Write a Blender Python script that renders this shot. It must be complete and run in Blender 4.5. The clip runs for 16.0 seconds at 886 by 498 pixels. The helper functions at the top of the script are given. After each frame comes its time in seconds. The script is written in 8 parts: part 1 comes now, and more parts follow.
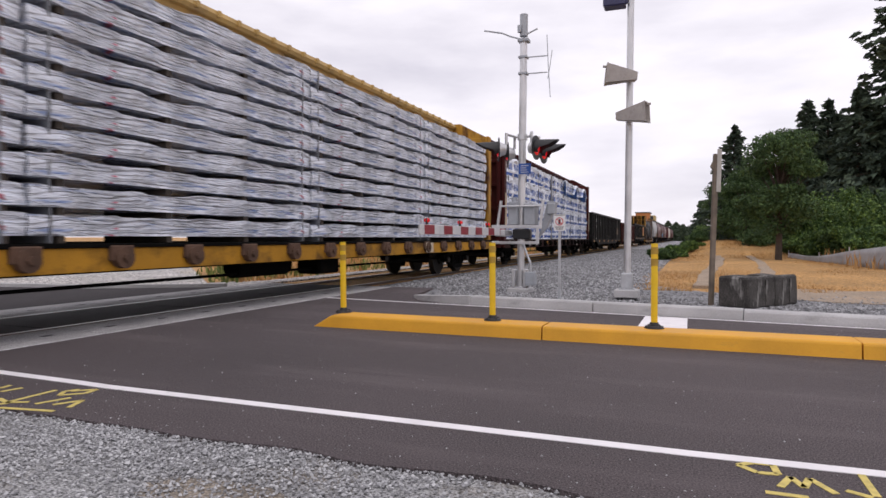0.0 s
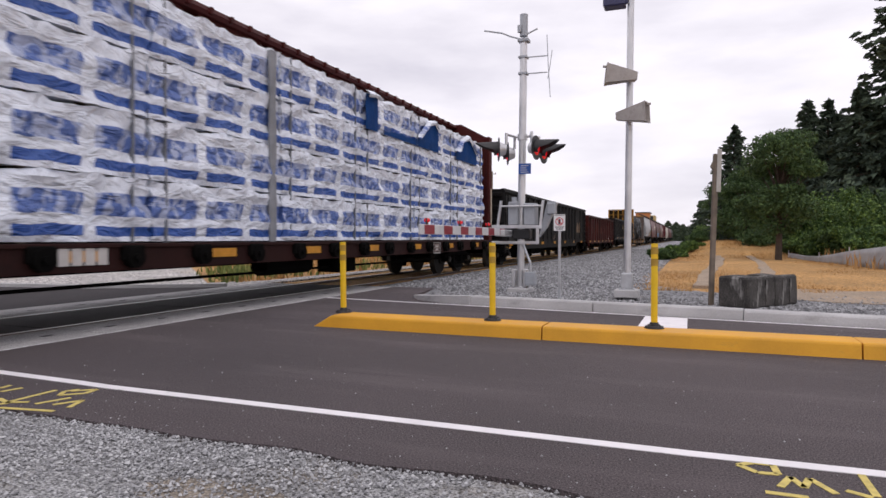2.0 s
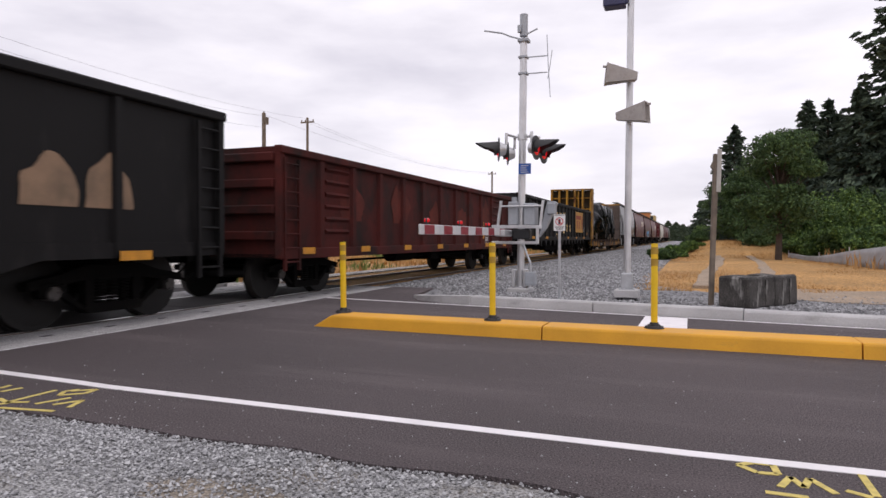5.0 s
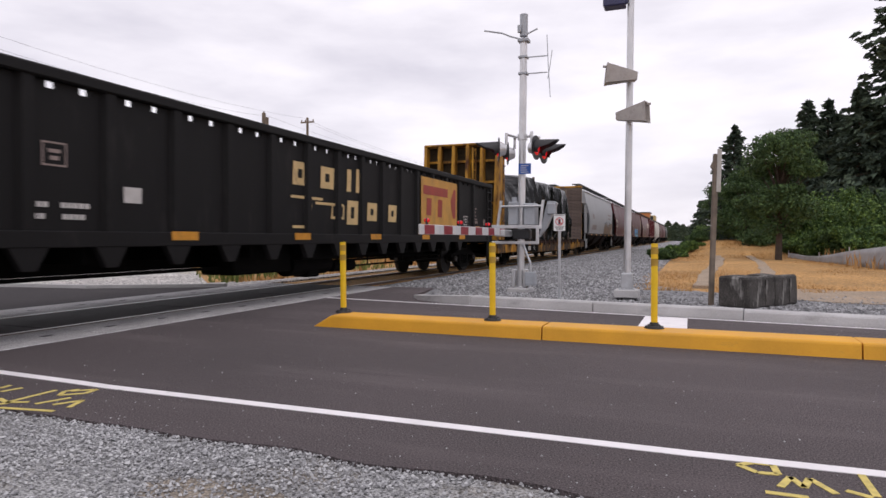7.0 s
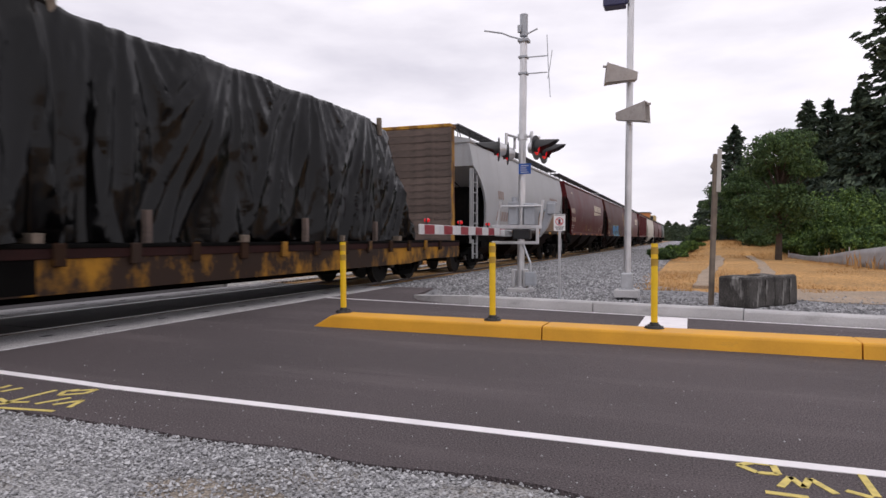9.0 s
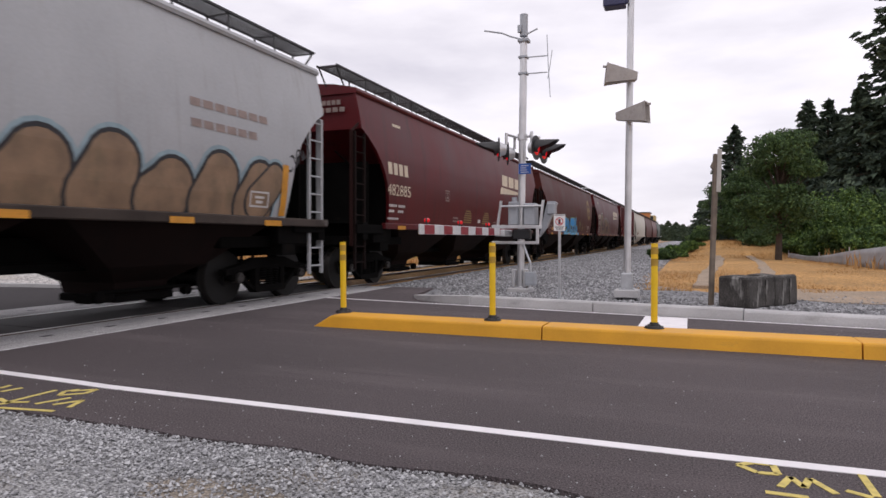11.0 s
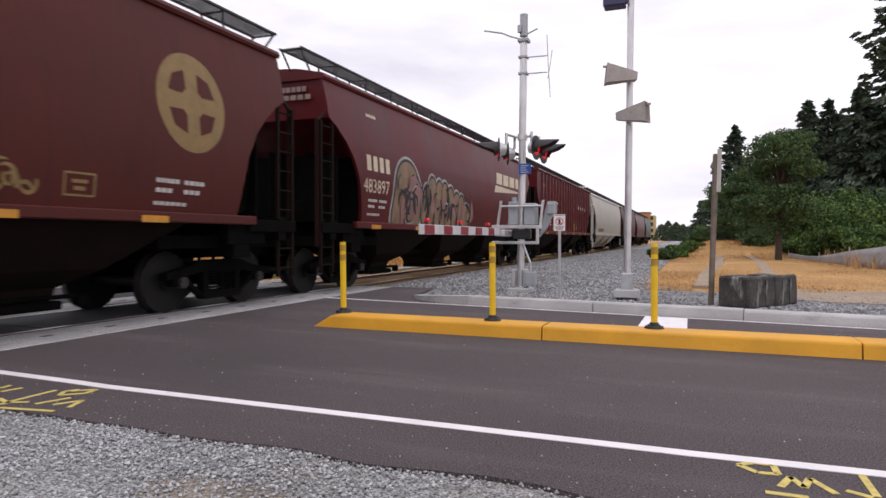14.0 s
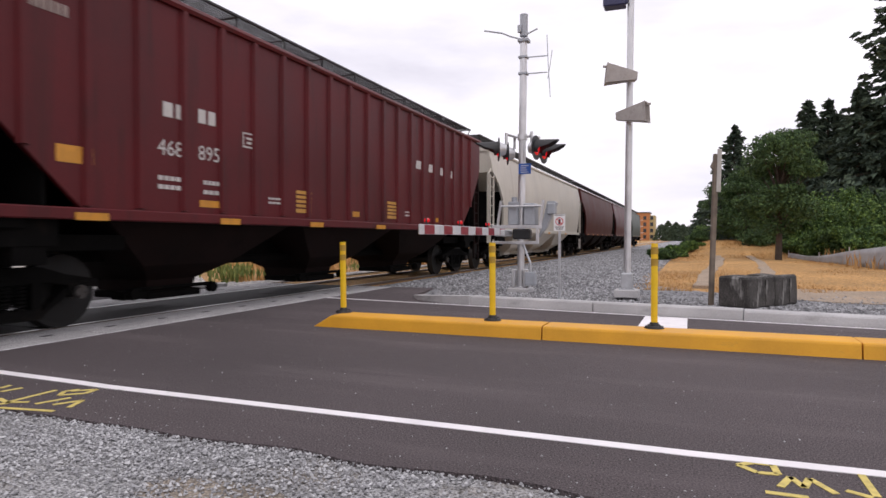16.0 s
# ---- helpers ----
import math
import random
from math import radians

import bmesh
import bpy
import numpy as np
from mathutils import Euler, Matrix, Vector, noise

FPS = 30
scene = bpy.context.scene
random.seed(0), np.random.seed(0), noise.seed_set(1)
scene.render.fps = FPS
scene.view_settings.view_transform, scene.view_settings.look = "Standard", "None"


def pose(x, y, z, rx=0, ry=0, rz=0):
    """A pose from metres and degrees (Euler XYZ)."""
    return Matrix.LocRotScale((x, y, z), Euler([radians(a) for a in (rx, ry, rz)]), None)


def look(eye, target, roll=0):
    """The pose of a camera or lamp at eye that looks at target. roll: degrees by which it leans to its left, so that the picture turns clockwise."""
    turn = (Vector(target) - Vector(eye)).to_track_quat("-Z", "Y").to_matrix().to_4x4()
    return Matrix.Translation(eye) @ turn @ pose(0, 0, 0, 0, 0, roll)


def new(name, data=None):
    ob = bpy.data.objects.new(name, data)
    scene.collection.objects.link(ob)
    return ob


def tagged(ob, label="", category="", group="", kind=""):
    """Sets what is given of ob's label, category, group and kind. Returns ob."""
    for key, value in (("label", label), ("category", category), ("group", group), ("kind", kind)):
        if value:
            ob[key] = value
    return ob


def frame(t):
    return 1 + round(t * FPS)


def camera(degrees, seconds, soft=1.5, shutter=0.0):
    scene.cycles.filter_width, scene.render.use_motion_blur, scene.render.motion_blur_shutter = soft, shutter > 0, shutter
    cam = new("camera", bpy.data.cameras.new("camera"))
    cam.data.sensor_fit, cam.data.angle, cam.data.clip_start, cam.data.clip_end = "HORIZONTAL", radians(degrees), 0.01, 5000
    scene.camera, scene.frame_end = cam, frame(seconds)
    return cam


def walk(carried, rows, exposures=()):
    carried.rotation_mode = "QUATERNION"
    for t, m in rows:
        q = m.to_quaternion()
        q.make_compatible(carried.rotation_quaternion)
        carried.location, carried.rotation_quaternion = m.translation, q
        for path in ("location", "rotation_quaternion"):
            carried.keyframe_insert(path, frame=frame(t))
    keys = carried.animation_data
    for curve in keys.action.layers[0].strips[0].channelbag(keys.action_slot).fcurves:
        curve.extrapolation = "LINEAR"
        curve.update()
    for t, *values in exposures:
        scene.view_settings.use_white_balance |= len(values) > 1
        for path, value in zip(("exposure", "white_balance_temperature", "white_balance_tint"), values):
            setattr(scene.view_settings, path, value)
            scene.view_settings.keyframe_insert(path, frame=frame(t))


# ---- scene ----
EYE = (0.0, 0.0, 1.13)
cam = camera(69.5, 16.0, shutter=0.14)
aim = look(EYE, (-0.36128, 0.93229, 1.13 - 0.01756), 0.11)
walk(cam, [(0.0, aim), (16.0, aim)], exposures=[(0.0, 0.0, 6550, 14.5), (11.5, 0.0, 6550, 14.5), (12.4, 0.12, 6550, 14.5), (13.5, 0.15, 6550, 14.5), (16.0, 0.16, 6550, 14.5)])

TRACK_X = -8.15          # middle of the track


def travelled(t):
    """Metres that the train has rolled since the clip's start."""
    return 11.5 * t + 0.04 * t * t


# ---- light: an overcast day ----
def build_world():
    w = bpy.data.worlds.new("overcast_sky")
    scene.world = w
    w.use_nodes = True
    nt = w.node_tree
    nt.nodes.clear()
    N, L = nt.nodes.new, nt.links.new
    out, bg = N("ShaderNodeOutputWorld"), N("ShaderNodeBackground")
    sky = N("ShaderNodeTexSky")
    sky.sky_type, sky.sun_disc = "NISHITA", False
    sky.sun_elevation, sky.sun_rotation = radians(52), radians(200)
    dim = N("ShaderNodeMixRGB")
    dim.blend_type, dim.inputs[0].default_value = "MULTIPLY", 1.0
    dim.inputs[2].default_value = (0.1, 0.1, 0.1, 1)
    L(sky.outputs[0], dim.inputs[1])
    tc, mp = N("ShaderNodeTexCoord"), N("ShaderNodeMapping")
    mp.inputs["Scale"].default_value = (1.0, 1.0, 3.4)
    L(tc.outputs["Generated"], mp.inputs[0])
    big, small = N("ShaderNodeTexNoise"), N("ShaderNodeTexNoise")
    big.inputs["Scale"].default_value, big.inputs["Detail"].default_value = 2.1, 6
    small.inputs["Scale"].default_value, small.inputs["Detail"].default_value = 6.5, 5
    L(mp.outputs[0], big.inputs["Vector"])
    L(mp.outputs[0], small.inputs["Vector"])
    mix = N("ShaderNodeMixRGB")
    mix.inputs[0].default_value = 0.35
    L(big.outputs[0], mix.inputs[1])
    L(small.outputs[0], mix.inputs[2])
    ramp = N("ShaderNodeValToRGB")
    ramp.color_ramp.elements[0].position, ramp.color_ramp.elements[0].color = 0.34, (0.70, 0.69, 0.76, 1)
    ramp.color_ramp.elements[1].position, ramp.color_ramp.elements[1].color = 0.60, (1.0, 0.985, 1.03, 1)
    L(mix.outputs[0], ramp.inputs[0])
    deck = N("ShaderNodeMixRGB")
    deck.inputs[0].default_value = 0.93
    L(dim.outputs[0], deck.inputs[1])
    L(ramp.outputs[0], deck.inputs[2])
    L(deck.outputs[0], bg.inputs[0])
    bg.inputs[1].default_value = 1.1
    L(bg.outputs[0], out.inputs[0])


build_world()
sun = new("sun", bpy.data.lights.new("sun", "SUN"))
sun.data.energy, sun.data.angle, sun.data.color = 0.6, radians(25), (1.0, 0.97, 0.93)
sun.matrix_world = look((6, -14, 26), (0, 0, 0))


# ---- materials ----
def mat(name, col, rough=0.6, metal=0.0, var=0.18, scale=1.5, fine=40.0, bump=0.15, dirt=None, dirt_amt=0.45,
        dirt_scale=(2.0, 2.0, 2.0), grain=0.12, depth=0.01, per_object=0.0, gloss_var=0.12, edge=0.1, crease=None, spec=0.5):
    """A worn surface: colour that drifts at a large scale, grain at a fine one, and stains of a second colour."""
    m = bpy.data.materials.new(name)
    m.use_nodes = True
    nt = m.node_tree
    N, L = nt.nodes.new, nt.links.new
    b = nt.nodes["Principled BSDF"]
    b.inputs["Metallic"].default_value = metal
    b.inputs["Specular IOR Level"].default_value = spec
    tc = N("ShaderNodeTexCoord")
    n1, n2 = N("ShaderNodeTexNoise"), N("ShaderNodeTexNoise")
    n1.inputs["Scale"].default_value, n1.inputs["Detail"].default_value = scale, 5
    n2.inputs["Scale"].default_value, n2.inputs["Detail"].default_value = fine, 4
    L(tc.outputs["Object"], n1.inputs["Vector"])
    L(tc.outputs["Object"], n2.inputs["Vector"])
    r1 = N("ShaderNodeValToRGB")
    r1.color_ramp.elements[0].position, r1.color_ramp.elements[1].position = 0.3, 0.7
    r1.color_ramp.elements[0].color = (*[c * (1 - var) for c in col], 1)
    r1.color_ramp.elements[1].color = (*[min(1, c * (1 + var)) for c in col], 1)
    L(n1.outputs[0], r1.inputs[0])
    colour = r1.outputs[0]
    g = N("ShaderNodeMixRGB")
    g.blend_type, g.inputs[0].default_value = "OVERLAY", grain
    L(colour, g.inputs[1])
    speck = n2.outputs[0]
    if grain > 0.4:
        mr0 = N("ShaderNodeMapRange")
        mr0.inputs[1].default_value, mr0.inputs[2].default_value = 0.32, 0.68
        L(speck, mr0.inputs[0])
        speck = mr0.outputs[0]
    L(speck, g.inputs[2])
    colour = g.outputs[0]
    if dirt:
        mp, n3, r3, mx = N("ShaderNodeMapping"), N("ShaderNodeTexNoise"), N("ShaderNodeValToRGB"), N("ShaderNodeMixRGB")
        mp.inputs["Scale"].default_value = dirt_scale
        n3.inputs["Scale"].default_value, n3.inputs["Detail"].default_value = 1.0, 7
        n3.inputs["Roughness"].default_value = 0.65
        L(tc.outputs["Object"], mp.inputs[0])
        L(mp.outputs[0], n3.inputs["Vector"])
        lo = 0.72 - 0.42 * dirt_amt
        r3.color_ramp.elements[0].position, r3.color_ramp.elements[1].position = lo, min(1, lo + edge)
        L(n3.outputs[0], r3.inputs[0])
        L(r3.outputs[0], mx.inputs[0])
        L(colour, mx.inputs[1])
        mx.inputs[2].default_value = (*dirt, 1)
        colour = mx.outputs[0]
    if per_object:
        oi, mr, hv = N("ShaderNodeObjectInfo"), N("ShaderNodeMapRange"), N("ShaderNodeHueSaturation")
        mr.inputs[3].default_value, mr.inputs[4].default_value = 1 - per_object, 1 + per_object
        L(oi.outputs["Random"], mr.inputs[0])
        L(mr.outputs[0], hv.inputs["Value"])
        L(colour, hv.inputs["Color"])
        colour = hv.outputs[0]
    L(colour, b.inputs["Base Color"])
    rr = N("ShaderNodeMapRange")
    rr.inputs[3].default_value, rr.inputs[4].default_value = max(0.02, rough - gloss_var), min(1, rough + gloss_var)
    L(n1.outputs[0], rr.inputs[0])
    L(rr.outputs[0], b.inputs["Roughness"])
    if bump:
        bp = N("ShaderNodeBump")
        bp.inputs["Strength"].default_value, bp.inputs["Distance"].default_value = bump, depth
        height = n2.outputs[0]
        if crease:
            cm, cn = N("ShaderNodeMapping"), N("ShaderNodeTexNoise")
            cm.inputs["Scale"].default_value, cm.inputs["Rotation"].default_value = crease, (0.25, 0, 0)
            cn.inputs["Scale"].default_value, cn.inputs["Detail"].default_value, cn.inputs["Distortion"].default_value = 1.0, 3, 1.3
            L(tc.outputs["Object"], cm.inputs[0])
            L(cm.outputs[0], cn.inputs["Vector"])
            height = cn.outputs[0]
        L(height, bp.inputs["Height"])
        L(bp.outputs[0], b.inputs["Normal"])
    return m


def island_mat(name, dark, light, rough=0.85, mid=None, bump=0.0):
    """Loose pieces joined in one mesh, each with its own shade."""
    m = bpy.data.materials.new(name)
    m.use_nodes = True
    nt = m.node_tree
    N, L = nt.nodes.new, nt.links.new
    b = nt.nodes["Principled BSDF"]
    b.inputs["Roughness"].default_value = rough
    geo, r, tc, n = N("ShaderNodeNewGeometry"), N("ShaderNodeValToRGB"), N("ShaderNodeTexCoord"), N("ShaderNodeTexNoise")
    n.inputs["Scale"].default_value = 0.7
    L(tc.outputs["Object"], n.inputs["Vector"])
    ad = N("ShaderNodeMath")
    ad.operation = "MULTIPLY_ADD"
    ad.inputs[1].default_value, ad.inputs[2].default_value = 0.7, -0.35
    L(n.outputs[0], ad.inputs[0])
    sm = N("ShaderNodeMath")
    L(geo.outputs["Random Per Island"], sm.inputs[0])
    L(ad.outputs[0], sm.inputs[1])
    r.color_ramp.elements[0].color, r.color_ramp.elements[1].color = (*dark, 1), (*light, 1)
    if mid:
        e = r.color_ramp.elements.new(0.55)
        e.color = (*mid, 1)
    L(sm.outputs[0], r.inputs[0])
    L(r.outputs[0], b.inputs["Base Color"])
    return m


def glow(name, col, power):
    m = bpy.data.materials.new(name)
    m.use_nodes = True
    b = m.node_tree.nodes["Principled BSDF"]
    b.inputs["Base Color"].default_value = (*[min(1, c * 0.25) for c in col], 1)
    b.inputs["Roughness"].default_value = 0.2
    b.inputs["Emission Color"].default_value = (*col, 1)
    b.inputs["Emission Strength"].default_value = power
    return m


def wrap_mat():
    """White lumber wrap with a printed blue band and a broken row of blue blocks, creased."""
    m = mat("printed_white_wrap", (0.74, 0.785, 0.87), rough=0.26, var=0.10, scale=3, fine=7, bump=1.0, depth=0.12, grain=0.15, crease=(2, 3.0, 5.0))
    nt = m.node_tree
    N, L = nt.nodes.new, nt.links.new
    b = nt.nodes["Principled BSDF"]
    base = b.inputs["Base Color"].links[0].from_socket
    tc, sp = N("ShaderNodeTexCoord"), N("ShaderNodeSeparateXYZ")
    wob, add = N("ShaderNodeTexNoise"), N("ShaderNodeMixRGB")
    wob.inputs["Scale"].default_value = 2.2
    add.blend_type, add.inputs[0].default_value = "ADD", 0.09
    L(tc.outputs["Object"], wob.inputs["Vector"])
    L(tc.outputs["Object"], add.inputs[1])
    L(wob.outputs["Color"], add.inputs[2])
    L(add.outputs[0], sp.inputs[0])

    def calc(op, a, bb=0.0, cc=0.0):
        n = N("ShaderNodeMath")
        n.operation = op
        for i, v in enumerate((a, bb, cc)):
            if isinstance(v, float):
                n.inputs[i].default_value = v
            else:
                L(v, n.inputs[i])
        return n.outputs[0]

    def band(v, lo, hi):
        return calc("MULTIPLY", calc("GREATER_THAN", v, lo), calc("LESS_THAN", v, hi))

    u = calc("FRACT", calc("DIVIDE", calc("ADD", sp.outputs["Y"], 50.0), 1.02))
    z = sp.outputs["Z"]
    inside = band(u, 0.05, 0.88)
    stripe = band(z, 0.11, 0.235)
    letters, oi, far = N("ShaderNodeTexNoise"), N("ShaderNodeObjectInfo"), N("ShaderNodeMath")
    letters.noise_dimensions = "4D"
    far.operation = "MULTIPLY"
    far.inputs[1].default_value = 40.0
    L(oi.outputs["Random"], far.inputs[0])
    L(far.outputs[0], letters.inputs["W"])
    mp = N("ShaderNodeMapping")
    mp.inputs["Scale"].default_value = (1, 9.0, 4.5)
    L(tc.outputs["Object"], mp.inputs[0])
    L(mp.outputs[0], letters.inputs["Vector"])
    letters.inputs["Scale"].default_value = 1.1
    row = calc("MULTIPLY", band(z, 0.36, 0.63), calc("ADD", calc("MULTIPLY", calc("GREATER_THAN", letters.outputs[0], 0.50), 0.42), 0.55))
    ink = calc("MULTIPLY", inside, calc("MAXIMUM", stripe, calc("MULTIPLY", row, 0.95)))
    mx = N("ShaderNodeMixRGB")
    L(ink, mx.inputs[0])
    L(base, mx.inputs[1])
    mx.inputs[2].default_value = (0.038, 0.105, 0.38, 1)
    L(mx.outputs[0], b.inputs["Base Color"])
    return m


def silver_wrap_mat():
    m = mat("silvery_white_wrap", (0.64, 0.67, 0.74), rough=0.20, var=0.35, scale=2.4, fine=9, bump=1.0, depth=0.14, crease=(2, 1.5, 12.0),
            dirt=(0.13, 0.21, 0.44), dirt_amt=0.44, dirt_scale=(2, 1.3, 12), grain=0.3, edge=0.12)
    nt = m.node_tree
    N, L = nt.nodes.new, nt.links.new
    b = nt.nodes["Principled BSDF"]
    base = b.inputs["Base Color"].links[0].from_socket
    tc, mp, n, r, mx = N("ShaderNodeTexCoord"), N("ShaderNodeMapping"), N("ShaderNodeTexNoise"), N("ShaderNodeValToRGB"), N("ShaderNodeMixRGB")
    mp.inputs["Scale"].default_value, mp.inputs["Location"].default_value = (2, 3.2, 8), (4, 9, 2)
    n.inputs["Scale"].default_value = 1.0
    L(tc.outputs["Object"], mp.inputs[0])
    L(mp.outputs[0], n.inputs["Vector"])
    L(n.outputs[0], r.inputs[0])
    r.color_ramp.elements[0].position, r.color_ramp.elements[1].position = 0.70, 0.74
    L(r.outputs[0], mx.inputs[0])
    L(base, mx.inputs[1])
    mx.inputs[2].default_value = (0.42, 0.13, 0.17, 1)
    L(mx.outputs[0], b.inputs["Base Color"])
    return m


ASPHALT = mat("dark_asphalt", (0.080, 0.0645, 0.067), 0.85, var=0.25, scale=0.3, fine=95, bump=1.0, depth=0.012, grain=0.85,
              dirt=(0.141, 0.115, 0.119), dirt_amt=0.50, dirt_scale=(0.25, 1.5, 1), edge=0.35)
OLD_ASPHALT = mat("older_asphalt", (0.052, 0.047, 0.049), 0.95, spec=0.15, var=0.15, scale=0.8, fine=100, bump=0.4, depth=0.006, grain=0.4)
CONCRETE = mat("pale_concrete", (0.46, 0.45, 0.45), 0.85, var=0.16, scale=1.3, fine=70, bump=0.25, depth=0.004, grain=0.3,
               dirt=(0.27, 0.26, 0.26), dirt_amt=0.35, dirt_scale=(2, 2, 4), edge=0.25)
PANEL_DARK = mat("dark_crossing_panel", (0.047, 0.043, 0.044), 0.78, spec=0.28, var=0.25, scale=2, fine=60, bump=0.3, depth=0.004,
                 dirt=(0.085, 0.080, 0.080), dirt_amt=0.34, dirt_scale=(6, 0.4, 1), edge=0.3)
MOSSY = mat("weathered_dark_concrete", (0.055, 0.05, 0.046), 0.95, var=0.5, scale=3, fine=50, bump=0.6, depth=0.012, grain=0.5,
            dirt=(0.26, 0.25, 0.235), dirt_amt=0.40, dirt_scale=(6, 6, 1.6), edge=0.12)
GRAVEL_BED = mat("gravel_bed", (0.26, 0.26, 0.27), 0.95, var=0.25, scale=0.8, fine=55, bump=1.0, depth=0.03, grain=0.9,
                 dirt=(0.30, 0.26, 0.21), dirt_amt=0.36, dirt_scale=(0.7, 0.7, 1), edge=0.3)
PALE_GRAVEL = mat("pale_lot_gravel", (0.42, 0.40, 0.38), 0.95, var=0.2, scale=0.9, fine=14, bump=1.0, depth=0.05, grain=0.9,
                  dirt=(0.40, 0.30, 0.16), dirt_amt=0.36, dirt_scale=(0.35, 0.35, 1), edge=0.2)
STONES = island_mat("crushed_grey_stone", (0.20, 0.20, 0.205), (0.60, 0.60, 0.61), 0.9, (0.37, 0.37, 0.38))
BALLAST = island_mat("grey_ballast_stone", (0.10, 0.10, 0.105), (0.44, 0.44, 0.45), 0.88, (0.25, 0.25, 0.255))
BED_DARK = mat("oily_brown_track_ballast", (0.085, 0.070, 0.060), 0.95, var=0.3, scale=1.2, fine=40, bump=1.0, depth=0.03, grain=0.8)
DARK_STONES = island_mat("oily_brown_ballast_stone", (0.05, 0.042, 0.037), (0.17, 0.145, 0.125), 0.9, (0.10, 0.085, 0.073))
CROSSING = mat("grimy_crossing_concrete", (0.36, 0.35, 0.35), 0.85, var=0.2, scale=1.1, fine=60, bump=0.4, depth=0.005, grain=0.5,
               dirt=(0.17, 0.165, 0.165), dirt_amt=0.40, dirt_scale=(5, 0.8, 4), edge=0.3)
SHOULDER = mat("pale_gravel_with_earth", (0.30, 0.30, 0.30), 0.95, var=0.2, scale=0.9, fine=70, bump=1.0, depth=0.02, grain=0.9,
               dirt=(0.30, 0.25, 0.19), dirt_amt=0.46, dirt_scale=(0.9, 1.4, 1), edge=0.25)
DRY_SOIL = mat("dry_grassland", (0.43, 0.240, 0.082), 0.95, var=0.26, scale=0.25, fine=16, bump=0.8, depth=0.06, grain=0.6,
               dirt=(0.27, 0.185, 0.070), dirt_amt=0.38, dirt_scale=(0.15, 0.15, 0.15), edge=0.35)
DIRT = mat("pale_dirt", (0.33, 0.255, 0.185), 0.95, var=0.2, scale=1.2, fine=40, bump=0.5, depth=0.02, grain=0.5,
           dirt=(0.34, 0.20, 0.095), dirt_amt=0.42, dirt_scale=(0.9, 0.5, 1), edge=0.3)
EARTH = mat("trodden_earth", (0.25, 0.215, 0.175), 0.95, var=0.25, scale=4, fine=70, bump=0.6, depth=0.01, grain=0.6)
DRY_GRASS = island_mat("dry_golden_grass", (0.37, 0.195, 0.066), (0.56, 0.330, 0.125), 0.9)
GREEN_GRASS = island_mat("green_grass", (0.07, 0.11, 0.02), (0.20, 0.23, 0.06), 0.85)
WHITE_PAINT = mat("white_road_paint", (0.84, 0.81, 0.82), 0.7, var=0.08, scale=3, fine=90, bump=0.3, depth=0.003,
                  dirt=(0.40, 0.38, 0.39), dirt_amt=0.22, dirt_scale=(5, 9, 1))
YELLOW_KERB = mat("yellow_kerb_paint", (0.72, 0.35, 0.022), 0.6, var=0.1, scale=2, fine=60, bump=0.2, depth=0.004,
                  dirt=(0.42, 0.24, 0.06), dirt_amt=0.24, dirt_scale=(3, 5, 9), edge=0.2)
YELLOW_POST = mat("yellow_plastic", (0.80, 0.52, 0.015), 0.4, var=0.08, scale=6, fine=60, bump=0.05)
BAND = mat("amber_reflective_band", (0.40, 0.24, 0.03), 0.35, var=0.1, scale=20)
SPRAY = mat("yellow_spray_paint", (0.62, 0.50, 0.15), 0.8, var=0.2, scale=20, fine=100, bump=0.3, depth=0.003)
GALV = mat("galvanised_steel", (0.52, 0.53, 0.55), 0.45, 0.75, var=0.12, scale=6, fine=40, bump=0.05, depth=0.002)
ALU = mat("brushed_aluminium", (0.62, 0.62, 0.63), 0.4, 0.7, var=0.12, scale=3, fine=60, bump=0.06, depth=0.002,
          dirt=(0.36, 0.36, 0.37), dirt_amt=0.3, dirt_scale=(9, 9, 2.5), edge=0.3)
GREY_BOX = mat("grey_painted_metal", (0.36, 0.38, 0.41), 0.5, 0.2, var=0.1, scale=4)
HORN = mat("pale_grey_horn", (0.36, 0.33, 0.31), 0.6, 0.1, var=0.12, scale=5, dirt=(0.24, 0.22, 0.21), dirt_amt=0.3)
BLACK_PAINT = mat("matt_black", (0.022, 0.022, 0.024), 0.55, var=0.2, scale=5)
DARK_BLUE = mat("dark_blue_housing", (0.03, 0.03, 0.09), 0.4, var=0.2)
BLUE_SIGN = mat("blue_sign", (0.02, 0.10, 0.42), 0.4, var=0.08)
SIGN_WHITE = mat("white_sign_face", (0.76, 0.76, 0.76), 0.4, var=0.05)
SIGN_RED = mat("red_sign_paint", (0.55, 0.03, 0.04), 0.4, var=0.08)
ARM_RED = mat("red_reflective_stripe", (0.25, 0.014, 0.03), 0.35, var=0.12, scale=8)
ARM_WHITE = mat("white_reflective_stripe", (0.60, 0.60, 0.61), 0.35, var=0.1, scale=8)
RED_LIT = glow("lit_red_lens", (0.75, 0.012, 0.02), 0.55)
OLD_WOOD = mat("weathered_wood", (0.17, 0.135, 0.105), 0.9, var=0.35, scale=4, fine=30, bump=0.5, depth=0.006,
               dirt=(0.09, 0.08, 0.055), dirt_amt=0.4, dirt_scale=(14, 14, 1.0), edge=0.2)
PALE_WOOD = mat("bleached_board", (0.42, 0.40, 0.37), 0.85, var=0.2, scale=4, fine=40, bump=0.3, depth=0.004)
BARK = mat("tree_bark", (0.07, 0.05, 0.038), 0.95, var=0.3, scale=4, fine=20, bump=0.8, depth=0.03)
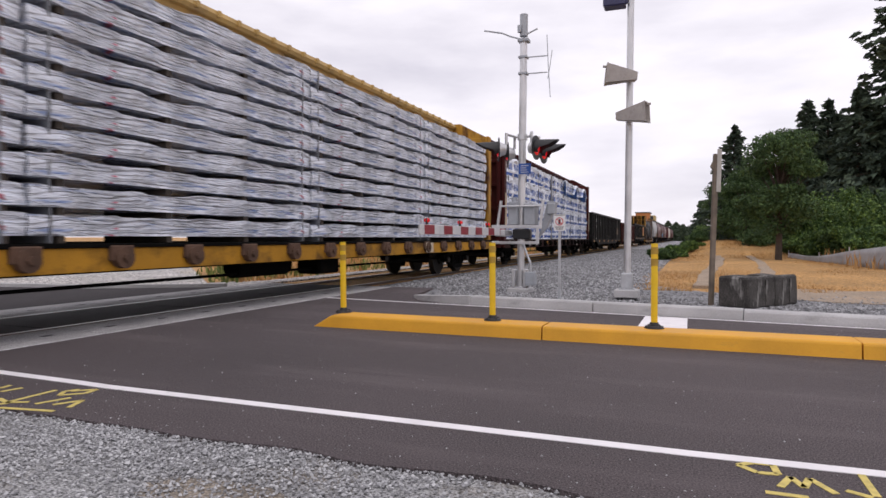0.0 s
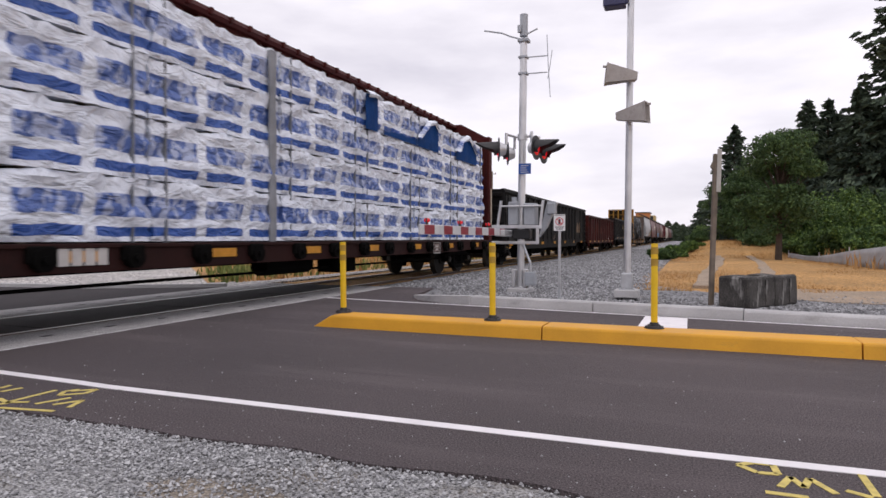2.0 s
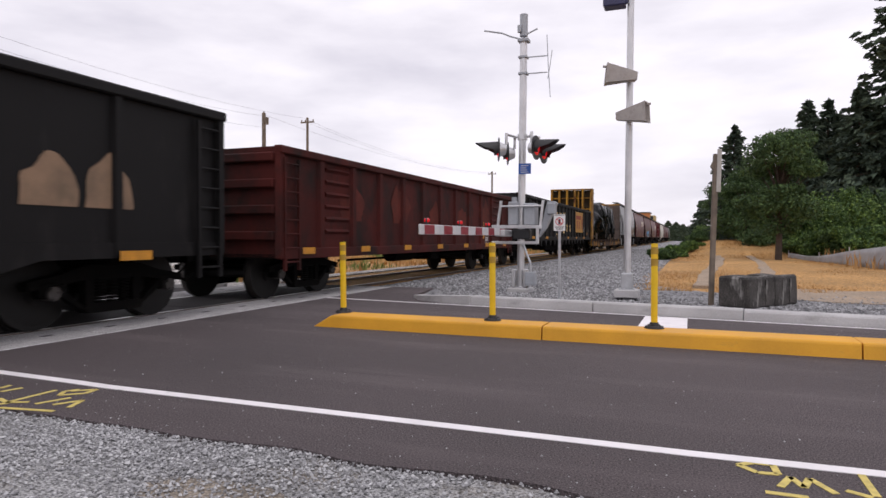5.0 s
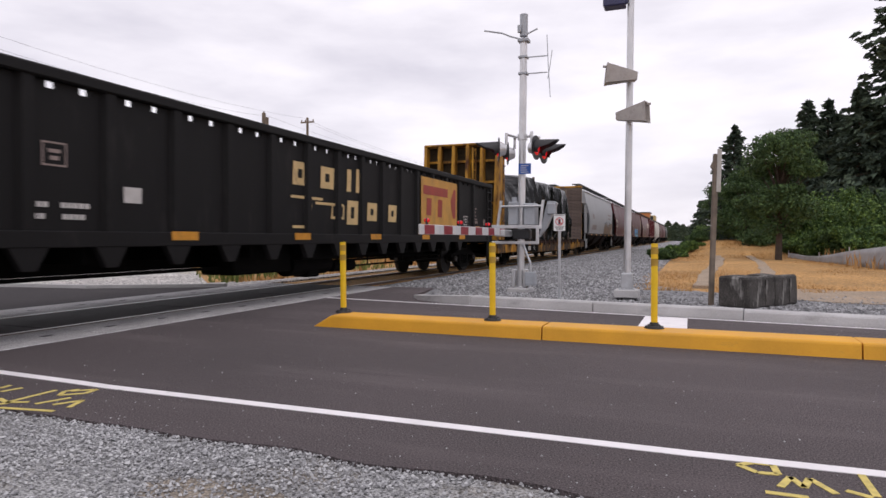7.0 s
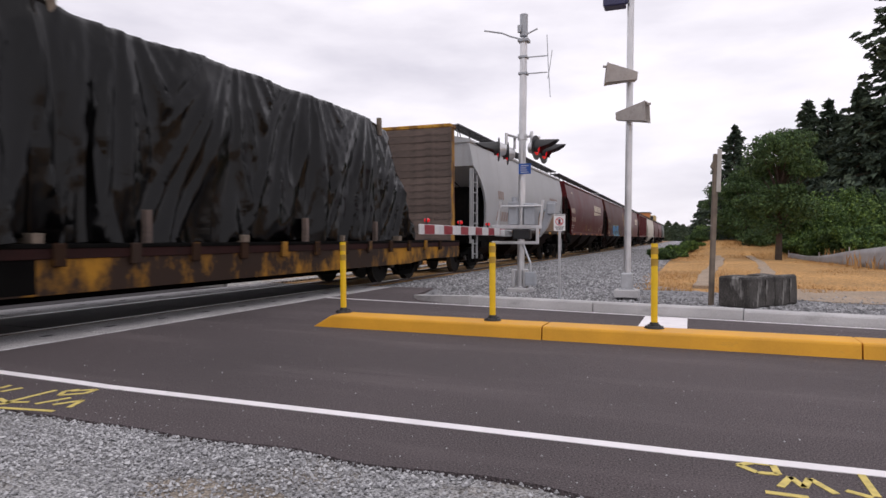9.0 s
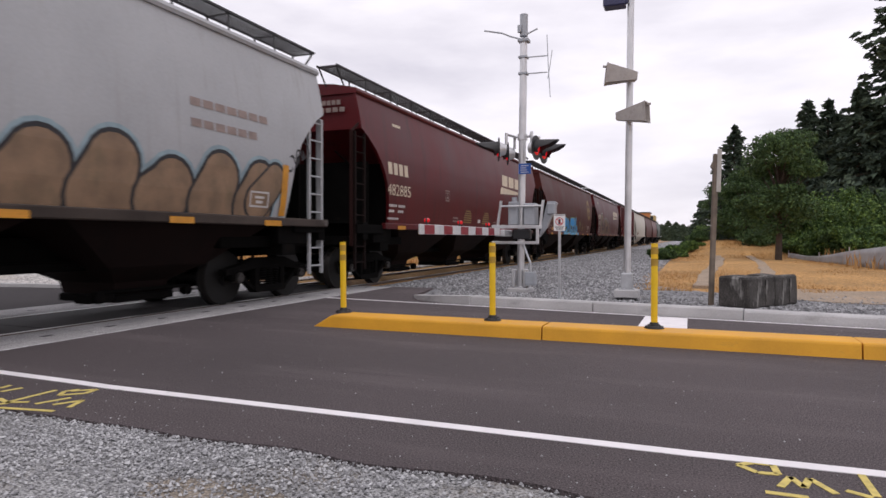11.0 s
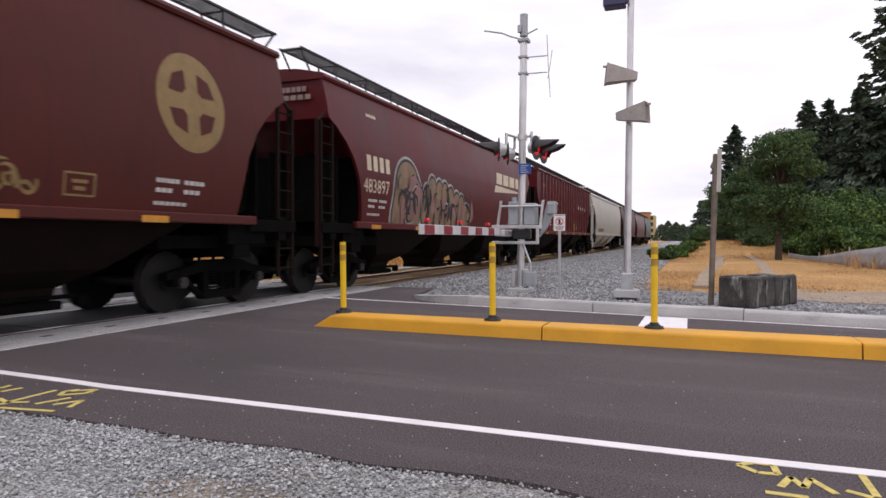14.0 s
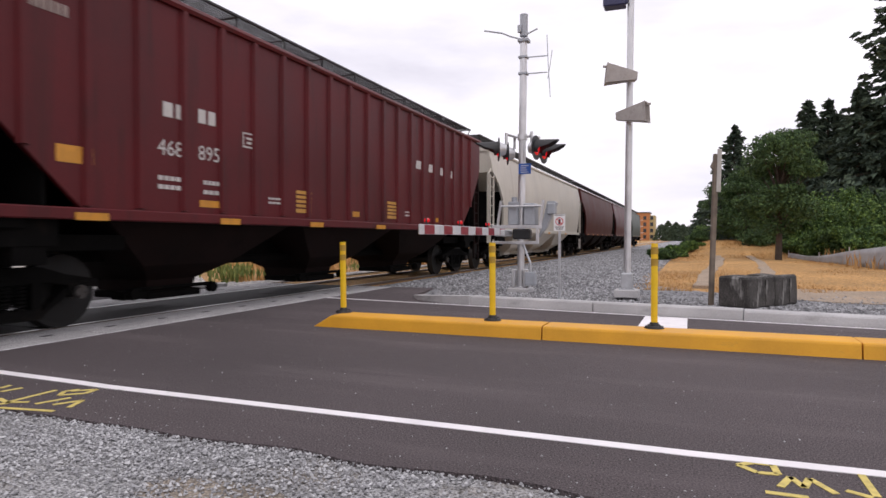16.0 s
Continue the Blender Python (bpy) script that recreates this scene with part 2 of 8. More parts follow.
LEAF = island_mat("broad_leaves", (0.020, 0.050, 0.015), (0.085, 0.145, 0.036), 0.75, (0.044, 0.088, 0.023))
BUSH_LEAF = island_mat("bright_shrub_leaves", (0.020, 0.056, 0.010), (0.175, 0.270, 0.050), 0.7, (0.056, 0.115, 0.020))
NEEDLE = island_mat("fir_needles", (0.014, 0.028, 0.018), (0.070, 0.100, 0.058), 0.8, (0.036, 0.058, 0.036))
FAR_LEAF = island_mat("distant_tree_leaves", (0.022, 0.042, 0.024), (0.07, 0.10, 0.05), 0.8)
SILT = mat("grey_mesh_fence", (0.34, 0.34, 0.35), 0.8, var=0.15, scale=2, fine=60)
RAIL_STEEL = mat("rolled_rail_steel", (0.12, 0.09, 0.075), 0.5, 0.35, var=0.2, scale=3)
RAIL_HEAD = mat("polished_rail_head", (0.42, 0.41, 0.40), 0.32, 0.85, var=0.12, scale=6, bump=0.05)
RUST = mat("rusty_rail_side", (0.10, 0.055, 0.035), 0.9, var=0.3, scale=5)
TIE = mat("creosoted_tie", (0.075, 0.055, 0.045), 0.95, var=0.35, scale=6, fine=30, bump=0.5, per_object=0.25)
STREAK = (5.0, 5.0, 0.5)
MAROON = mat("oxide_red_car_paint", (0.090, 0.0074, 0.0100), 0.44, spec=0.24, var=0.2, scale=0.6, fine=25, bump=0.05,
             dirt=(0.028, 0.009, 0.008), dirt_amt=0.46, dirt_scale=(4, 4, 0.45), edge=0.35)
BROWN = mat("faded_brown_car_paint", (0.078, 0.0160, 0.0130), 0.52, spec=0.2, var=0.16, scale=0.6, fine=25, bump=0.05,
            dirt=(0.046, 0.013, 0.011), dirt_amt=0.45, dirt_scale=(4, 4, 0.45), edge=0.35)
RED_BROWN = mat("rusty_red_gondola_paint", (0.062, 0.012, 0.010), 0.7, spec=0.15, var=0.28, scale=1.0, fine=30, bump=0.2,
                dirt=(0.018, 0.011, 0.010), dirt_amt=0.60, dirt_scale=(1.2, 1.2, 0.9), edge=0.2)
RED_PATCH = mat("faded_red_patch", (0.10, 0.022, 0.016), 0.7, var=0.3, scale=2, fine=30, bump=0.1, dirt=(0.03, 0.015, 0.012), dirt_amt=0.5,
                dirt_scale=(3, 3, 2), edge=0.3, spec=0.15)
DARK_RED = mat("dark_red_centerbeam_paint", (0.055, 0.009, 0.0085), 0.6, spec=0.15, var=0.2, scale=0.8, fine=25, bump=0.1,
               dirt=(0.022, 0.010, 0.009), dirt_amt=0.48, dirt_scale=(3, 3, 0.8), edge=0.3)
SILL_DARK = mat("rusty_dark_red_sill", (0.026, 0.0085, 0.0075), 0.7, spec=0.15, var=0.25, scale=1.0, fine=25, bump=0.15,
               dirt=(0.010, 0.0065, 0.006), dirt_amt=0.5, dirt_scale=(2, 2, 2), edge=0.25)
# Near-black red-brown with random blotches, for chutes and some end ladders.
CHUTE = mat("near_black_chute_paint", (0.0115, 0.0062, 0.0056), 0.8, spec=0.1, var=0.3, scale=1.5, fine=25, bump=0.2,
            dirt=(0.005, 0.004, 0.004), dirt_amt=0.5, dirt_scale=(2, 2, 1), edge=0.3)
CAR_BLACK = mat("dusty_black_car_paint", (0.0068, 0.0064, 0.0068), 0.6, spec=0.2, var=0.22, scale=0.7, fine=25, bump=0.08,
                dirt=(0.026, 0.024, 0.023), dirt_amt=0.36, dirt_scale=(3, 2.2, 0.7), edge=0.3)
CAR_YELLOW = mat("rust_streaked_yellow_paint", (0.42, 0.215, 0.026), 0.6, var=0.18, scale=1.2, fine=30, bump=0.15,
                 dirt=(0.060, 0.022, 0.012), dirt_amt=0.68, dirt_scale=(3.2, 2.6, 0.8), edge=0.2, spec=0.25)
SILL_YELLOW = mat("rust_blotched_yellow_sill", (0.42, 0.195, 0.016), 0.65, var=0.18, scale=1.2, fine=30, bump=0.2,
                  dirt=(0.030, 0.016, 0.010), dirt_amt=0.82, dirt_scale=(1.5, 1.4, 0.9), edge=0.16, spec=0.25)
SILL_RUST = mat("dark_rusty_flange", (0.034, 0.018, 0.011), 0.8, spec=0.1, var=0.35, scale=2, fine=30, bump=0.3,
                dirt=(0.16, 0.075, 0.012), dirt_amt=0.30, dirt_scale=(2, 1.1, 3), edge=0.15)
LINING = mat("dark_timber_lining", (0.045, 0.034, 0.022), 0.9, spec=0.1, var=0.35, scale=3, fine=30, bump=0.4, dirt=(0.10, 0.065, 0.02), dirt_amt=0.35, dirt_scale=(3, 3, 9), edge=0.2)
RUSTY_YELLOW = mat("rust_eaten_yellow_post", (0.30, 0.145, 0.022), 0.7, spec=0.15, var=0.3, scale=2, fine=30, bump=0.3,
                   dirt=(0.040, 0.017, 0.010), dirt_amt=0.66, dirt_scale=(3, 3, 2.2), edge=0.15)
BEAM_YELLOW = mat("rust_spotted_yellow_sill", (0.46, 0.225, 0.020), 0.65, var=0.18, scale=1.2, fine=30, bump=0.2,
                  dirt=(0.040, 0.020, 0.012), dirt_amt=0.60, dirt_scale=(1.5, 1.1, 1.4), edge=0.2, spec=0.25)
OCHRE = mat("worn_ochre_beam_paint", (0.42, 0.27, 0.085), 0.65, var=0.2, scale=1.5, fine=30, bump=0.2,
            dirt=(0.16, 0.10, 0.055), dirt_amt=0.45, dirt_scale=(2, 1.2, 2), edge=0.3)
CAR_GREY = mat("light_grey_car_paint", (0.36, 0.37, 0.385), 0.5, var=0.1, scale=0.6, fine=25, bump=0.05,
               dirt=(0.25, 0.24, 0.23), dirt_amt=0.40, dirt_scale=(4, 4, 0.4), edge=0.4)
GRIMY_SILL = mat("grimy_brown_grey_sill", (0.060, 0.048, 0.042), 0.8, spec=0.15, var=0.35, scale=1.5, fine=30, bump=0.3,
                 dirt=(0.24, 0.23, 0.22), dirt_amt=0.28, dirt_scale=(1.5, 0.8, 3), edge=0.15)
CREAM = mat("cream_car_paint", (0.50, 0.47, 0.41), 0.5, var=0.1, scale=0.6, fine=25, bump=0.05,
            dirt=(0.28, 0.23, 0.18), dirt_amt=0.40, dirt_scale=(4, 4, 0.4), edge=0.4)
CAR_GREEN = mat("dark_green_car_paint", (0.022, 0.045, 0.034), 0.5, var=0.15, scale=0.6, dirt=(0.03, 0.035, 0.03), dirt_scale=(4, 4, 0.5))
# Also blacks out the hopper end wells, on the plates added there.
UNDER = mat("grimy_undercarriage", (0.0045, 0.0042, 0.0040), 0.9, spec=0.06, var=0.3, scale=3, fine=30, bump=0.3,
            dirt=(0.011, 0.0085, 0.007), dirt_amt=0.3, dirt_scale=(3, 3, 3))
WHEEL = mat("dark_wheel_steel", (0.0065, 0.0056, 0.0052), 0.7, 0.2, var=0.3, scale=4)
TREAD = mat("worn_wheel_tread", (0.06, 0.055, 0.052), 0.45, 0.6, var=0.15)
TARP = mat("black_plastic_tarpaulin", (0.0012, 0.0012, 0.0014), 0.19, var=0.2, scale=1.5, fine=5, bump=0.4, depth=0.05, gloss_var=0.07, crease=(1.2, 2.2, 1.3), spec=0.25)
BROWN_PLANK = mat("grey_brown_plank", (0.115, 0.085, 0.072), 0.85, var=0.25, scale=3, fine=30, bump=0.4,
                  dirt=(0.06, 0.045, 0.04), dirt_scale=(2, 1.5, 14), per_object=0.22)
MARK_CREAM = mat("cream_stencil_paint", (0.58, 0.50, 0.38), 0.6, var=0.12, scale=4, dirt=(0.34, 0.24, 0.18), dirt_amt=0.3, dirt_scale=(6, 6, 3), edge=0.4)
MARK_WHITE = mat("white_stencil_paint", (0.52, 0.50, 0.48), 0.6, var=0.12, scale=4, dirt=(0.25, 0.2, 0.19), dirt_amt=0.3, dirt_scale=(6, 6, 3), edge=0.4)
MARK_DIM = mat("worn_stencil_paint", (0.26, 0.20, 0.18), 0.65, var=0.2, scale=6)
FAINT = mat("faint_pale_scribble_paint", (0.17, 0.11, 0.10), 0.65, var=0.3, scale=6)
MARK_GOLD = mat("faded_gold_stencil_paint", (0.23, 0.15, 0.055), 0.6, var=0.15, scale=5)
LETTER_TAN = mat("tan_letter_paint", (0.60, 0.43, 0.20), 0.6, var=0.12, scale=4, dirt=(0.35, 0.24, 0.12), dirt_amt=0.3)
PANEL_YELLOW = mat("orange_yellow_panel", (0.50, 0.26, 0.05), 0.6, var=0.15, scale=3, dirt=(0.25, 0.13, 0.05), dirt_amt=0.4, dirt_scale=(5, 5, 1), edge=0.3)
PANEL_RED = mat("red_panel_letter", (0.30, 0.045, 0.03), 0.6, var=0.15, scale=3)
REFLECTOR = mat("amber_reflector_tape", (0.55, 0.24, 0.015), 0.4, var=0.15, scale=8, dirt=(0.25, 0.12, 0.03), dirt_amt=0.3)
SPRAY_BLUE = mat("bright_blue_spray_paint", (0.022, 0.27, 0.60), 0.5, var=0.08, scale=2)
SPRAY_PALE = mat("pale_blue_spray_paint", (0.15, 0.45, 0.68), 0.5, var=0.1, scale=3)
SPRAY_MOSS = mat("washed_green_spray_paint", (0.20, 0.21, 0.08), 0.6, var=0.25, scale=5)
SPRAY_DULL_BLUE = mat("washed_blue_spray_paint", (0.055, 0.10, 0.24), 0.6, var=0.25, scale=5)
SPRAY_PALE_GREY = mat("pale_blue_grey_spray_paint", (0.24, 0.33, 0.37), 0.6, var=0.2, scale=4)
SPRAY_LIME = mat("yellow_green_outline_paint", (0.38, 0.36, 0.05), 0.5, var=0.1)
SPRAY_BLACK = mat("black_outline_paint", (0.012, 0.012, 0.015), 0.6, var=0.1)
SPRAY_TAN = mat("dull_tan_spray_paint", (0.22, 0.14, 0.085), 0.6, var=0.25, scale=3, dirt=(0.12, 0.09, 0.05), dirt_amt=0.5, dirt_scale=(2, 3, 2), edge=0.3)
SPRAY_PINK = mat("dull_pink_spray_paint", (0.26, 0.13, 0.12), 0.6, var=0.25, scale=3)
SPRAY_WHITE = mat("pale_spray_halo", (0.33, 0.35, 0.34), 0.6, var=0.25, scale=3)
BLUE_CLOTH = mat("dark_blue_wrap_lining", (0.003, 0.042, 0.17), 0.7, var=0.2, scale=3, fine=10, bump=0.4, depth=0.03, spec=0.1)
PRINTED = wrap_mat()
SILVER = silver_wrap_mat()
STRAP = mat("grey_strapping", (0.16, 0.17, 0.19), 0.5, var=0.1)
SLEEVE = mat("dull_grey_sleeve", (0.22, 0.23, 0.25), 0.6, var=0.2, scale=4)
DARK_GAP = mat("dark_lumber_side", (0.05, 0.04, 0.032), 0.9, var=0.4, scale=5)
ROOF_DARK = mat("dark_roof_shingle", (0.05, 0.045, 0.045), 0.85, var=0.2, scale=2)
HOUSE_WALL = mat("pale_house_siding", (0.50, 0.49, 0.47), 0.8, var=0.1, scale=1)
ORANGE_WALL = mat("orange_apartment_wall", (0.46, 0.19, 0.07), 0.8, var=0.12, scale=0.3)
TAN_WALL = mat("tan_apartment_wall", (0.42, 0.33, 0.16), 0.8, var=0.12, scale=0.3)
WINDOW = mat("dark_window_glass", (0.02, 0.024, 0.03), 0.12, var=0.1, bump=0)


# ---- mesh tools ----
def box(bm, x0, y0, z0, x1, y1, z1, bevel=0.0):
    vs = [bm.verts.new((x, y, z)) for z in (z0, z1) for y in (y0, y1) for x in (x0, x1)]
    fs = [bm.faces.new([vs[i] for i in q]) for q in ((0, 2, 3, 1), (4, 5, 7, 6), (0, 1, 5, 4), (2, 6, 7, 3), (0, 4, 6, 2), (1, 3, 7, 5))]
    if bevel:
        es = list({e for f in fs for e in f.edges})
        bmesh.ops.bevel(bm, geom=es, offset=bevel, segments=1, affect="EDGES")
    return vs


def cyl(bm, p, q, r, n=10, r2=None, caps=True):
    p, q = Vector(p), Vector(q)
    d = (q - p).normalized()
    a = d.orthogonal().normalized()
    b = d.cross(a)
    r2 = r if r2 is None else r2
    rings = []
    for c, rad in ((p, r), (q, r2)):
        rings.append([bm.verts.new(c + (a * math.cos(2 * math.pi * i / n) + b * math.sin(2 * math.pi * i / n)) * rad) for i in range(n)])
    for i in range(n):
        bm.faces.new((rings[0][i], rings[0][(i + 1) % n], rings[1][(i + 1) % n], rings[1][i]))
    if caps:
        bm.faces.new(rings[0][::-1])
        bm.faces.new(rings[1])


def tube(bm, pts, r, n=8):
    for a, b in zip(pts, pts[1:]):
        cyl(bm, a, b, r, n)


def prism(bm, pts, axis, a, b):
    """A polygon of (u, v) pushed along an axis from a to b; u, v are the other two axes in order."""
    def at(u, v, w):
        return {"x": (w, u, v), "y": (u, w, v), "z": (u, v, w)}[axis]
    A = [bm.verts.new(at(u, v, a)) for u, v in pts]
    B = [bm.verts.new(at(u, v, b)) for u, v in pts]
    n = len(pts)
    bm.faces.new(A[::-1])
    bm.faces.new(B)
    for i in range(n):
        bm.faces.new((A[i], A[(i + 1) % n], B[(i + 1) % n], B[i]))


def stack(bm, rings):
    """Joins closed rings of points, each with the same count, and caps the ends."""
    V = [[bm.verts.new(p) for p in ring] for ring in rings]
    n = len(V[0])
    for A, B in zip(V, V[1:]):
        for i in range(n):
            bm.faces.new((A[i], A[(i + 1) % n], B[(i + 1) % n], B[i]))
    bm.faces.new(V[0][::-1])
    bm.faces.new(V[-1])


def mesh_of(name, bm, material, smooth=0.0):
    bmesh.ops.recalc_face_normals(bm, faces=bm.faces[:])
    me = bpy.data.meshes.new(name)
    bm.to_mesh(me)
    bm.free()
    for m in material if isinstance(material, (list, tuple)) else [material]:
        me.materials.append(m)
    if smooth:
        me.shade_smooth()
        me.set_sharp_from_angle(angle=radians(smooth))
    return me


def part(name, bm, material, parent=None, label="", smooth=0.0):
    ob = new(name, mesh_of(name, bm, material, smooth) if isinstance(bm, bmesh.types.BMesh) else bm)
    ob.parent = parent
    if label:
        tagged(ob, label)
    return ob


def B():
    return bmesh.new()


def thing(name, label, category, group="", at=None, kind=""):
    ob = tagged(new(name), label, category, group, kind)
    if at is not None:
        ob.matrix_basis = at
    return ob


def raw(name, verts, faces, material):
    me = bpy.data.meshes.new(name)
    me.from_pydata([tuple(v) for v in verts], [], [tuple(f) for f in faces])
    me.materials.append(material)
    return me


def structure(name, bm, material, label="", smooth=0.0):
    return tagged(part(name, bm, material, None, "", smooth), label, "", "", "structure")


# ---- ground, road and crossing ----
FAR_KERB = ((-3.47, 10.17), (9.0, 8.65))      # foot of the far kerb


def bank_rise(x, y):
    """Height of the gentle grassy rise at the far end of the field."""
    s = lambda v: min(1.0, max(0.0, v)) ** 2 * (3 - 2 * min(1.0, max(0.0, v)))
    return 1.1 * s((y - 39.0) / 20.0) * s((x + 1.0) / 2.6) * s((8.2 - x) / 3.0) * s((95.0 - y) / 18.0)


def build_bank(material):
    bm = B()
    xs, ys = np.arange(-1.0, 8.3, 0.46), np.arange(39.0, 96.0, 2.0)
    V = [[bm.verts.new((x, y, -0.19 + bank_rise(x, y) * 1.06)) for x in xs] for y in ys]
    for a, b in zip(V, V[1:]):
        for i in range(len(xs) - 1):
            bm.faces.new((a[i], a[i + 1], b[i + 1], b[i]))
    structure("grassy_bank", bm, material, "gentle rise of dry grass at the end of the field", 60)


def build_ground():
    bm = B()
    g = [-2500, -600, -200, -80, -40, -25, -15, -10.6, -8, -5, -2, 2, 6, 10, 16, 25, 40, 80, 200, 600, 2500]
    h = [-2500, -300, -60, -20, -8, 0, 3, 6, 10, 14, 20, 30, 45, 70, 110, 200, 400, 900, 2500]
    def height(x, y):
        z = -0.06
        if y > 14 and x > 0.5:
            z += 0.22 * noise.noise(Vector((x * 0.13, y * 0.05, 0.3))) * min(1, (y - 14) / 10)
        return z
    V = [[bm.verts.new((x, y, height(x, y))) for x in g] for y in h]
    for j in range(len(h) - 1):
        for i in range(len(g) - 1):
            bm.faces.new((V[j][i], V[j][i + 1], V[j + 1][i + 1], V[j + 1][i]))
    structure("ground", bm, DRY_SOIL, "dry golden grassland ground sheet", 60)


def slab(name, pts, z0, z1, material, label):
    bm = B()
    prism(bm, pts, "z", z0, z1)
    return structure(name, bm, material, label)


def build_road():
    near = [(-6.36, 2.78)] + [(x, 2.86 + 0.10 * noise.noise(Vector((x * 1.7, 0, 0)))) for x in np.arange(-6.0, 6.0, 0.15)] + [(60.0, 2.9)]
    far = [(60.0, 8.0), (9.0, 8.65), (-3.47, 10.17), (-4.6, 10.6), (-5.0, 11.3), (-5.4, 13.3), (-6.36, 13.3)]
    slab("road", near + far, -0.2, 0.0, ASPHALT, "smooth dark asphalt road leading to the crossing")
    slab("road_beyond_track", [(-9.92, 1.0), (-9.92, 11.75), (-12.4, 10.25), (-15.0, 9.85), (-60, 8.6), (-60, 1.0)], -0.2, -0.004, OLD_ASPHALT,
         "grey asphalt road on the far side of the track")
    # white edge line, bent towards the track
    bm = B()
    pts = [(-7.4, 3.66), (-5.2, 3.61), (-4.5, 3.585), (-4.1, 3.56), (-3.0, 3.56), (0, 3.57), (3, 3.66), (12, 3.9)]
    for (xa, ya), (xb, yb) in zip(pts, pts[1:]):
        if xb < -6.3:
            continue
        prism(bm, [(max(xa, -6.34), ya - 0.045), (xb, yb - 0.045), (xb, yb + 0.045), (max(xa, -6.34), ya + 0.045)], "z", 0.001, 0.005)
    structure("road_edge_line", bm, WHITE_PAINT, "white painted edge line on the asphalt")
    slab("stop_line", [(-0.62, 8.40), (-0.03, 8.44), (-0.03, 9.70), (-0.60, 9.76)], 0.001, 0.005, WHITE_PAINT, "white stop line painted across the lane")
    bm = B()
    prism(bm, [(-6.34, 10.42), (-3.5, 10.10), (-3.5, 10.04), (-6.34, 10.34)], "z", 0.001, 0.005)
    prism(bm, [(-3.5, 10.10), (9.0, 8.58), (9.0, 8.52), (-3.5, 10.04)], "z", 0.001, 0.005)
    structure("far_edge_line", bm, WHITE_PAINT, "thin white line along the far kerb")
    # shoulder gravel under the camera, strip beside the kerb, ballast, dirt track
    slab("gravel_shoulder", [(-14, -6), (12, -6), (12, 2.95), (-6.36, 2.95), (-14, 2.95)], -0.2, -0.025, SHOULDER, "grey crushed-stone shoulder")
    slab("ballast_bed", [(-6.36, 13.3), (-5.4, 13.3), (-4.9, 11.2), (-3.4, 10.35), (9, 8.8), (9, 10.6), (4.6, 13.2), (0.3, 15.0), (-1.2, 17), (-1.25, 400), (-7.0, 400), (-7.0, 13.3)],
         -0.2, -0.035, GRAVEL_BED, "grey gravel verge beside the track")
    slab("dirt_clearing", [(0.9, 14.2), (1.6, 13.9), (2.4, 13.3), (3.4, 13.2), (4.6, 12.3), (20, 8.5), (22, 16), (14, 16.8), (10, 16.2), (8, 16.9), (6, 16.3), (4.5, 16.8), (3.4, 16.2), (2.4, 16.6), (1.5, 15.4)], -0.3, -0.02, DIRT, "pale bare dirt clearing")
    for off, w in ((0.0, 0.40), (1.75, 0.40)):
        left, right = [], []
        for y in np.arange(16, 120, 1.5):
            c = 0.35 + off + 0.048 * (y - 16) + 0.12 * math.sin(y * 0.23)
            left.append((c - w / 2 * random.uniform(0.6, 1.3), y))
            right.append((c + w / 2 * random.uniform(0.6, 1.3), y))
        bm = B()
        for i in range(len(left) - 1):
            prism(bm, [left[i], right[i], right[i + 1], left[i + 1]], "z", -0.2, 0.03)
        structure("wheel_rut", bm, DIRT, "pale wheel rut worn through dry grass")
    slab("far_verge", [(-9.94, 11.9), (-12.4, 10.4), (-15.0, 10.0), (-60, 8.75), (-60, 46), (-42, 43), (-16.2, 17.7), (-11.4, 12.9), (-10.6, 14.2), (-10.6, 300), (-9.94, 300)], -0.2, -0.02, PALE_GRAVEL,
         "pale gravel lot beyond the track")
    kerb = tagged(new("lot_kerb"), "low pale concrete kerb along the gravel lot", kind="structure")
    edge = [(-9.94, 11.78), (-12.4, 10.28), (-15.0, 9.88), (-25.0, 9.6), (-45.0, 9.05)]
    for (xa, ya), (xb, yb) in zip(edge, edge[1:]):
        bm = B()
        prism(bm, [(xa - 0.01, ya), (xb + 0.01, yb), (xb + 0.01, yb + 0.14), (xa - 0.01, ya + 0.14)], "z", -0.15, 0.07)
        part("kerb_stone", bm, CONCRETE, kerb)


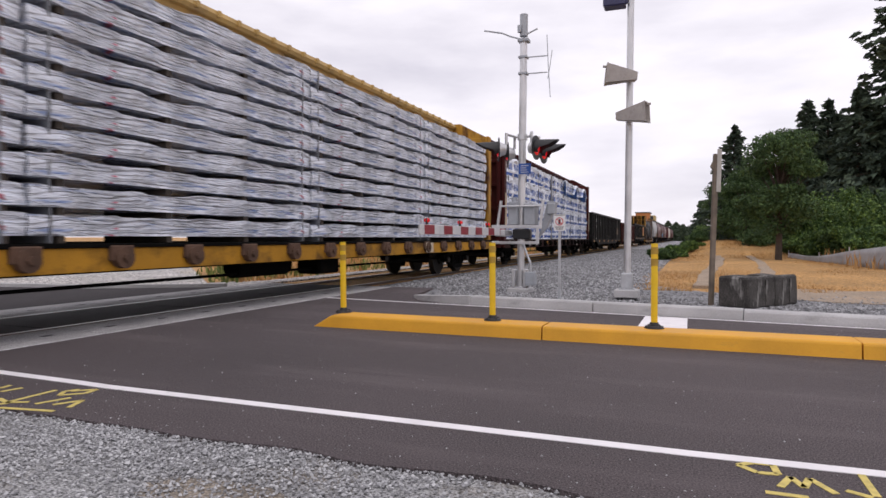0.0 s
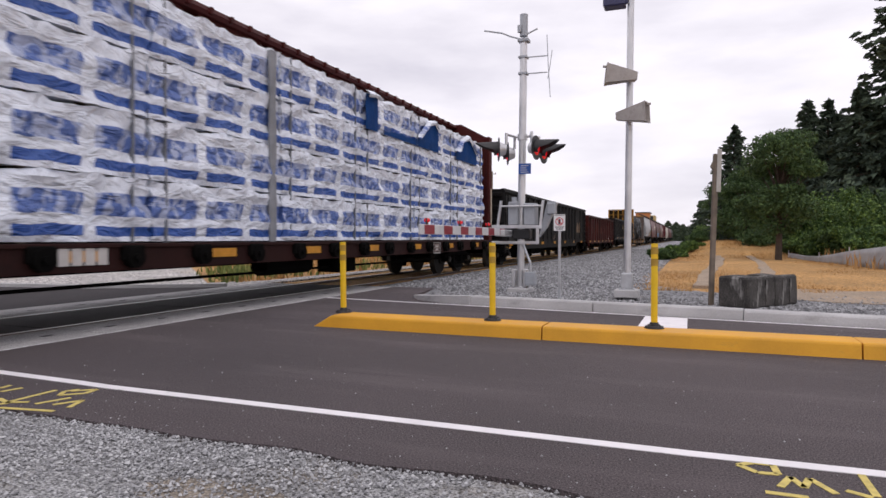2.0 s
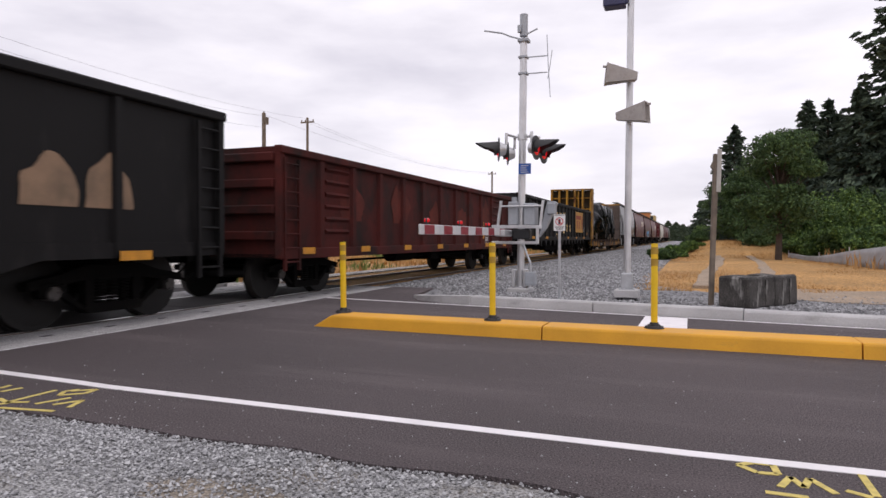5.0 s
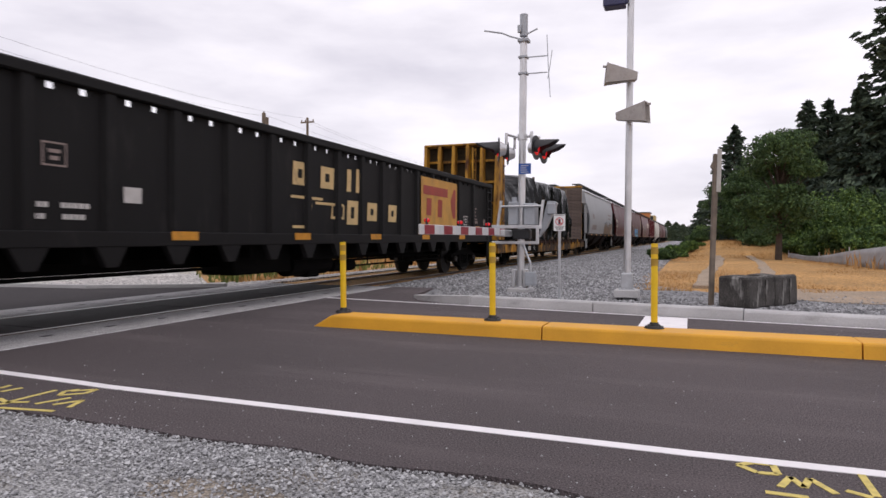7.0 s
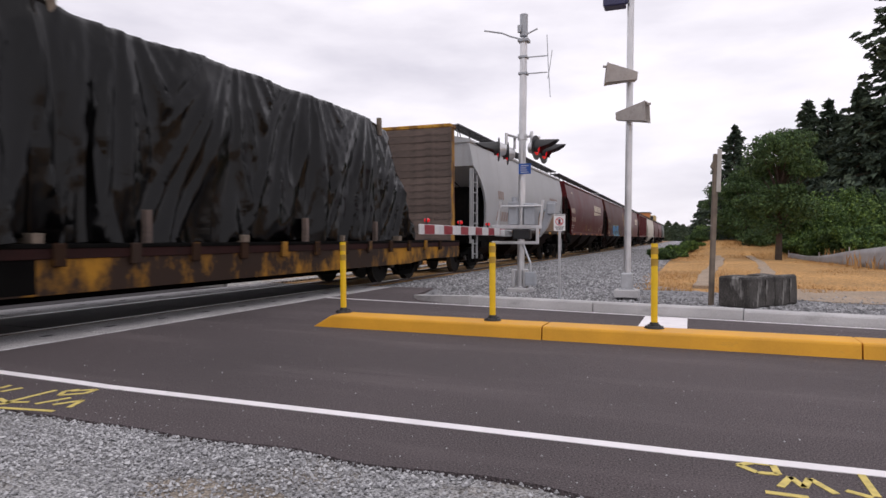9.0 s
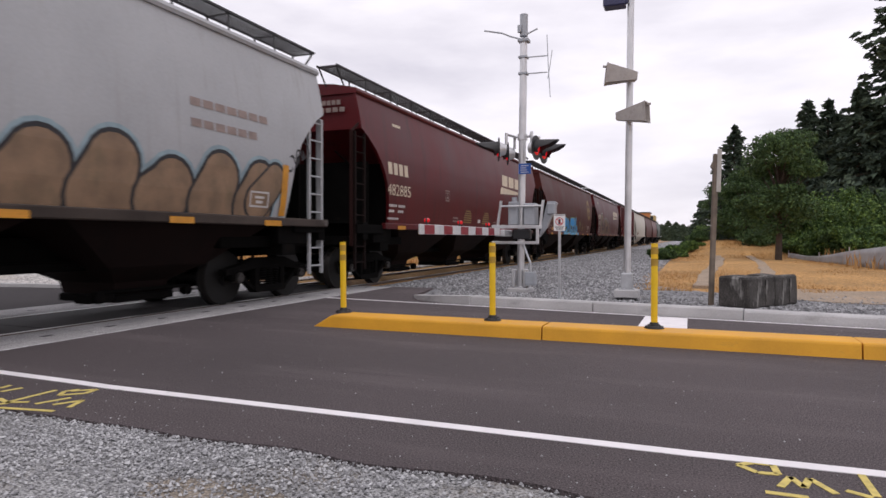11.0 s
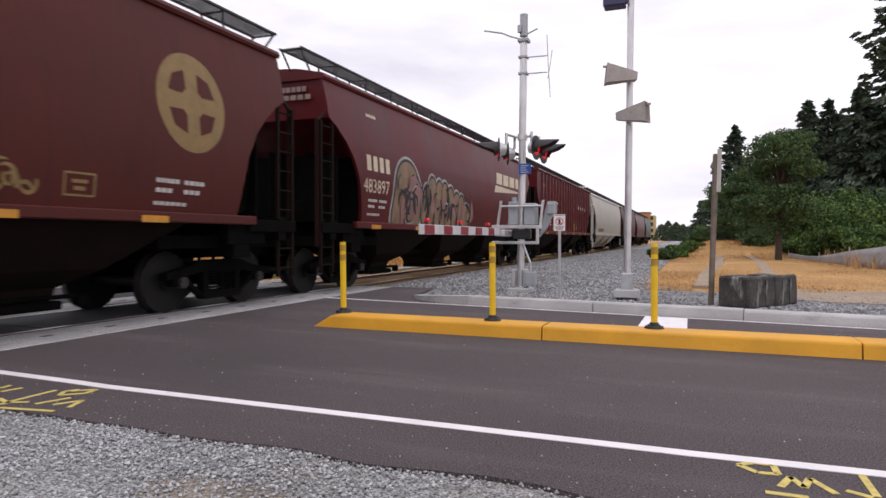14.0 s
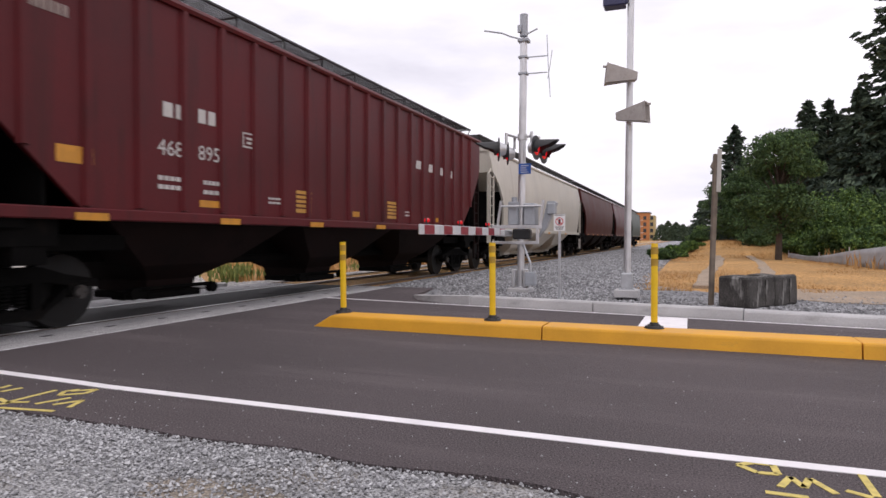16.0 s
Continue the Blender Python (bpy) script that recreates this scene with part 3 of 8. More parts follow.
def build_crossing():
    xc = TRACK_X
    for side in (-1, 1):
        bm = B()
        x = xc + side * 0.7525
        for v in box(bm, x - 0.030, -30, -0.003, x + 0.030, 420, 0.003):
            for f in v.link_faces:
                f.material_index = 1
        box(bm, x - 0.036, -30, -0.045, x + 0.036, 420, 0.0)
        box(bm, x - 0.075, -30, -0.19, x + 0.075, 420, -0.165)
        box(bm, x - 0.012, -30, -0.165, x + 0.012, 420, -0.045)
        tagged(structure("rail", bm, [RAIL_STEEL, RAIL_HEAD], "worn steel rail with a bright running surface"), group="rails of the track")
    for nm, x0, x1, m, lab in (("crossing_panel_near", xc + 0.87, xc + 1.74, CROSSING, "pale concrete crossing panel beside the rail"),
                               ("crossing_panel_middle", xc - 0.66, xc + 0.66, PANEL_DARK, "dark worn crossing panel between the rails"),
                               ("crossing_panel_far", xc - 1.76, xc - 0.85, CROSSING, "pale concrete crossing panel beyond the rails")):
        ob = tagged(new(nm), lab, kind="structure")
        y = -2.1
        bm = B()
        box(bm, x0, 0, -0.22, x1, 2.54, 0.002, 0.012)
        xx = (x0 + x1) / 2
        for k in range(3):
            for v in box(bm, xx - 0.035, 0.36 + 0.85 * k, 0.0, xx + 0.035, 0.50 + 0.85 * k, 0.0035):
                for f in v.link_faces:
                    f.material_index = 1
        me = mesh_of("panel", bm, [m, PANEL_DARK])
        for i in range(6):
            p = part("panel", me, m, ob)
            p.location = (0, y + 2.56 * i, 0)
    # track bed and ties past the crossing
    bm = B()
    prism(bm, [(xc - 2.9, -0.3), (xc + 2.9, -0.3), (xc + 1.75, -0.10), (xc - 1.75, -0.10)], "y", 13.3, 420)
    structure("track_bed", bm, BED_DARK, "oily brown ballast track bed")
    ties = tagged(new("railway_ties"), "dark creosoted wooden ties under the rails", kind="structure")
    bm = B()
    box(bm, -1.3, -0.115, -0.3, 1.3, 0.115, -0.075, 0.012)
    me = mesh_of("tie", bm, TIE)
    for i in range(110):
        p = part("tie", me, TIE, ties)
        p.location = (xc + random.uniform(-0.03, 0.03), 13.7 + 0.55 * i, 0)


def build_kerbs():
    # yellow median: three-metre sections with a tapered nose
    med = tagged(new("median_kerb"), "yellow painted concrete median kerb in sections", kind="structure")
    prof = [(6.97, 0.0), (6.985, 0.125), (6.992, 0.143), (7.010, 0.152), (7.385, 0.152), (7.405, 0.13), (7.46, 0.0)]
    for i, (a, b) in enumerate(((-4.47, -1.535), (-1.52, 1.505), (1.52, 4.545), (4.56, 7.58), (7.60, 10.6))):
        bm = B()
        rings = []
        for x, k in (((a, 0.03), (a + 0.24, 0.96), (a + 0.28, 1.0), (b, 1.0)) if i == 0 else ((a, 0.97), (a + 0.02, 1.0), (b, 1.0))):
            rings.append([(x, y if k > 0.5 else 7.0 + (y - 6.99) * 0.96, z * k) for y, z in prof])
        stack(bm, rings)
        part("kerb_section", bm, YELLOW_KERB, med)
    far = tagged(new("far_kerb"), "pale concrete kerb along the far lane", kind="structure")
    (xa, ya), (xb, yb) = FAR_KERB
    n = 6
    L = math.hypot(xb - xa, yb - ya) / n
    ang = math.degrees(math.atan2(yb - ya, xb - xa))
    for i in range(n):
        bm = B()
        low = 0.15 if i < 2 else 0.13
        prism(bm, [(0.0, -0.1), (0.22 if i < 2 else 0.36, -0.1), (0.22 if i < 2 else 0.36, low), (0.05, low), (0.03, low - 0.02)], "x", 0.008, L - 0.008)
        p = part("kerb_stone", bm, CONCRETE, far)
        p.matrix_basis = pose(xa + (xb - xa) * i / n, ya + (yb - ya) * i / n, 0, 0, 0, ang)
    bm = B()
    pts = [(-3.47, 10.17, 0.15), (-4.0, 10.30, 0.13), (-4.5, 10.58, 0.09), (-4.85, 11.0, 0.05), (-5.0, 11.4, 0.02)]
    rings = []
    for x, y, h in pts:
        rings.append([(x, y, -0.1), (x, y, h), (x + 0.16, y + 0.2, h), (x + 0.16, y + 0.2, -0.1)])
    stack(bm, rings)
    part("kerb_stone", bm, CONCRETE, far, "curved end of the kerb")


def rock_batch(name, pts, sizes, material, label, flat=0.7):
    """Loose stones: rough six-cornered lumps joined in one mesh."""
    n = len(pts)
    base = np.array([(1, 0, 0), (-1, 0, 0), (0, 1, 0), (0, -1, 0), (0, 0, 1), (0, 0, -1)], float)
    rng = np.random.default_rng(5)
    V = base[None] * (0.65 + 0.7 * rng.random((n, 6, 1))) + rng.normal(0, 0.14, (n, 6, 3))
    th = rng.random(n) * 6.283
    c, s = np.cos(th), np.sin(th)
    x = V[:, :, 0] * c[:, None] - V[:, :, 1] * s[:, None]
    y = V[:, :, 0] * s[:, None] + V[:, :, 1] * c[:, None]
    V = np.stack([x, y, V[:, :, 2] * flat + 0.35 * (x + y) * (rng.random((n, 1)) - 0.5)], -1) * sizes[:, None, None] + pts[:, None, :]
    tri = np.array([(0, 2, 4), (2, 1, 4), (1, 3, 4), (3, 0, 4), (2, 0, 5), (1, 2, 5), (3, 1, 5), (0, 3, 5)])
    F = (tri[None] + 6 * np.arange(n)[:, None, None]).reshape(-1, 3)
    me = raw(name, V.reshape(-1, 3).tolist(), F.tolist(), material)
    return tagged(new(name, me), label, "gravel", kind="stuff")


def blade_batch(name, pts, heights, material, label, width=0.02, lean=0.35):
    n = len(pts)
    rng = np.random.default_rng(9)
    th = rng.random(n) * 6.283
    d = np.stack([np.cos(th), np.sin(th), 0 * th], -1)
    side = np.stack([-np.sin(th), np.cos(th), 0 * th], -1) * (width * (0.6 + rng.random(n)))[:, None]
    up = np.array([0, 0, 1.0])[None] * heights[:, None]
    tip = pts + up + d * (heights * lean * rng.random(n))[:, None]
    mid = pts + up * 0.55 + d * (heights * lean * 0.25)[:, None]
    V = np.stack([pts - side, pts + side, mid + side * 0.8, mid - side * 0.8, tip], 1)
    k = 5 * np.arange(n)
    F = [(a, a + 1, a + 2, a + 3) for a in k] + [(a + 3, a + 2, a + 4) for a in k]
    me = raw(name, V.reshape(-1, 3).tolist(), F, material)
    return tagged(new(name, me), label, "grass", kind="stuff")


# trodden earth showing through the shoulder gravel: middle and half sizes
EARTH_PATCHES = ((-1.92, 2.27, 0.46, 0.17),)


def build_loose_ground():
    for k, (cx, cy, rx, ry) in enumerate(EARTH_PATCHES):
        outline = []
        for i in range(30):
            a = i * 6.2832 / 30
            r = 0.92 + 0.30 * noise.noise(Vector((2.2 * math.cos(a), 2.2 * math.sin(a), 5.0 + k)))
            outline.append((cx + rx * r * math.cos(a), cy + ry * r * math.sin(a)))
        slab("earth_patch", outline, -0.05, -0.019, EARTH, "patch of trodden brown earth in the gravel")
    rng = np.random.default_rng(3)
    n = 56000
    x = rng.uniform(-5.6, 2.4, n)
    y = 1.0 + (rng.random(n) ** 0.7) * 1.95
    edge = 2.90 + 0.10 * np.array([noise.noise(Vector((a * 1.7, 0, 0))) for a in x]) + rng.normal(0, 0.035, n)
    keep = y < edge
    bare = np.array([noise.noise(Vector((a * 0.9, b * 1.4, 2.0))) for a, b in zip(x, y)])
    keep &= rng.random(n) > np.clip(bare * 2.2, 0, 0.75)
    for cx, cy, rx, ry in EARTH_PATCHES:
        keep &= rng.random(n) > 0.42 * np.exp(-1.2 * (((x - cx) / rx) ** 2 + ((y - cy) / ry) ** 2) ** 2)
    P = np.stack([x, y, np.full(n, -0.018) + rng.random(n) * 0.012], -1)[keep]
    rock_batch("gravel", P, (0.0048 + 0.0085 * rng.random(n) ** 2.2)[keep], STONES, "loose grey crushed stone on the road shoulder")
    n = 42000
    yb = 10.6 + 60 * rng.random(n) ** 2.4
    xb = rng.uniform(-6.9, -1.0, n)
    ok = (yb > 10.75 - 0.122 * (xb + 3.4)) & ~((yb < 13.3) & (xb < -4.9 + 0.1 * rng.normal(0, 1, n)))
    P = np.stack([xb, yb, np.full(n, -0.03)], -1)[ok]
    rock_batch("ballast", P, (0.018 + 0.028 * rng.random(n))[ok], BALLAST, "loose grey ballast stones beside the track")
    n = 9000
    xb, yb = rng.uniform(-1.2, 5.5, n), rng.uniform(9.6, 14.6, n)
    ok = (yb > 10.15 - 0.122 * (xb + 3.47) + 0.3) & (rng.random(n) < np.exp(-np.clip(yb - 11.5, 0, 9) * 0.5))
    P = np.stack([xb, yb, np.full(n, -0.03)], -1)[ok]
    rock_batch("verge_gravel", P, (0.014 + 0.022 * rng.random(n))[ok], BALLAST, "scattered grey stones behind the kerb")
    n = 9000
    yb = 13.4 + 50 * rng.random(n) ** 1.8
    xb = TRACK_X + rng.choice([-1, 1], n) * rng.uniform(0.0, 2.0, n)
    P = np.stack([xb, yb, -0.10 - 0.16 * np.clip(np.abs(xb - TRACK_X) - 1.75, 0, 1)], -1)
    rock_batch("track_ballast", P, 0.02 + 0.028 * rng.random(n), DARK_STONES, "oily ballast stones along the ties")
    n = 1500
    P = np.stack([rng.uniform(-6.0, 4.0, n), 2.95 + 7.0 * rng.random(n) ** 2.2, np.full(n, 0.002)], -1)
    rock_batch("road_grit", P, 0.002 + 0.005 * rng.random(n) ** 3, STONES, "scattered grit on the asphalt")
    # dry grass
    n = 150000
    yg = 15 + 75 * rng.random(n) ** 1.7
    xg = -1.3 + (yg * 0.42 + 6) * rng.random(n)
    c = 0.35 + 0.048 * (yg - 16) + 0.12 * np.sin(yg * 0.23)
    rut = ((np.abs(xg - c) < 0.2) | (np.abs(xg - c - 1.75) < 0.2)) & (rng.random(n) < 0.9)
    clear = (yg < 16.2 + 0.9 * np.sin(xg * 1.9)) & (xg > 0.8)
    dens = np.array([noise.noise(Vector((a * 0.35, b * 0.16, 4))) for a, b in zip(xg, yg)])
    ok = ~rut & ~clear & (rng.random(n) < 0.7 + dens) & (xg > -1.2 + 0.3 * rng.normal(0, 1, n))
    P = np.stack([xg, yg, np.array([bank_rise(a, b) for a, b in zip(xg, yg)]) - 0.1], -1)[ok]
    blade_batch("dry_grass", P, (0.05 + 0.11 * rng.random(n) * (0.6 + dens))[ok], DRY_GRASS, "dry golden grass", 0.010, 1.1)
    n = 9000
    yg, xg = rng.uniform(22, 60, n), rng.uniform(5, 24, n)
    ok = (xg > 3.5 + 0.08 * yg) & (np.array([noise.noise(Vector((a * 0.5, b * 0.5, 8))) for a, b in zip(xg, yg)]) > 0.02) & (yg > 27)
    P = np.stack([xg, yg, np.full(n, -0.1)], -1)[ok]
    blade_batch("tall_weeds", P, (0.3 + 0.5 * rng.random(n))[ok], DRY_GRASS, "tall dry weeds before the shrubs", 0.022, 0.5)
    n = 26000
    yg = 13 + 70 * rng.random(n) ** 1.6
    xg = -10.7 - rng.random(n) * 24
    ok = yg > 13.3 + 1.02 * (-xg - 11.3) + rng.normal(0, 0.35, n)
    green = np.array([noise.noise(Vector((a * 0.3, b * 0.22, 1.0))) for a, b in zip(xg, yg)]) > 0.18
    P = np.stack([xg, yg, np.full(n, -0.1)], -1)
    hgt = 0.10 + 0.20 * rng.random(n)
    blade_batch("dry_grass_beyond_track", P[ok & ~green], hgt[ok & ~green], DRY_GRASS, "dry golden grass beyond the track", 0.03, 0.5)
    blade_batch("green_weeds", P[ok & green], hgt[ok & green] * 1.2, GREEN_GRASS, "green weeds beyond the track", 0.03, 0.5)


build_ground()
build_bank(DRY_SOIL)
build_road()
build_crossing()
build_kerbs()
build_loose_ground()


# ---- the train ----
MOVING = []      # (thing, y at the clip's start, x, z): all roll along the track together
WHEELS = []      # (wheelset, y in its truck)
WHEEL_R = 0.457


def truck_meshes():
    bm = B()
    for s in (-1, 1):
        # wheel disc with hub and rim, and the flange inside
        x = s * 0.7525
        for r0, r1, xa, xb in ((0.457, 0.457, x - 0.06, x + 0.06),):
            cyl(bm, (xa, 0, 0), (xb, 0, 0), r0, 28)
        cyl(bm, (x - s * 0.06, 0, 0), (x - s * 0.09, 0, 0), 0.482, 28)
        cyl(bm, (x + s * 0.06, 0, 0), (x + s * 0.075, 0, 0), 0.40, 24, 0.30)
        cyl(bm, (x + s * 0.06, 0, 0), (x + s * 0.13, 0, 0), 0.14, 16)
    cyl(bm, (-1.02, 0, 0), (1.02, 0, 0), 0.08, 12)
    wheelset = mesh_of("wheelset", bm, WHEEL, 35)
    bm = B()
    for s in (-1, 1):
        cyl(bm, (s * 1.02, 0, 0), (s * 1.17, 0, 0), 0.085, 14)
        for k in range(3):
            a = k * 2.094
            cyl(bm, (s * 1.17, 0.06 * math.cos(a), 0.06 * math.sin(a)), (s * 1.19, 0.06 * math.cos(a), 0.06 * math.sin(a)), 0.018, 6)
    cap = mesh_of("bearing_cap", bm, TREAD, 35)
    bm = B()
    def bar(pts, w=0.075):
        prism(bm, pts, "x", -w, w)
    bar([(-1.18, 0.50), (-1.18, 0.60), (-0.74, 0.68), (-0.42, 0.78), (0.42, 0.78), (0.74, 0.68), (1.18, 0.60), (1.18, 0.50), (0.72, 0.555), (0.40, 0.60), (-0.40, 0.60), (-0.72, 0.555)])
    bar([(-0.40, 0.17), (0.40, 0.17), (0.46, 0.24), (0.40, 0.29), (-0.40, 0.29), (-0.46, 0.24)], 0.09)
    for s in (-1, 1):
        bar([(s * 0.30, 0.28), (s * 0.42, 0.28), (s * 0.42, 0.62), (s * 0.30, 0.62)])
        bar([(s * 0.40, 0.18), (s * 0.46, 0.28), (s * 0.80, 0.56), (s * 0.92, 0.53)], 0.06)
        box(bm, -0.10, s * 0.895 - 0.14, 0.40, 0.10, s * 0.895 + 0.14, 0.60, 0.03)
    for k in (-0.18, 0.0, 0.18):
        for z in range(7):
            cyl(bm, (0.03, k, 0.29 + 0.042 * z), (0.03, k, 0.315 + 0.042 * z), 0.07, 10)
    box(bm, -0.06, -0.28, 0.57, 0.08, 0.28, 0.66, 0.02)
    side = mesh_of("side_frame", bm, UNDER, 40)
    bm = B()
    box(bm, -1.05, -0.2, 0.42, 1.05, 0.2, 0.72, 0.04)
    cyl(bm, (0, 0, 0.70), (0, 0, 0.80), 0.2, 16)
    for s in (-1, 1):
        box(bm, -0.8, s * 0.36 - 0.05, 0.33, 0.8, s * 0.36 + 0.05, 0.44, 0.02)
        # filler block, added to darken the view through the truck
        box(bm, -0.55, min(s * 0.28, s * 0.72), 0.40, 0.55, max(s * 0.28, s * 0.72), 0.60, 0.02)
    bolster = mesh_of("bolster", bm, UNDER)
    return wheelset, cap, side, bolster


WHEELSET, CAP, SIDE, BOLSTER = truck_meshes()


def coupler_mesh():
    bm = B()
    box(bm, -0.08, -0.1, 0.78, 0.08, 0.72, 0.94, 0.015)
    prism(bm, [(-0.18, 0.66), (-0.18, 0.98), (-0.06, 1.05), (0.02, 0.88), (0.18, 0.90), (0.18, 0.72), (0.06, 0.62)], "z", 0.70, 1.0)
    tube(bm, [(0.28, 0.15, 0.82), (0.32, 0.40, 0.55), (0.30, 0.70, 0.42), (0.22, 0.98, 0.50)], 0.022, 6)
    return mesh_of("coupler", bm, UNDER, 40)


COUPLER = coupler_mesh()


def moving(ob, s, x=TRACK_X, z=0.0):
    ob.matrix_basis = pose(x, s, z)
    MOVING.append((ob, s, x, z))
    return ob


def railcar(name, label, front, rear, truck_in, overhang=0.0):
    """The Empty of a car between two places along the train, with trucks and couplers. Local y runs back along the train."""
    mid, half = (front + rear) / 2, (rear - front) / 2
    car = thing(name, label, "railcar", "cars of the freight train")
    moving(car, mid)
    for s in (-1, 1):
        tr = part("truck", BOLSTER, None, car)
        tr.location = (0, s * (half - truck_in), 0)
        for x in (-1, 1):
            f = part("side_frame", SIDE, None, tr)
            f.location = (x * 1.03, 0, 0)
            if x < 0:
                f.rotation_euler = (0, 0, math.pi)
        for y in (-0.895, 0.895):
            w = part("wheelset", WHEELSET, None, tr)
            w.location = (0, y, WHEEL_R)
            WHEELS.append((w, y))
        c = part("coupler", COUPLER, None, car)
        c.location = (0, s * (half - 0.15), 0)
        if s < 0:
            c.rotation_euler = (0, 0, math.pi)
    return car, half


def joined_wheelset():
    """Wheelset and its bearing caps as one mesh with two materials."""
    bm = B()
    bm.from_mesh(WHEELSET)
    n = len(bm.faces)
    bm.from_mesh(CAP)
    bm.faces.ensure_lookup_table()
    for f in bm.faces[n:]:
        f.material_index = 1
    for f in bm.faces:
        if abs(f.normal.x) < 0.3 and 0.42 < math.hypot(f.calc_center_median().y, f.calc_center_median().z) < 0.475:
            f.material_index = 1
    bm.to_mesh(WHEELSET)
    bm.free()
    WHEELSET.materials.append(TREAD)


joined_wheelset()


def grid_sheet(bm, ys, zs, fx, thick=0.0):
    V = [[bm.verts.new((fx(y, z), y, z)) for y in ys] for z in zs]
    for j in range(len(zs) - 1):
        for i in range(len(ys) - 1):
            bm.faces.new((V[j][i], V[j][i + 1], V[j + 1][i + 1], V[j + 1][i]))


def decal(name, polys, fx, material, parent, label="", off=0.006):
    """Flat paint on a car's side: outlines of (y, z), laid on the side's surface, one part for each shape; an emblem stays one part."""
    sets = [polys] if name in ("emblem", "arrow_outline") else [[q] for q in polys]
    ob = None
    for i, group in enumerate(sets):
        bm = B()
        for poly in group:
            bm.faces.new([bm.verts.new((0, y, z)) for y, z in poly])
        bmesh.ops.triangulate(bm, faces=bm.faces[:])
        zs = [v.co.z for v in bm.verts]
        k = math.floor(min(zs) / 0.2) + 1
        while k * 0.2 < max(zs):
            bmesh.ops.bisect_plane(bm, geom=bm.verts[:] + bm.edges[:] + bm.faces[:], plane_co=(0, 0, k * 0.2), plane_no=(0, 0, 1))
            k += 1
        for v in bm.verts:
            if name.startswith("spray") and name != "spray_band":
                v.co.z = max(v.co.z, 1.478)
            v.co.x = fx(v.co.y, v.co.z) + off + 0.0003 * (i % 8)
        ob = part(name, bm, material, parent, label)
    return ob


def bars(y, z, w, h, n=1, gap=0.35, slant=0.0):
    """A row of n upright blocks standing for marks that are not lettered."""
    out, each = [], w / n
    for i in range(n):
        a, b = y + i * each, y + (i + 1 - gap * 0.5) * each if n > 1 else y + w
        out.append([(a, z), (b, z), (b + slant * h, z + h), (a + slant * h, z + h)])
    return out


def blob(y, z, ry, rz, seed, n=40, rough=0.3):
    return [(y + ry * math.cos(a) * (1 + rough * noise.noise(Vector((math.cos(a) * 1.7, math.sin(a) * 1.7, seed)))),
             z + rz * math.sin(a) * (1 + rough * noise.noise(Vector((math.cos(a) * 1.7 + 9, math.sin(a) * 1.7, seed)))))
            for a in [2 * math.pi * i / n for i in range(n)]]


def arc(y, z, r, a0, a1, w, squash=1.0, n=12):
    """A curved sprayed stroke."""
    A = [a0 + (a1 - a0) * i / n for i in range(n + 1)]
    t = [w * (0.4 + 0.6 * math.sin(math.pi * i / n)) for i in range(n + 1)]
    return [(y + (r + t[i]) * math.cos(a), z + (r + t[i]) * squash * math.sin(a)) for i, a in enumerate(A)] + \
        [(y + (r - t[i]) * math.cos(a), z + (r - t[i]) * squash * math.sin(a)) for i, a in reversed(list(enumerate(A)))]


def capsule(p, q, r1, r2, n=9):
    """Outline of a thick stroke with round ends, from p to q."""
    d = math.atan2(q[1] - p[1], q[0] - p[0])
    out = [(q[0] + r2 * math.cos(d - math.pi / 2 + math.pi * i / n), q[1] + r2 * math.sin(d - math.pi / 2 + math.pi * i / n)) for i in range(n + 1)]
    return out + [(p[0] + r1 * math.cos(d + math.pi / 2 + math.pi * i / n), p[1] + r1 * math.sin(d + math.pi / 2 + math.pi * i / n)) for i in range(n + 1)]


def outlined(y, z, w, h, t=0.025):
    """Four thin bars round a rectangle, and a small block inside."""
    return [[(a, b), (c, b), (c, d), (a, d)] for a, b, c, d in
            ((y, z, y + w, z + t), (y, z + h - t, y + w, z + h), (y, z + t, y + t, z + h - t), (y + w - t, z + t, y + w, z + h - t),
             (y + w * 0.32, z + h * 0.25, y + w * 0.68, z + h * 0.42), (y + w * 0.25, z + h * 0.55, y + w * 0.75, z + h * 0.70))]


def grown(poly, d):
    cy, cz = sum(p[0] for p in poly) / len(poly), sum(p[1] for p in poly) / len(poly)
    out = []
    for y, z in poly:
        r = math.hypot(y - cy, z - cz) or 1
        out.append((cy + (y - cy) * (r + d) / r, cz + (z - cz) * (r + d) / r))
    return out


def digits(text, y, z, h, fx, material, parent, wide=1.0):
    """Readable numbers in the built-in font, on a car's near side."""
    cu = bpy.data.curves.new("figures", "FONT")
    cu.body, cu.size, cu.resolution_u = text, h * 1.38, 2
    tmp = new("figures", cu)
    bpy.context.view_layer.update()
    me = bpy.data.meshes.new_from_object(tmp)
    bpy.data.objects.remove(tmp)
    for v in me.vertices:
        yy, zz = y + v.co.x * wide, z + v.co.y
        v.co = (fx(yy, zz) + 0.008, yy, zz)
    me.materials.append(material)
    return part("figures", me, material, parent)


def lerp(z, table):
    return float(np.interp(z, [a for a, b in table], [b for a, b in table]))


ROUND_SIDE = [(1.45, 1.525), (1.8, 1.575), (2.2, 1.605), (2.6, 1.605), (3.1, 1.57), (3.6, 1.50), (4.0, 1.42), (4.33, 1.34)]


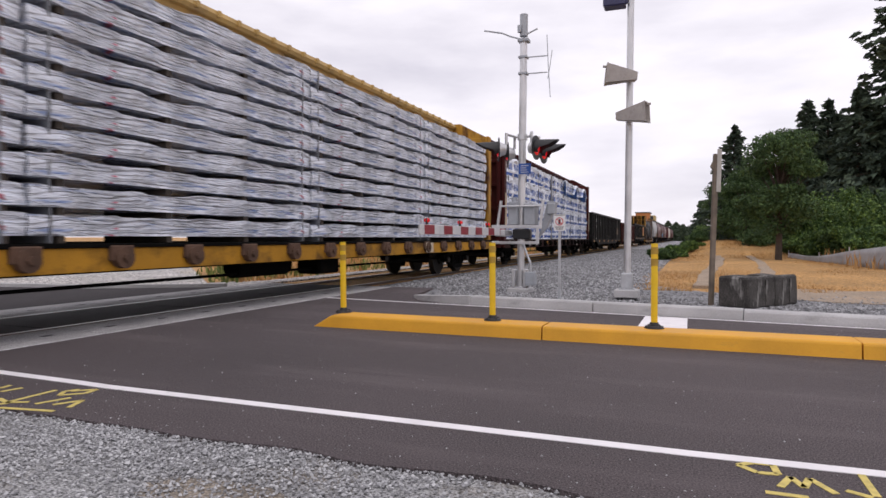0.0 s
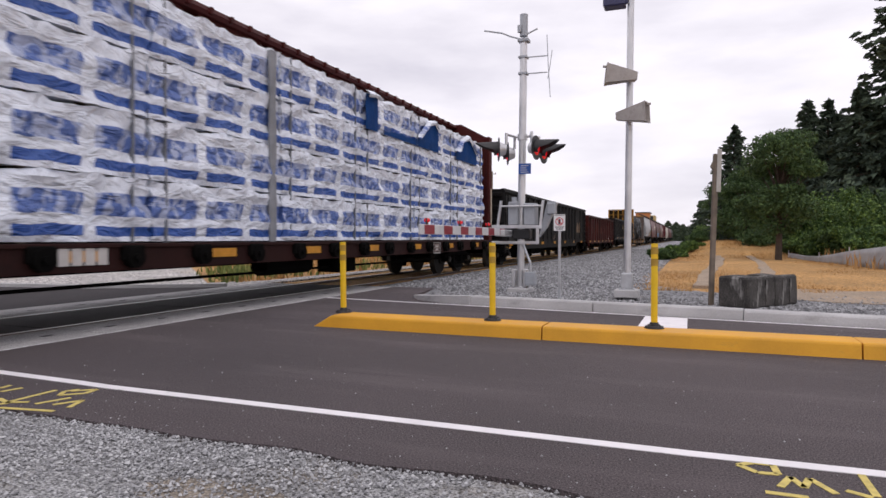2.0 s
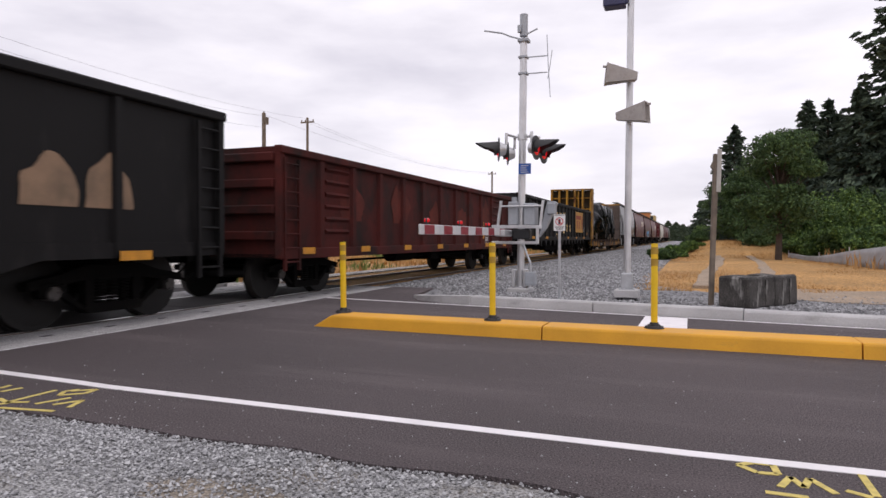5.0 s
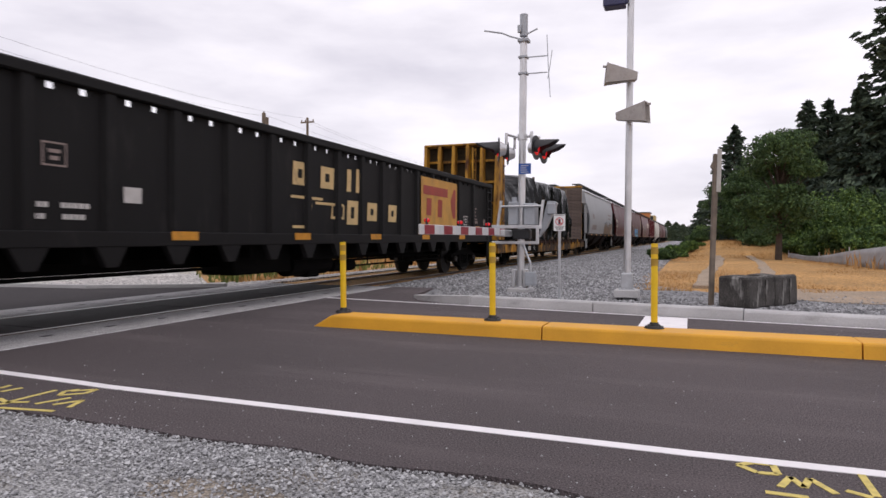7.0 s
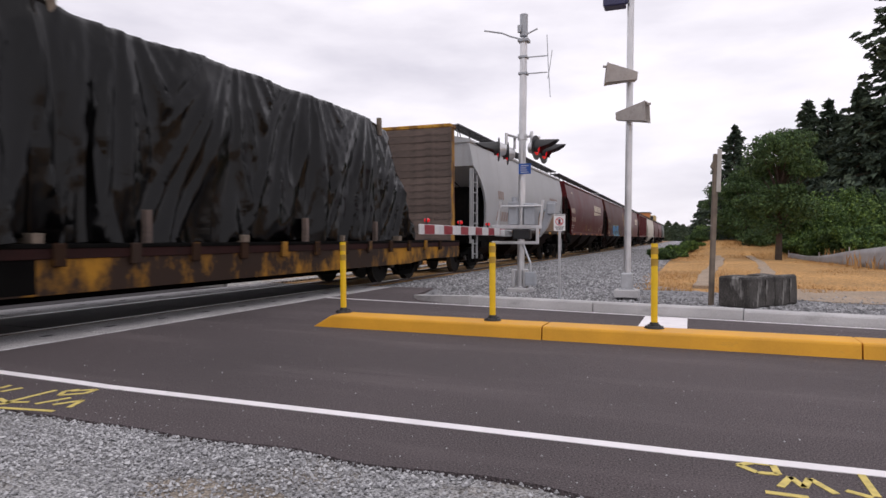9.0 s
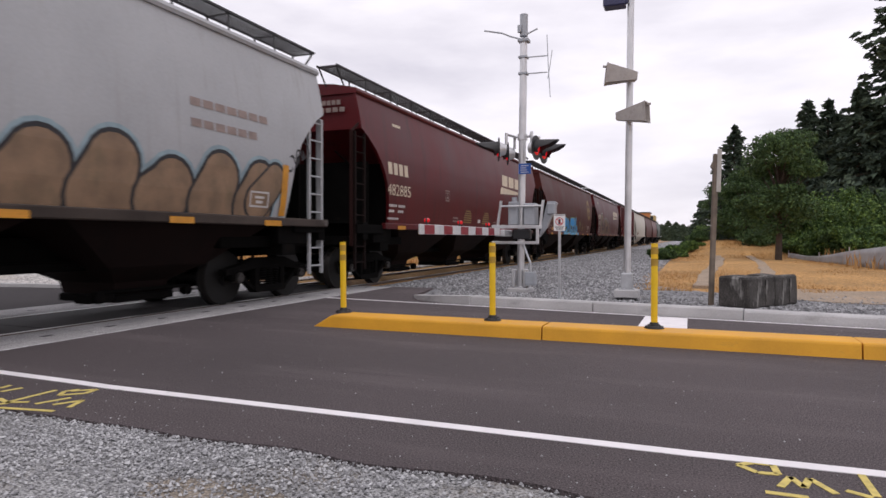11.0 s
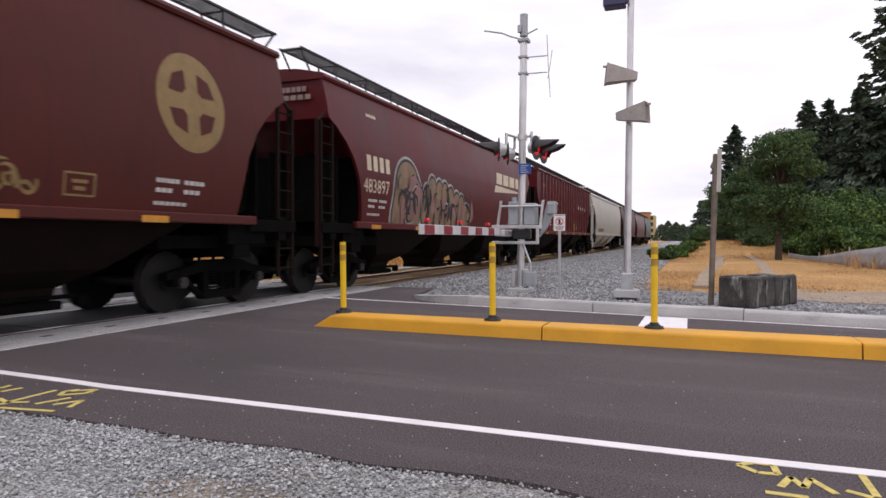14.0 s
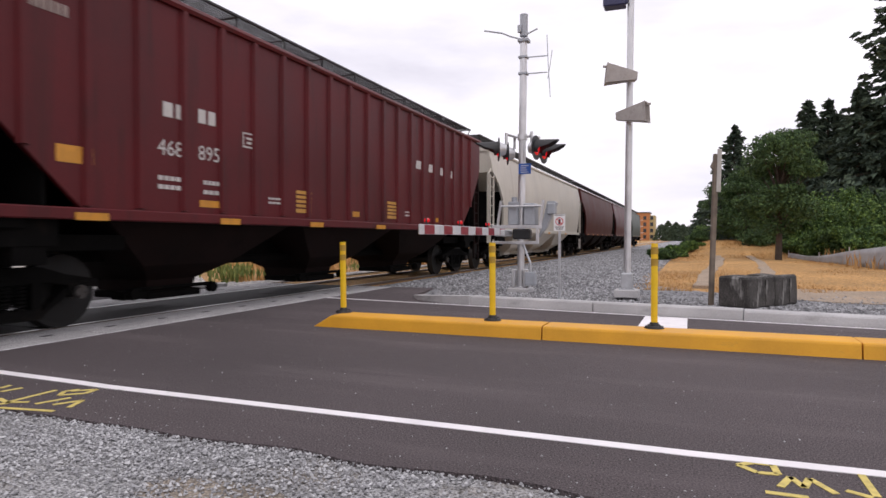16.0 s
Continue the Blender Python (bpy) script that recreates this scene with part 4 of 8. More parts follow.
def ladder(bm, x, y0, y1, z0, z1, n, r=0.017):
    for y in (y0, y1):
        box(bm, x - 0.02, y - 0.03, z0, x + 0.03, y + 0.03, z1)
    for i in range(n):
        z = z0 + 0.15 + (z1 - z0 - 0.25) * i / (n - 1)
        cyl(bm, (x + 0.01, y0, z), (x + 0.01, y1, z), r, 6)


HT = 1.12      # from a hopper's end to the middle of its truck


def covered_hopper(front, rear, paint, label, ribbed=False, boards=True):
    out = 0.0 if paint is CAR_GREY or ribbed else 0.30      # how far the end platform stands out past the body
    car, half = railcar("covered_hopper", label, front, rear, HT)
    tab = [(1.45, 1.53), (4.33, 1.53)] if ribbed else ROUND_SIDE
    wide = lambda z: lerp(z, tab)
    inset_tab = [(1.45, 1.28), (1.9, 1.2), (2.4, 1.08), (2.8, 0.86), (3.1, 0.58), (3.35, 0.26), (3.5, 0.0)] if not ribbed else \
        [(1.45, 1.75), (2.35, 0.75), (3.1, 0.16), (3.4, 0.0)]
    inset = lambda z: lerp(z, inset_tab) if z < 3.5 else 0.0
    bm = B()
    rings = []
    for z in (1.45, 1.62, 1.8, 2.0, 2.2, 2.4, 2.6, 2.8, 2.95, 3.1, 3.22, 3.35, 3.5, 3.7, 3.9, 4.1, 4.25, 4.33):
        w, hs = wide(z), half - inset(z)
        hi = half - max(0.04, lerp(z, [(1.45, 3.3), (3.45, 0.5), (3.5, 0.04)]))
        i = w - 0.07
        rings.append([(w, -hs, z), (w, hs, z), (i, hs, z), (i, min(hi, hs), z), (-i, min(hi, hs), z), (-i, hs, z), (-w, hs, z), (-w, -hs, z), (-i, -hs, z),
                      (-i, -min(hi, hs), z), (i, -min(hi, hs), z), (i, -hs, z)])
    stack(bm, rings)
    part("hopper_body", bm, paint, car, "", 28)
    # rounded eave and roof
    bm = B()
    we = wide(4.33)
    prism(bm, [(-we - 0.05, 4.27), (we + 0.05, 4.27), (we + 0.07, 4.32), (we + 0.04, 4.38), (we * 0.6, 4.50), (0, 4.56), (-we * 0.6, 4.50), (-we - 0.04, 4.38), (-we - 0.07, 4.32)],
          "y", -half - 0.02, half + 0.02)
    part("roof", bm, paint, car, "", 30)
    bm = B()
    box(bm, -0.32, -half + 1.0, 4.52, 0.32, half - 1.0, 4.64, 0.03)
    for k in range(int(half * 2 / 1.4)):
        y = -half + 1.2 + k * 1.4
        box(bm, -0.40, y - 0.03, 4.5, 0.40, y + 0.03, 4.67)
    part("roof_hatch", bm, paint, car)
    if boards:
        for s in (-1, 1):
            bm = B()
            x = s * 0.85
            for k in range(9):
                xx = x - 0.24 + 0.06 * k
                w = 0.016 if k in (0, 8) else 0.0035
                box(bm, xx - w, -half - 0.35, 4.80, xx + w, half + 0.35, 4.835 if k in (0, 8) else 4.822)
            for k in range(int((half * 2 + 0.6) / 0.08)):
                y = -half - 0.33 + k * 0.08
                box(bm, x - 0.24, y, 4.806, x + 0.24, y + 0.010, 4.818)
            for k in range(14):
                y = -half - 0.30 + (2 * half + 0.6) * k / 13
                box(bm, x - 0.25, y - 0.03, 4.79, x + 0.25, y + 0.03, 4.80)
                for xx in (x - 0.22, x + 0.22):
                    yy = min(half - 0.04, max(-half + 0.04, y))
                    tube(bm, [(xx, yy, 4.40), (xx, y, 4.79)], 0.019, 6)
            part("running_board", bm, BLACK_PAINT, car, "dark open grating walkway along the roof")
    # sills
    for s in (-1, 1):
        bm = B()
        ends = 0.02 if paint is CAR_GREY or ribbed else 0.92
        box(bm, s * 1.60 - 0.07, -half + ends, 1.33, s * 1.60 + 0.035, half - ends, 1.47, 0.015)
        part("side_sill", bm, GRIMY_SILL if paint is CAR_GREY else paint, car)
        for e in (-1, 1):
            a, b = sorted((e * (half + out - 0.02), e * (half - 1.02)))
            c, d = sorted((e * (half - 0.55), e * (half - 1.45)))
            bm = B()
            box(bm, s * 1.50 - 0.06, a, 1.22, s * 1.50 + 0.06, b, 1.42, 0.01)
            box(bm, s * 1.46 - 0.05, c, 1.02, s * 1.46 + 0.05, d, 1.33, 0.01)
            part("end_sill", bm, UNDER, car)
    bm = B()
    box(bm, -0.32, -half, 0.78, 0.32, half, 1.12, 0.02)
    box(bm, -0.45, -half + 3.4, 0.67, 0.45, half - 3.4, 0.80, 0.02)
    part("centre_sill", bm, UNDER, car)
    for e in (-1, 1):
        # the third, wide plate is added to block light above the trucks
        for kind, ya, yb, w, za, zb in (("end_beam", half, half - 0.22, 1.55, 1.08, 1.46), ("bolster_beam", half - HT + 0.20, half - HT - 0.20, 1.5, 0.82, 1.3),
                                        ("gap_blocking_plate", half + out - 0.05, half - 2.60, 1.25, 0.96, 1.16)):
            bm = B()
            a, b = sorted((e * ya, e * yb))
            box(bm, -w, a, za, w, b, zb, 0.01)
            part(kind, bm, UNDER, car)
        bm = B()
        cyl(bm, (-0.9, e * (half - 0.9), 1.75), (0.5, e * (half - 0.9), 1.75), 0.2, 10)
        part("air_reservoir", bm, UNDER, car)
    for e in (-1, 1):      # unseen black plates added to darken the end wells, and brake gear
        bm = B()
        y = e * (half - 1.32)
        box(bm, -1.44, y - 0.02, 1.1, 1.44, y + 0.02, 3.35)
        part("shade_plate", bm, UNDER, car)
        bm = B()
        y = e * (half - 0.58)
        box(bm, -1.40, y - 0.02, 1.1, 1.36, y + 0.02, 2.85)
        part("shade_plate", bm, UNDER, car)
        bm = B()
        # added web that keeps the sky from showing through under the slope
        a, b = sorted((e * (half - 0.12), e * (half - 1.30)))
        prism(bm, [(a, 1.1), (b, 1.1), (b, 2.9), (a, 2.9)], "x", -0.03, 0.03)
        part("shade_web", bm, UNDER, car)
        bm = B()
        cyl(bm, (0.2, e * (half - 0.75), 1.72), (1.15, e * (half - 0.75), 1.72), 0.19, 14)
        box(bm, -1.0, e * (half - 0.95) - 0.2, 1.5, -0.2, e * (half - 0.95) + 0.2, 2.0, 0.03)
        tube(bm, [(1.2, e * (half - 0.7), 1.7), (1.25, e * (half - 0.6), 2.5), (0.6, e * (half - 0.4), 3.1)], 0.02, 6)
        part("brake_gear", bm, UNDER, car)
    # hopper chutes
    for k in range(3):
        y = (k - 1) * 4.25
        bm = B()
        stack(bm, [[(u * w, y + v * d, z) for u, v in ((-1, -1), (1, -1), (1, 1), (-1, 1))]
                   for w, d, z in ((0.50, 0.46, 0.30), (0.55, 0.50, 0.48), (0.92, 0.92, 0.72), (1.5, 2.1, 1.46))])
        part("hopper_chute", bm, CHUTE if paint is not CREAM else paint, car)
        bm = B()
        box(bm, -0.5, y - 0.55, 0.20, 0.62, y + 0.55, 0.31, 0.02)
        box(bm, 0.30, y - 0.95, 0.22, 0.60, y - 0.5, 0.34, 0.02)
        cyl(bm, (0.58, y - 0.85, 0.36), (0.58, y + 0.85, 0.36), 0.03, 6)
        for e in (-1, 1):
            cyl(bm, (0.54, y + e * 0.82, 0.30), (0.66, y + e * 0.82, 0.30), 0.085, 10)
        part("outlet_gate", bm, UNDER, car)
    # end posts and ladders
    for e in (-1, 1):
        for s in (-1, 1):
            if s < 0 and paint is CAR_GREY:
                continue
            bm = B()
            x = s * 1.42
            yp = e * (half + out - 0.02)
            box(bm, x - 0.035, yp - 0.035, 0.95, x + 0.035, yp + 0.035, 3.42)
            if out:      # bracket back to the body
                tube(bm, [(x, yp, 3.40), (x, e * (half - 0.03), 3.62)], 0.03, 6)
            part("end_post", bm, SILL_DARK if paint in (BROWN, MAROON) else paint, car)
            bm = B()
            y0, y1 = sorted((e * (half + out - 0.04), e * (half + out - 0.46)))
            ladder(bm, x + 0.06 * s, y0, y1, 0.45, 3.4, 9)
            # red and brown cars: the dark end's shade is put into the ladder colour
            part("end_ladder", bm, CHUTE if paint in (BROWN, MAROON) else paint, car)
        bm = B()
        a, b = sorted((e * (half - 0.03), e * (half + 0.30)))
        box(bm, -1.44, a, 1.44, 1.44, b, 1.50)
        part("end_platform", bm, UNDER, car)
    if ribbed:
        n = 20
        for k in range(n):
            y = -half + 1.02 + (2 * half - 2.04) * k / (n - 1)
            z0 = 1.5 if inset(1.5) < half - abs(y) else float(np.interp(half - abs(y), [a for a in (0.0, 0.16, 0.75, 1.75)], [3.4, 3.1, 2.35, 1.5]))
            for s in (-1, 1):
                bm = B()
                prism(bm, [(s * 1.525, y - 0.07), (s * 1.585, y - 0.04), (s * 1.585, y + 0.04), (s * 1.525, y + 0.07)], "z", z0, 4.27)
                part("side_rib", bm, paint, car)
    fx = lambda y, z: wide(min(max(z, 1.45), 4.33))
    fs = lambda y, z: 1.64
    if paint is MAROON and not ribbed:
        decal("marks", bars(-half + 1.62, 3.80, 0.46, 0.07, 6), fx, MARK_CREAM, car)
        for z, w in ((4.04, 0.62), (3.88, 0.85)):
            for k in range(5):
                bm = B()
                box(bm, 0.72 - w / 2 + w * k / 5, -half - 0.030, z, 0.72 - w / 2 + w * (k + 0.75) / 5, -half - 0.022, z + 0.10)
                part("marks", bm, MARK_DIM, car)
    # amber reflectors on the sill
    for y in (1.55, 3.95, 6.35, 9.0, 11.4, 13.45):
        decal("reflector", bars(-half + y, 1.325, 0.45, 0.09), fs, REFLECTOR, car)
    return car, half, fx


HOLE_POSTS = (0.06, 1.92, 3.25, 4.30, 5.38, 6.46, 7.54, 8.62, 9.70, 10.70, 11.69, 12.68, 13.67, 14.70, 15.75, 16.85, 18.22, 20.09)


def gondola(front, rear, paint, label, top, bottom, style):
    car, half = railcar("gondola_car", label, front, rear, 1.55)
    for s in (-1, 1):
        bm = B()
        x = s * 1.5
        if style == "holes":
            box(bm, x - 0.03, -half, bottom, x + 0.03, half, top - 0.225)
            box(bm, x - 0.03, -half, top - 0.135, x + 0.03, half, top - 0.1)
            y = -half
            for a, b in zip(HOLE_POSTS, HOLE_POSTS[1:]):      # small holes in each bay, between the posts
                many = 3 if b - a < 1.02 else 2
                for k in range(many):
                    c = -half + (a + b) / 2 + (k - (many - 1) / 2) * (0.30 if many == 3 else 0.42)
                    box(bm, x - 0.028, y, top - 0.23, x + 0.028, c - 0.065, top - 0.13)
                    y = c + 0.065
            box(bm, x - 0.028, y, top - 0.23, x + 0.028, half, top - 0.13)
        else:
            box(bm, x - 0.03, -half, bottom, x + 0.03, half, top - 0.1)
        part("side_wall", bm, paint, car)
        bm = B()
        box(bm, s * 1.56 - 0.09, -half - 0.02, top - 0.14, s * 1.56 + 0.07, half + 0.02, top, 0.02)
        part("top_chord", bm, paint, car)
        bm = B()
        if style == "plain":      # deep side sill between the trucks
            prism(bm, [(-half, bottom + 0.16), (-half, bottom - 0.03), (-half + 2.9, bottom - 0.03), (-half + 3.7, bottom - 0.24), (half - 3.7, bottom - 0.24),
                       (half - 2.9, bottom - 0.03), (half, bottom - 0.03), (half, bottom + 0.16)], "x", s * 1.55 - 0.05, s * 1.55 + 0.02)
        else:
            box(bm, s * 1.55 - 0.06, -half, bottom - 0.03, s * 1.55 + 0.06, half, bottom + 0.16, 0.01)
        part("side_sill", bm, paint, car)
    ys = {"plain": [-half + 0.06, -half + 1.9] + list(np.arange(-half + 3.05, half - 2.9, 1.0)) + [half - 1.9, half - 0.06],
          "holes": [-half + p for p in HOLE_POSTS],
          "louvre": [-half + 0.06] + list(np.linspace(-half + 1.35, half - 1.35, 11)) + [half - 0.06]}[style]
    for y in ys:
        for s in (-1, 1):
            bm = B()
            low = bottom - 0.28 if style == "holes" and abs(y) < half - 2 else bottom
            w = 0.11 if style != "plain" else 0.075
            prism(bm, [(s * 1.525, y - w), (s * 1.60, y - w * 0.6), (s * 1.60, y + w * 0.6), (s * 1.525, y + w)], "z", bottom, top - 0.12)
            if low < bottom:
                prism(bm, [(y - w * 2.2, bottom), (y - w * 0.7, low), (y + w * 0.7, low), (y + w * 2.2, bottom)], "x", s * 1.56 - 0.05, s * 1.56 + 0.04)
            part("side_post", bm, paint, car)
    if style == "louvre":
        for a, b in zip(ys, ys[1:]):
            if not half - 3.0 < abs((a + b) / 2) < half - 1.3:
                continue
            for k in range(6):
                z = bottom + 0.42 + k * 0.24
                bm = B()
                prism(bm, [(1.53, z), (1.585, z + 0.05), (1.53, z + 0.10)], "y", a + 0.18, b - 0.18)
                part("side_rib", bm, paint, car)
    for e in (-1, 1):
        bm = B()
        y = e * (half - 0.03)
        box(bm, -1.5, y - 0.03, bottom, 1.5, y + 0.03, top - 0.02)
        for k in range(4):
            z = bottom + 0.3 + k * (top - bottom - 0.4) / 3.4
            a, b = sorted((y, y + e * 0.12))
            box(bm, -1.5, a, z, 1.5, b, z + 0.16, 0.02)
        part("end_wall", bm, paint, car)
        bm = B()
        ladder(bm, 1.60, *sorted((e * (half - 0.12), e * (half - 0.55))), 0.55, top - 0.2, 8)
        part("end_ladder", bm, paint, car)
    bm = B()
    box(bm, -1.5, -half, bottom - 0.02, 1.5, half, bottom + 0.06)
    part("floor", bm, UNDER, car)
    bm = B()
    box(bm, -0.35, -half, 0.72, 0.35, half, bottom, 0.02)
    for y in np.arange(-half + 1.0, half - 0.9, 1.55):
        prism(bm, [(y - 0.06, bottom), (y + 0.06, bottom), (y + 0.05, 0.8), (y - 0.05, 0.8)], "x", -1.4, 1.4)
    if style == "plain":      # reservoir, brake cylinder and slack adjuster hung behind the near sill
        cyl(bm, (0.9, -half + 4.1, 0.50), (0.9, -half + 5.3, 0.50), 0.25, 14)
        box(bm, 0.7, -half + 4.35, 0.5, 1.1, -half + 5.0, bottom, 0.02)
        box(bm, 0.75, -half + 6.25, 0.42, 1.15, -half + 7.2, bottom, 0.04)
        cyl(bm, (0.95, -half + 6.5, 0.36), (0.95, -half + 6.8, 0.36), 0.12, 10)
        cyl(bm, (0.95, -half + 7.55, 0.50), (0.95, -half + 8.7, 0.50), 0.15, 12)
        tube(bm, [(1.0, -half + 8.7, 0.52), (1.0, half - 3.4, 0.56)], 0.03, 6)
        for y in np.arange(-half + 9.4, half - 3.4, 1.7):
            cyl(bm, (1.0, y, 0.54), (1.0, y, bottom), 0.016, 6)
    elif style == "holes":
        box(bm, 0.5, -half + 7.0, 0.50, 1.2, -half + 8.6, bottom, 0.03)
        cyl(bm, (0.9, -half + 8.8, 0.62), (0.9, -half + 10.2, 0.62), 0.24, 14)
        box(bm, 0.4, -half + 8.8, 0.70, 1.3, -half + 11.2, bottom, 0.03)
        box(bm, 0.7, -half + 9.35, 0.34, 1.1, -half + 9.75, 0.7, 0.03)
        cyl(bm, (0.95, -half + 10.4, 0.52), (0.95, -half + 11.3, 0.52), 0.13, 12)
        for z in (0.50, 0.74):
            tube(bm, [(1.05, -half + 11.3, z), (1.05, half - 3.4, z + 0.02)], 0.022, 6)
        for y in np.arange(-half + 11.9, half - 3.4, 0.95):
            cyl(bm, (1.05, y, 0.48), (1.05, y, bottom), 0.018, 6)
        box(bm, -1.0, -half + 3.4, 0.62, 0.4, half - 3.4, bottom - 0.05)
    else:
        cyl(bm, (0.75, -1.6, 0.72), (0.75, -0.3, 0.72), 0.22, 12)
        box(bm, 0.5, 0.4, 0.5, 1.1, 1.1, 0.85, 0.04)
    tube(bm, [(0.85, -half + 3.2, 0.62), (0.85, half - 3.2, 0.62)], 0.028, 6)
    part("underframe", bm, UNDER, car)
    fx = lambda y, z: 1.535
    fs = lambda y, z: 1.615
    for y in np.arange(-half + (2.35 if style == "holes" else 0.65), half - 0.9, 2.88 if style != "louvre" else (2 * half - 1.95) / 6):
        decal("reflector", bars(y, bottom - 0.06 if style == "plain" else bottom + 0.05, 0.50 if style != "louvre" else 0.4, 0.12), fs, REFLECTOR, car)
    return car, half, fx


def flat_underframe(car, half, paint, deck, low, end=0.30):
    for s in (-1, 1):
        bm = B()
        prism(bm, [(-half, deck), (-half, deck - end), (-half + 2.6, deck - end), (-half + 3.6, low), (half - 3.6, low), (half - 2.6, deck - end), (half, deck - end), (half, deck)],
              "x", s * 1.55 - 0.04, s * 1.55 + 0.04)
        part("side_sill", bm, paint, car)
        for z in (deck - 0.05, ):
            bm = B()
            box(bm, s * 1.55 - 0.06, -half, z, s * 1.55 + 0.075, half, z + 0.055, 0.01)
            part("deck_edge", bm, UNDER if paint in (SILL_YELLOW, BEAM_YELLOW) else paint, car)
    bm = B()
    box(bm, -1.55, -half, deck - 0.12, 1.55, half, deck, 0.0)
    part("deck", bm, UNDER, car)
    bm = B()
    box(bm, -0.33, -half, 0.62, 0.33, half, deck - 0.1, 0.02)
    if low < 0.6:      # deep centre sill between the trucks
        prism(bm, [(-half + 3.4, 0.65), (-half + 4.4, 0.30), (half - 4.4, 0.30), (half - 3.4, 0.65)], "x", -0.55, 0.45)
    cyl(bm, (0.8, -1.3, 0.62), (0.8, 0.2, 0.62), 0.2, 12)
    box(bm, 0.55, 1.0, 0.38, 1.1, 1.8, 0.72, 0.04)
    tube(bm, [(0.9, -half + 3.3, 0.5), (0.9, half - 3.3, 0.5)], 0.025, 6)
    for y in np.arange(-half + 3.4, half - 3.2, 2.3):
        box(bm, -1.5, y - 0.05, 0.75, 1.5, y + 0.05, deck - 0.1)
    part("underframe", bm, UNDER, car)


def centerbeam(front, rear, paint, beam_paint, label):
    car, half = railcar("centerbeam_flatcar", label, front, rear, 2.1)
    deck = 1.05
    flat_underframe(car, half, SILL_DARK if paint is DARK_RED else BEAM_YELLOW, deck, 0.72)
    for y in np.arange(-half + 0.9, half - 0.6, 1.22):        # winches along the sill
        bm = B()
        cyl(bm, (1.55, y, 0.88), (1.70, y, 0.88), 0.135, 12)
        cyl(bm, (1.70, y, 0.88), (1.74, y, 0.88), 0.05, 8)
        box(bm, 1.56, y - 0.17, 0.84, 1.66, y + 0.17, 1.03, 0.015)
        part("winch", bm, UNDER if paint is not CAR_YELLOW else RUST, car)
    for e in (-1, 1):
        bm = B()
        a, b = sorted((e * half, e * (half - 0.16)))
        box(bm, -1.52, a, deck - 0.25, 1.52, b, 4.62, 0.015)
        prism(bm, [(-1.5, 4.621), (1.5, 4.621), (0.5, 5.16), (-0.5, 5.16)], "y", *sorted((e * (half - 0.02), e * (half - 0.14))))
        part("bulkhead", bm, paint, car)
        a, b = sorted((e * half, e * (half + 0.17)))
        for x in (-1.36, -0.75, 0.0, 0.75, 1.36):
            bm = B()
            box(bm, x - 0.07, a, deck - 0.3, x + 0.07, b, 4.6, 0.01)
            part("bulkhead_post", bm, paint, car)
        a, b = sorted((e * (half + 0.002), e * (half + 0.12)))
        for z in (1.3, 2.2, 3.1, 4.0, 4.5):
            for xa, xb in ((-1.28, -0.83), (-0.67, -0.08), (0.08, 0.67), (0.83, 1.28)):
                bm = B()
                box(bm, xa, a, z, xb, b, z + 0.1, 0.01)
                part("bulkhead_rail", bm, paint, car)
        bm = B()
        box(bm, 1.46, e * half - 0.22 if e > 0 else -half - 0.1, deck - 0.28, 1.58, half + 0.1 if e > 0 else -half + 0.22, 4.66, 0.02)
        part("corner_post", bm, paint, car)
    bm = B()
    prism(bm, [(-0.30, 4.98), (0.30, 4.98), (0.36, 5.04), (0.30, 5.14), (0.12, 5.19), (-0.12, 5.19), (-0.30, 5.14), (-0.36, 5.04)], "y", -half + 0.05, half - 0.05)
    box(bm, -0.28, -half + 0.05, 4.60, 0.28, half - 0.05, 4.84, 0.02)
    y = -half + 0.05
    while y < half - 0.4:
        box(bm, -0.2, y, 4.83, 0.2, min(half - 0.05, y + 1.75), 4.99)
        y += 2.12
    for y in np.arange(-half + 0.7, half - 0.6, 0.53):
        box(bm, 0.28, y - 0.04, 5.0, 0.40, y + 0.04, 5.12, 0.01)
    part("top_beam", bm, beam_paint, car, "weathered ridge beam along the top", 30)
    for y in np.arange(-half + 1.2, half - 1.0, 2.44):
        bm = B()
        box(bm, -0.12, y - 0.09, deck, 0.12, y + 0.09, 4.62)
        part("centre_post", bm, beam_paint, car)
    fs = lambda y, z: 1.60
    if paint is DARK_RED:
        for k in range(8):
            decal("reflector", bars(half - 2.02 - 2.42 * k, 0.84, 0.53, 0.13), fs, REFLECTOR, car)
    return car, half


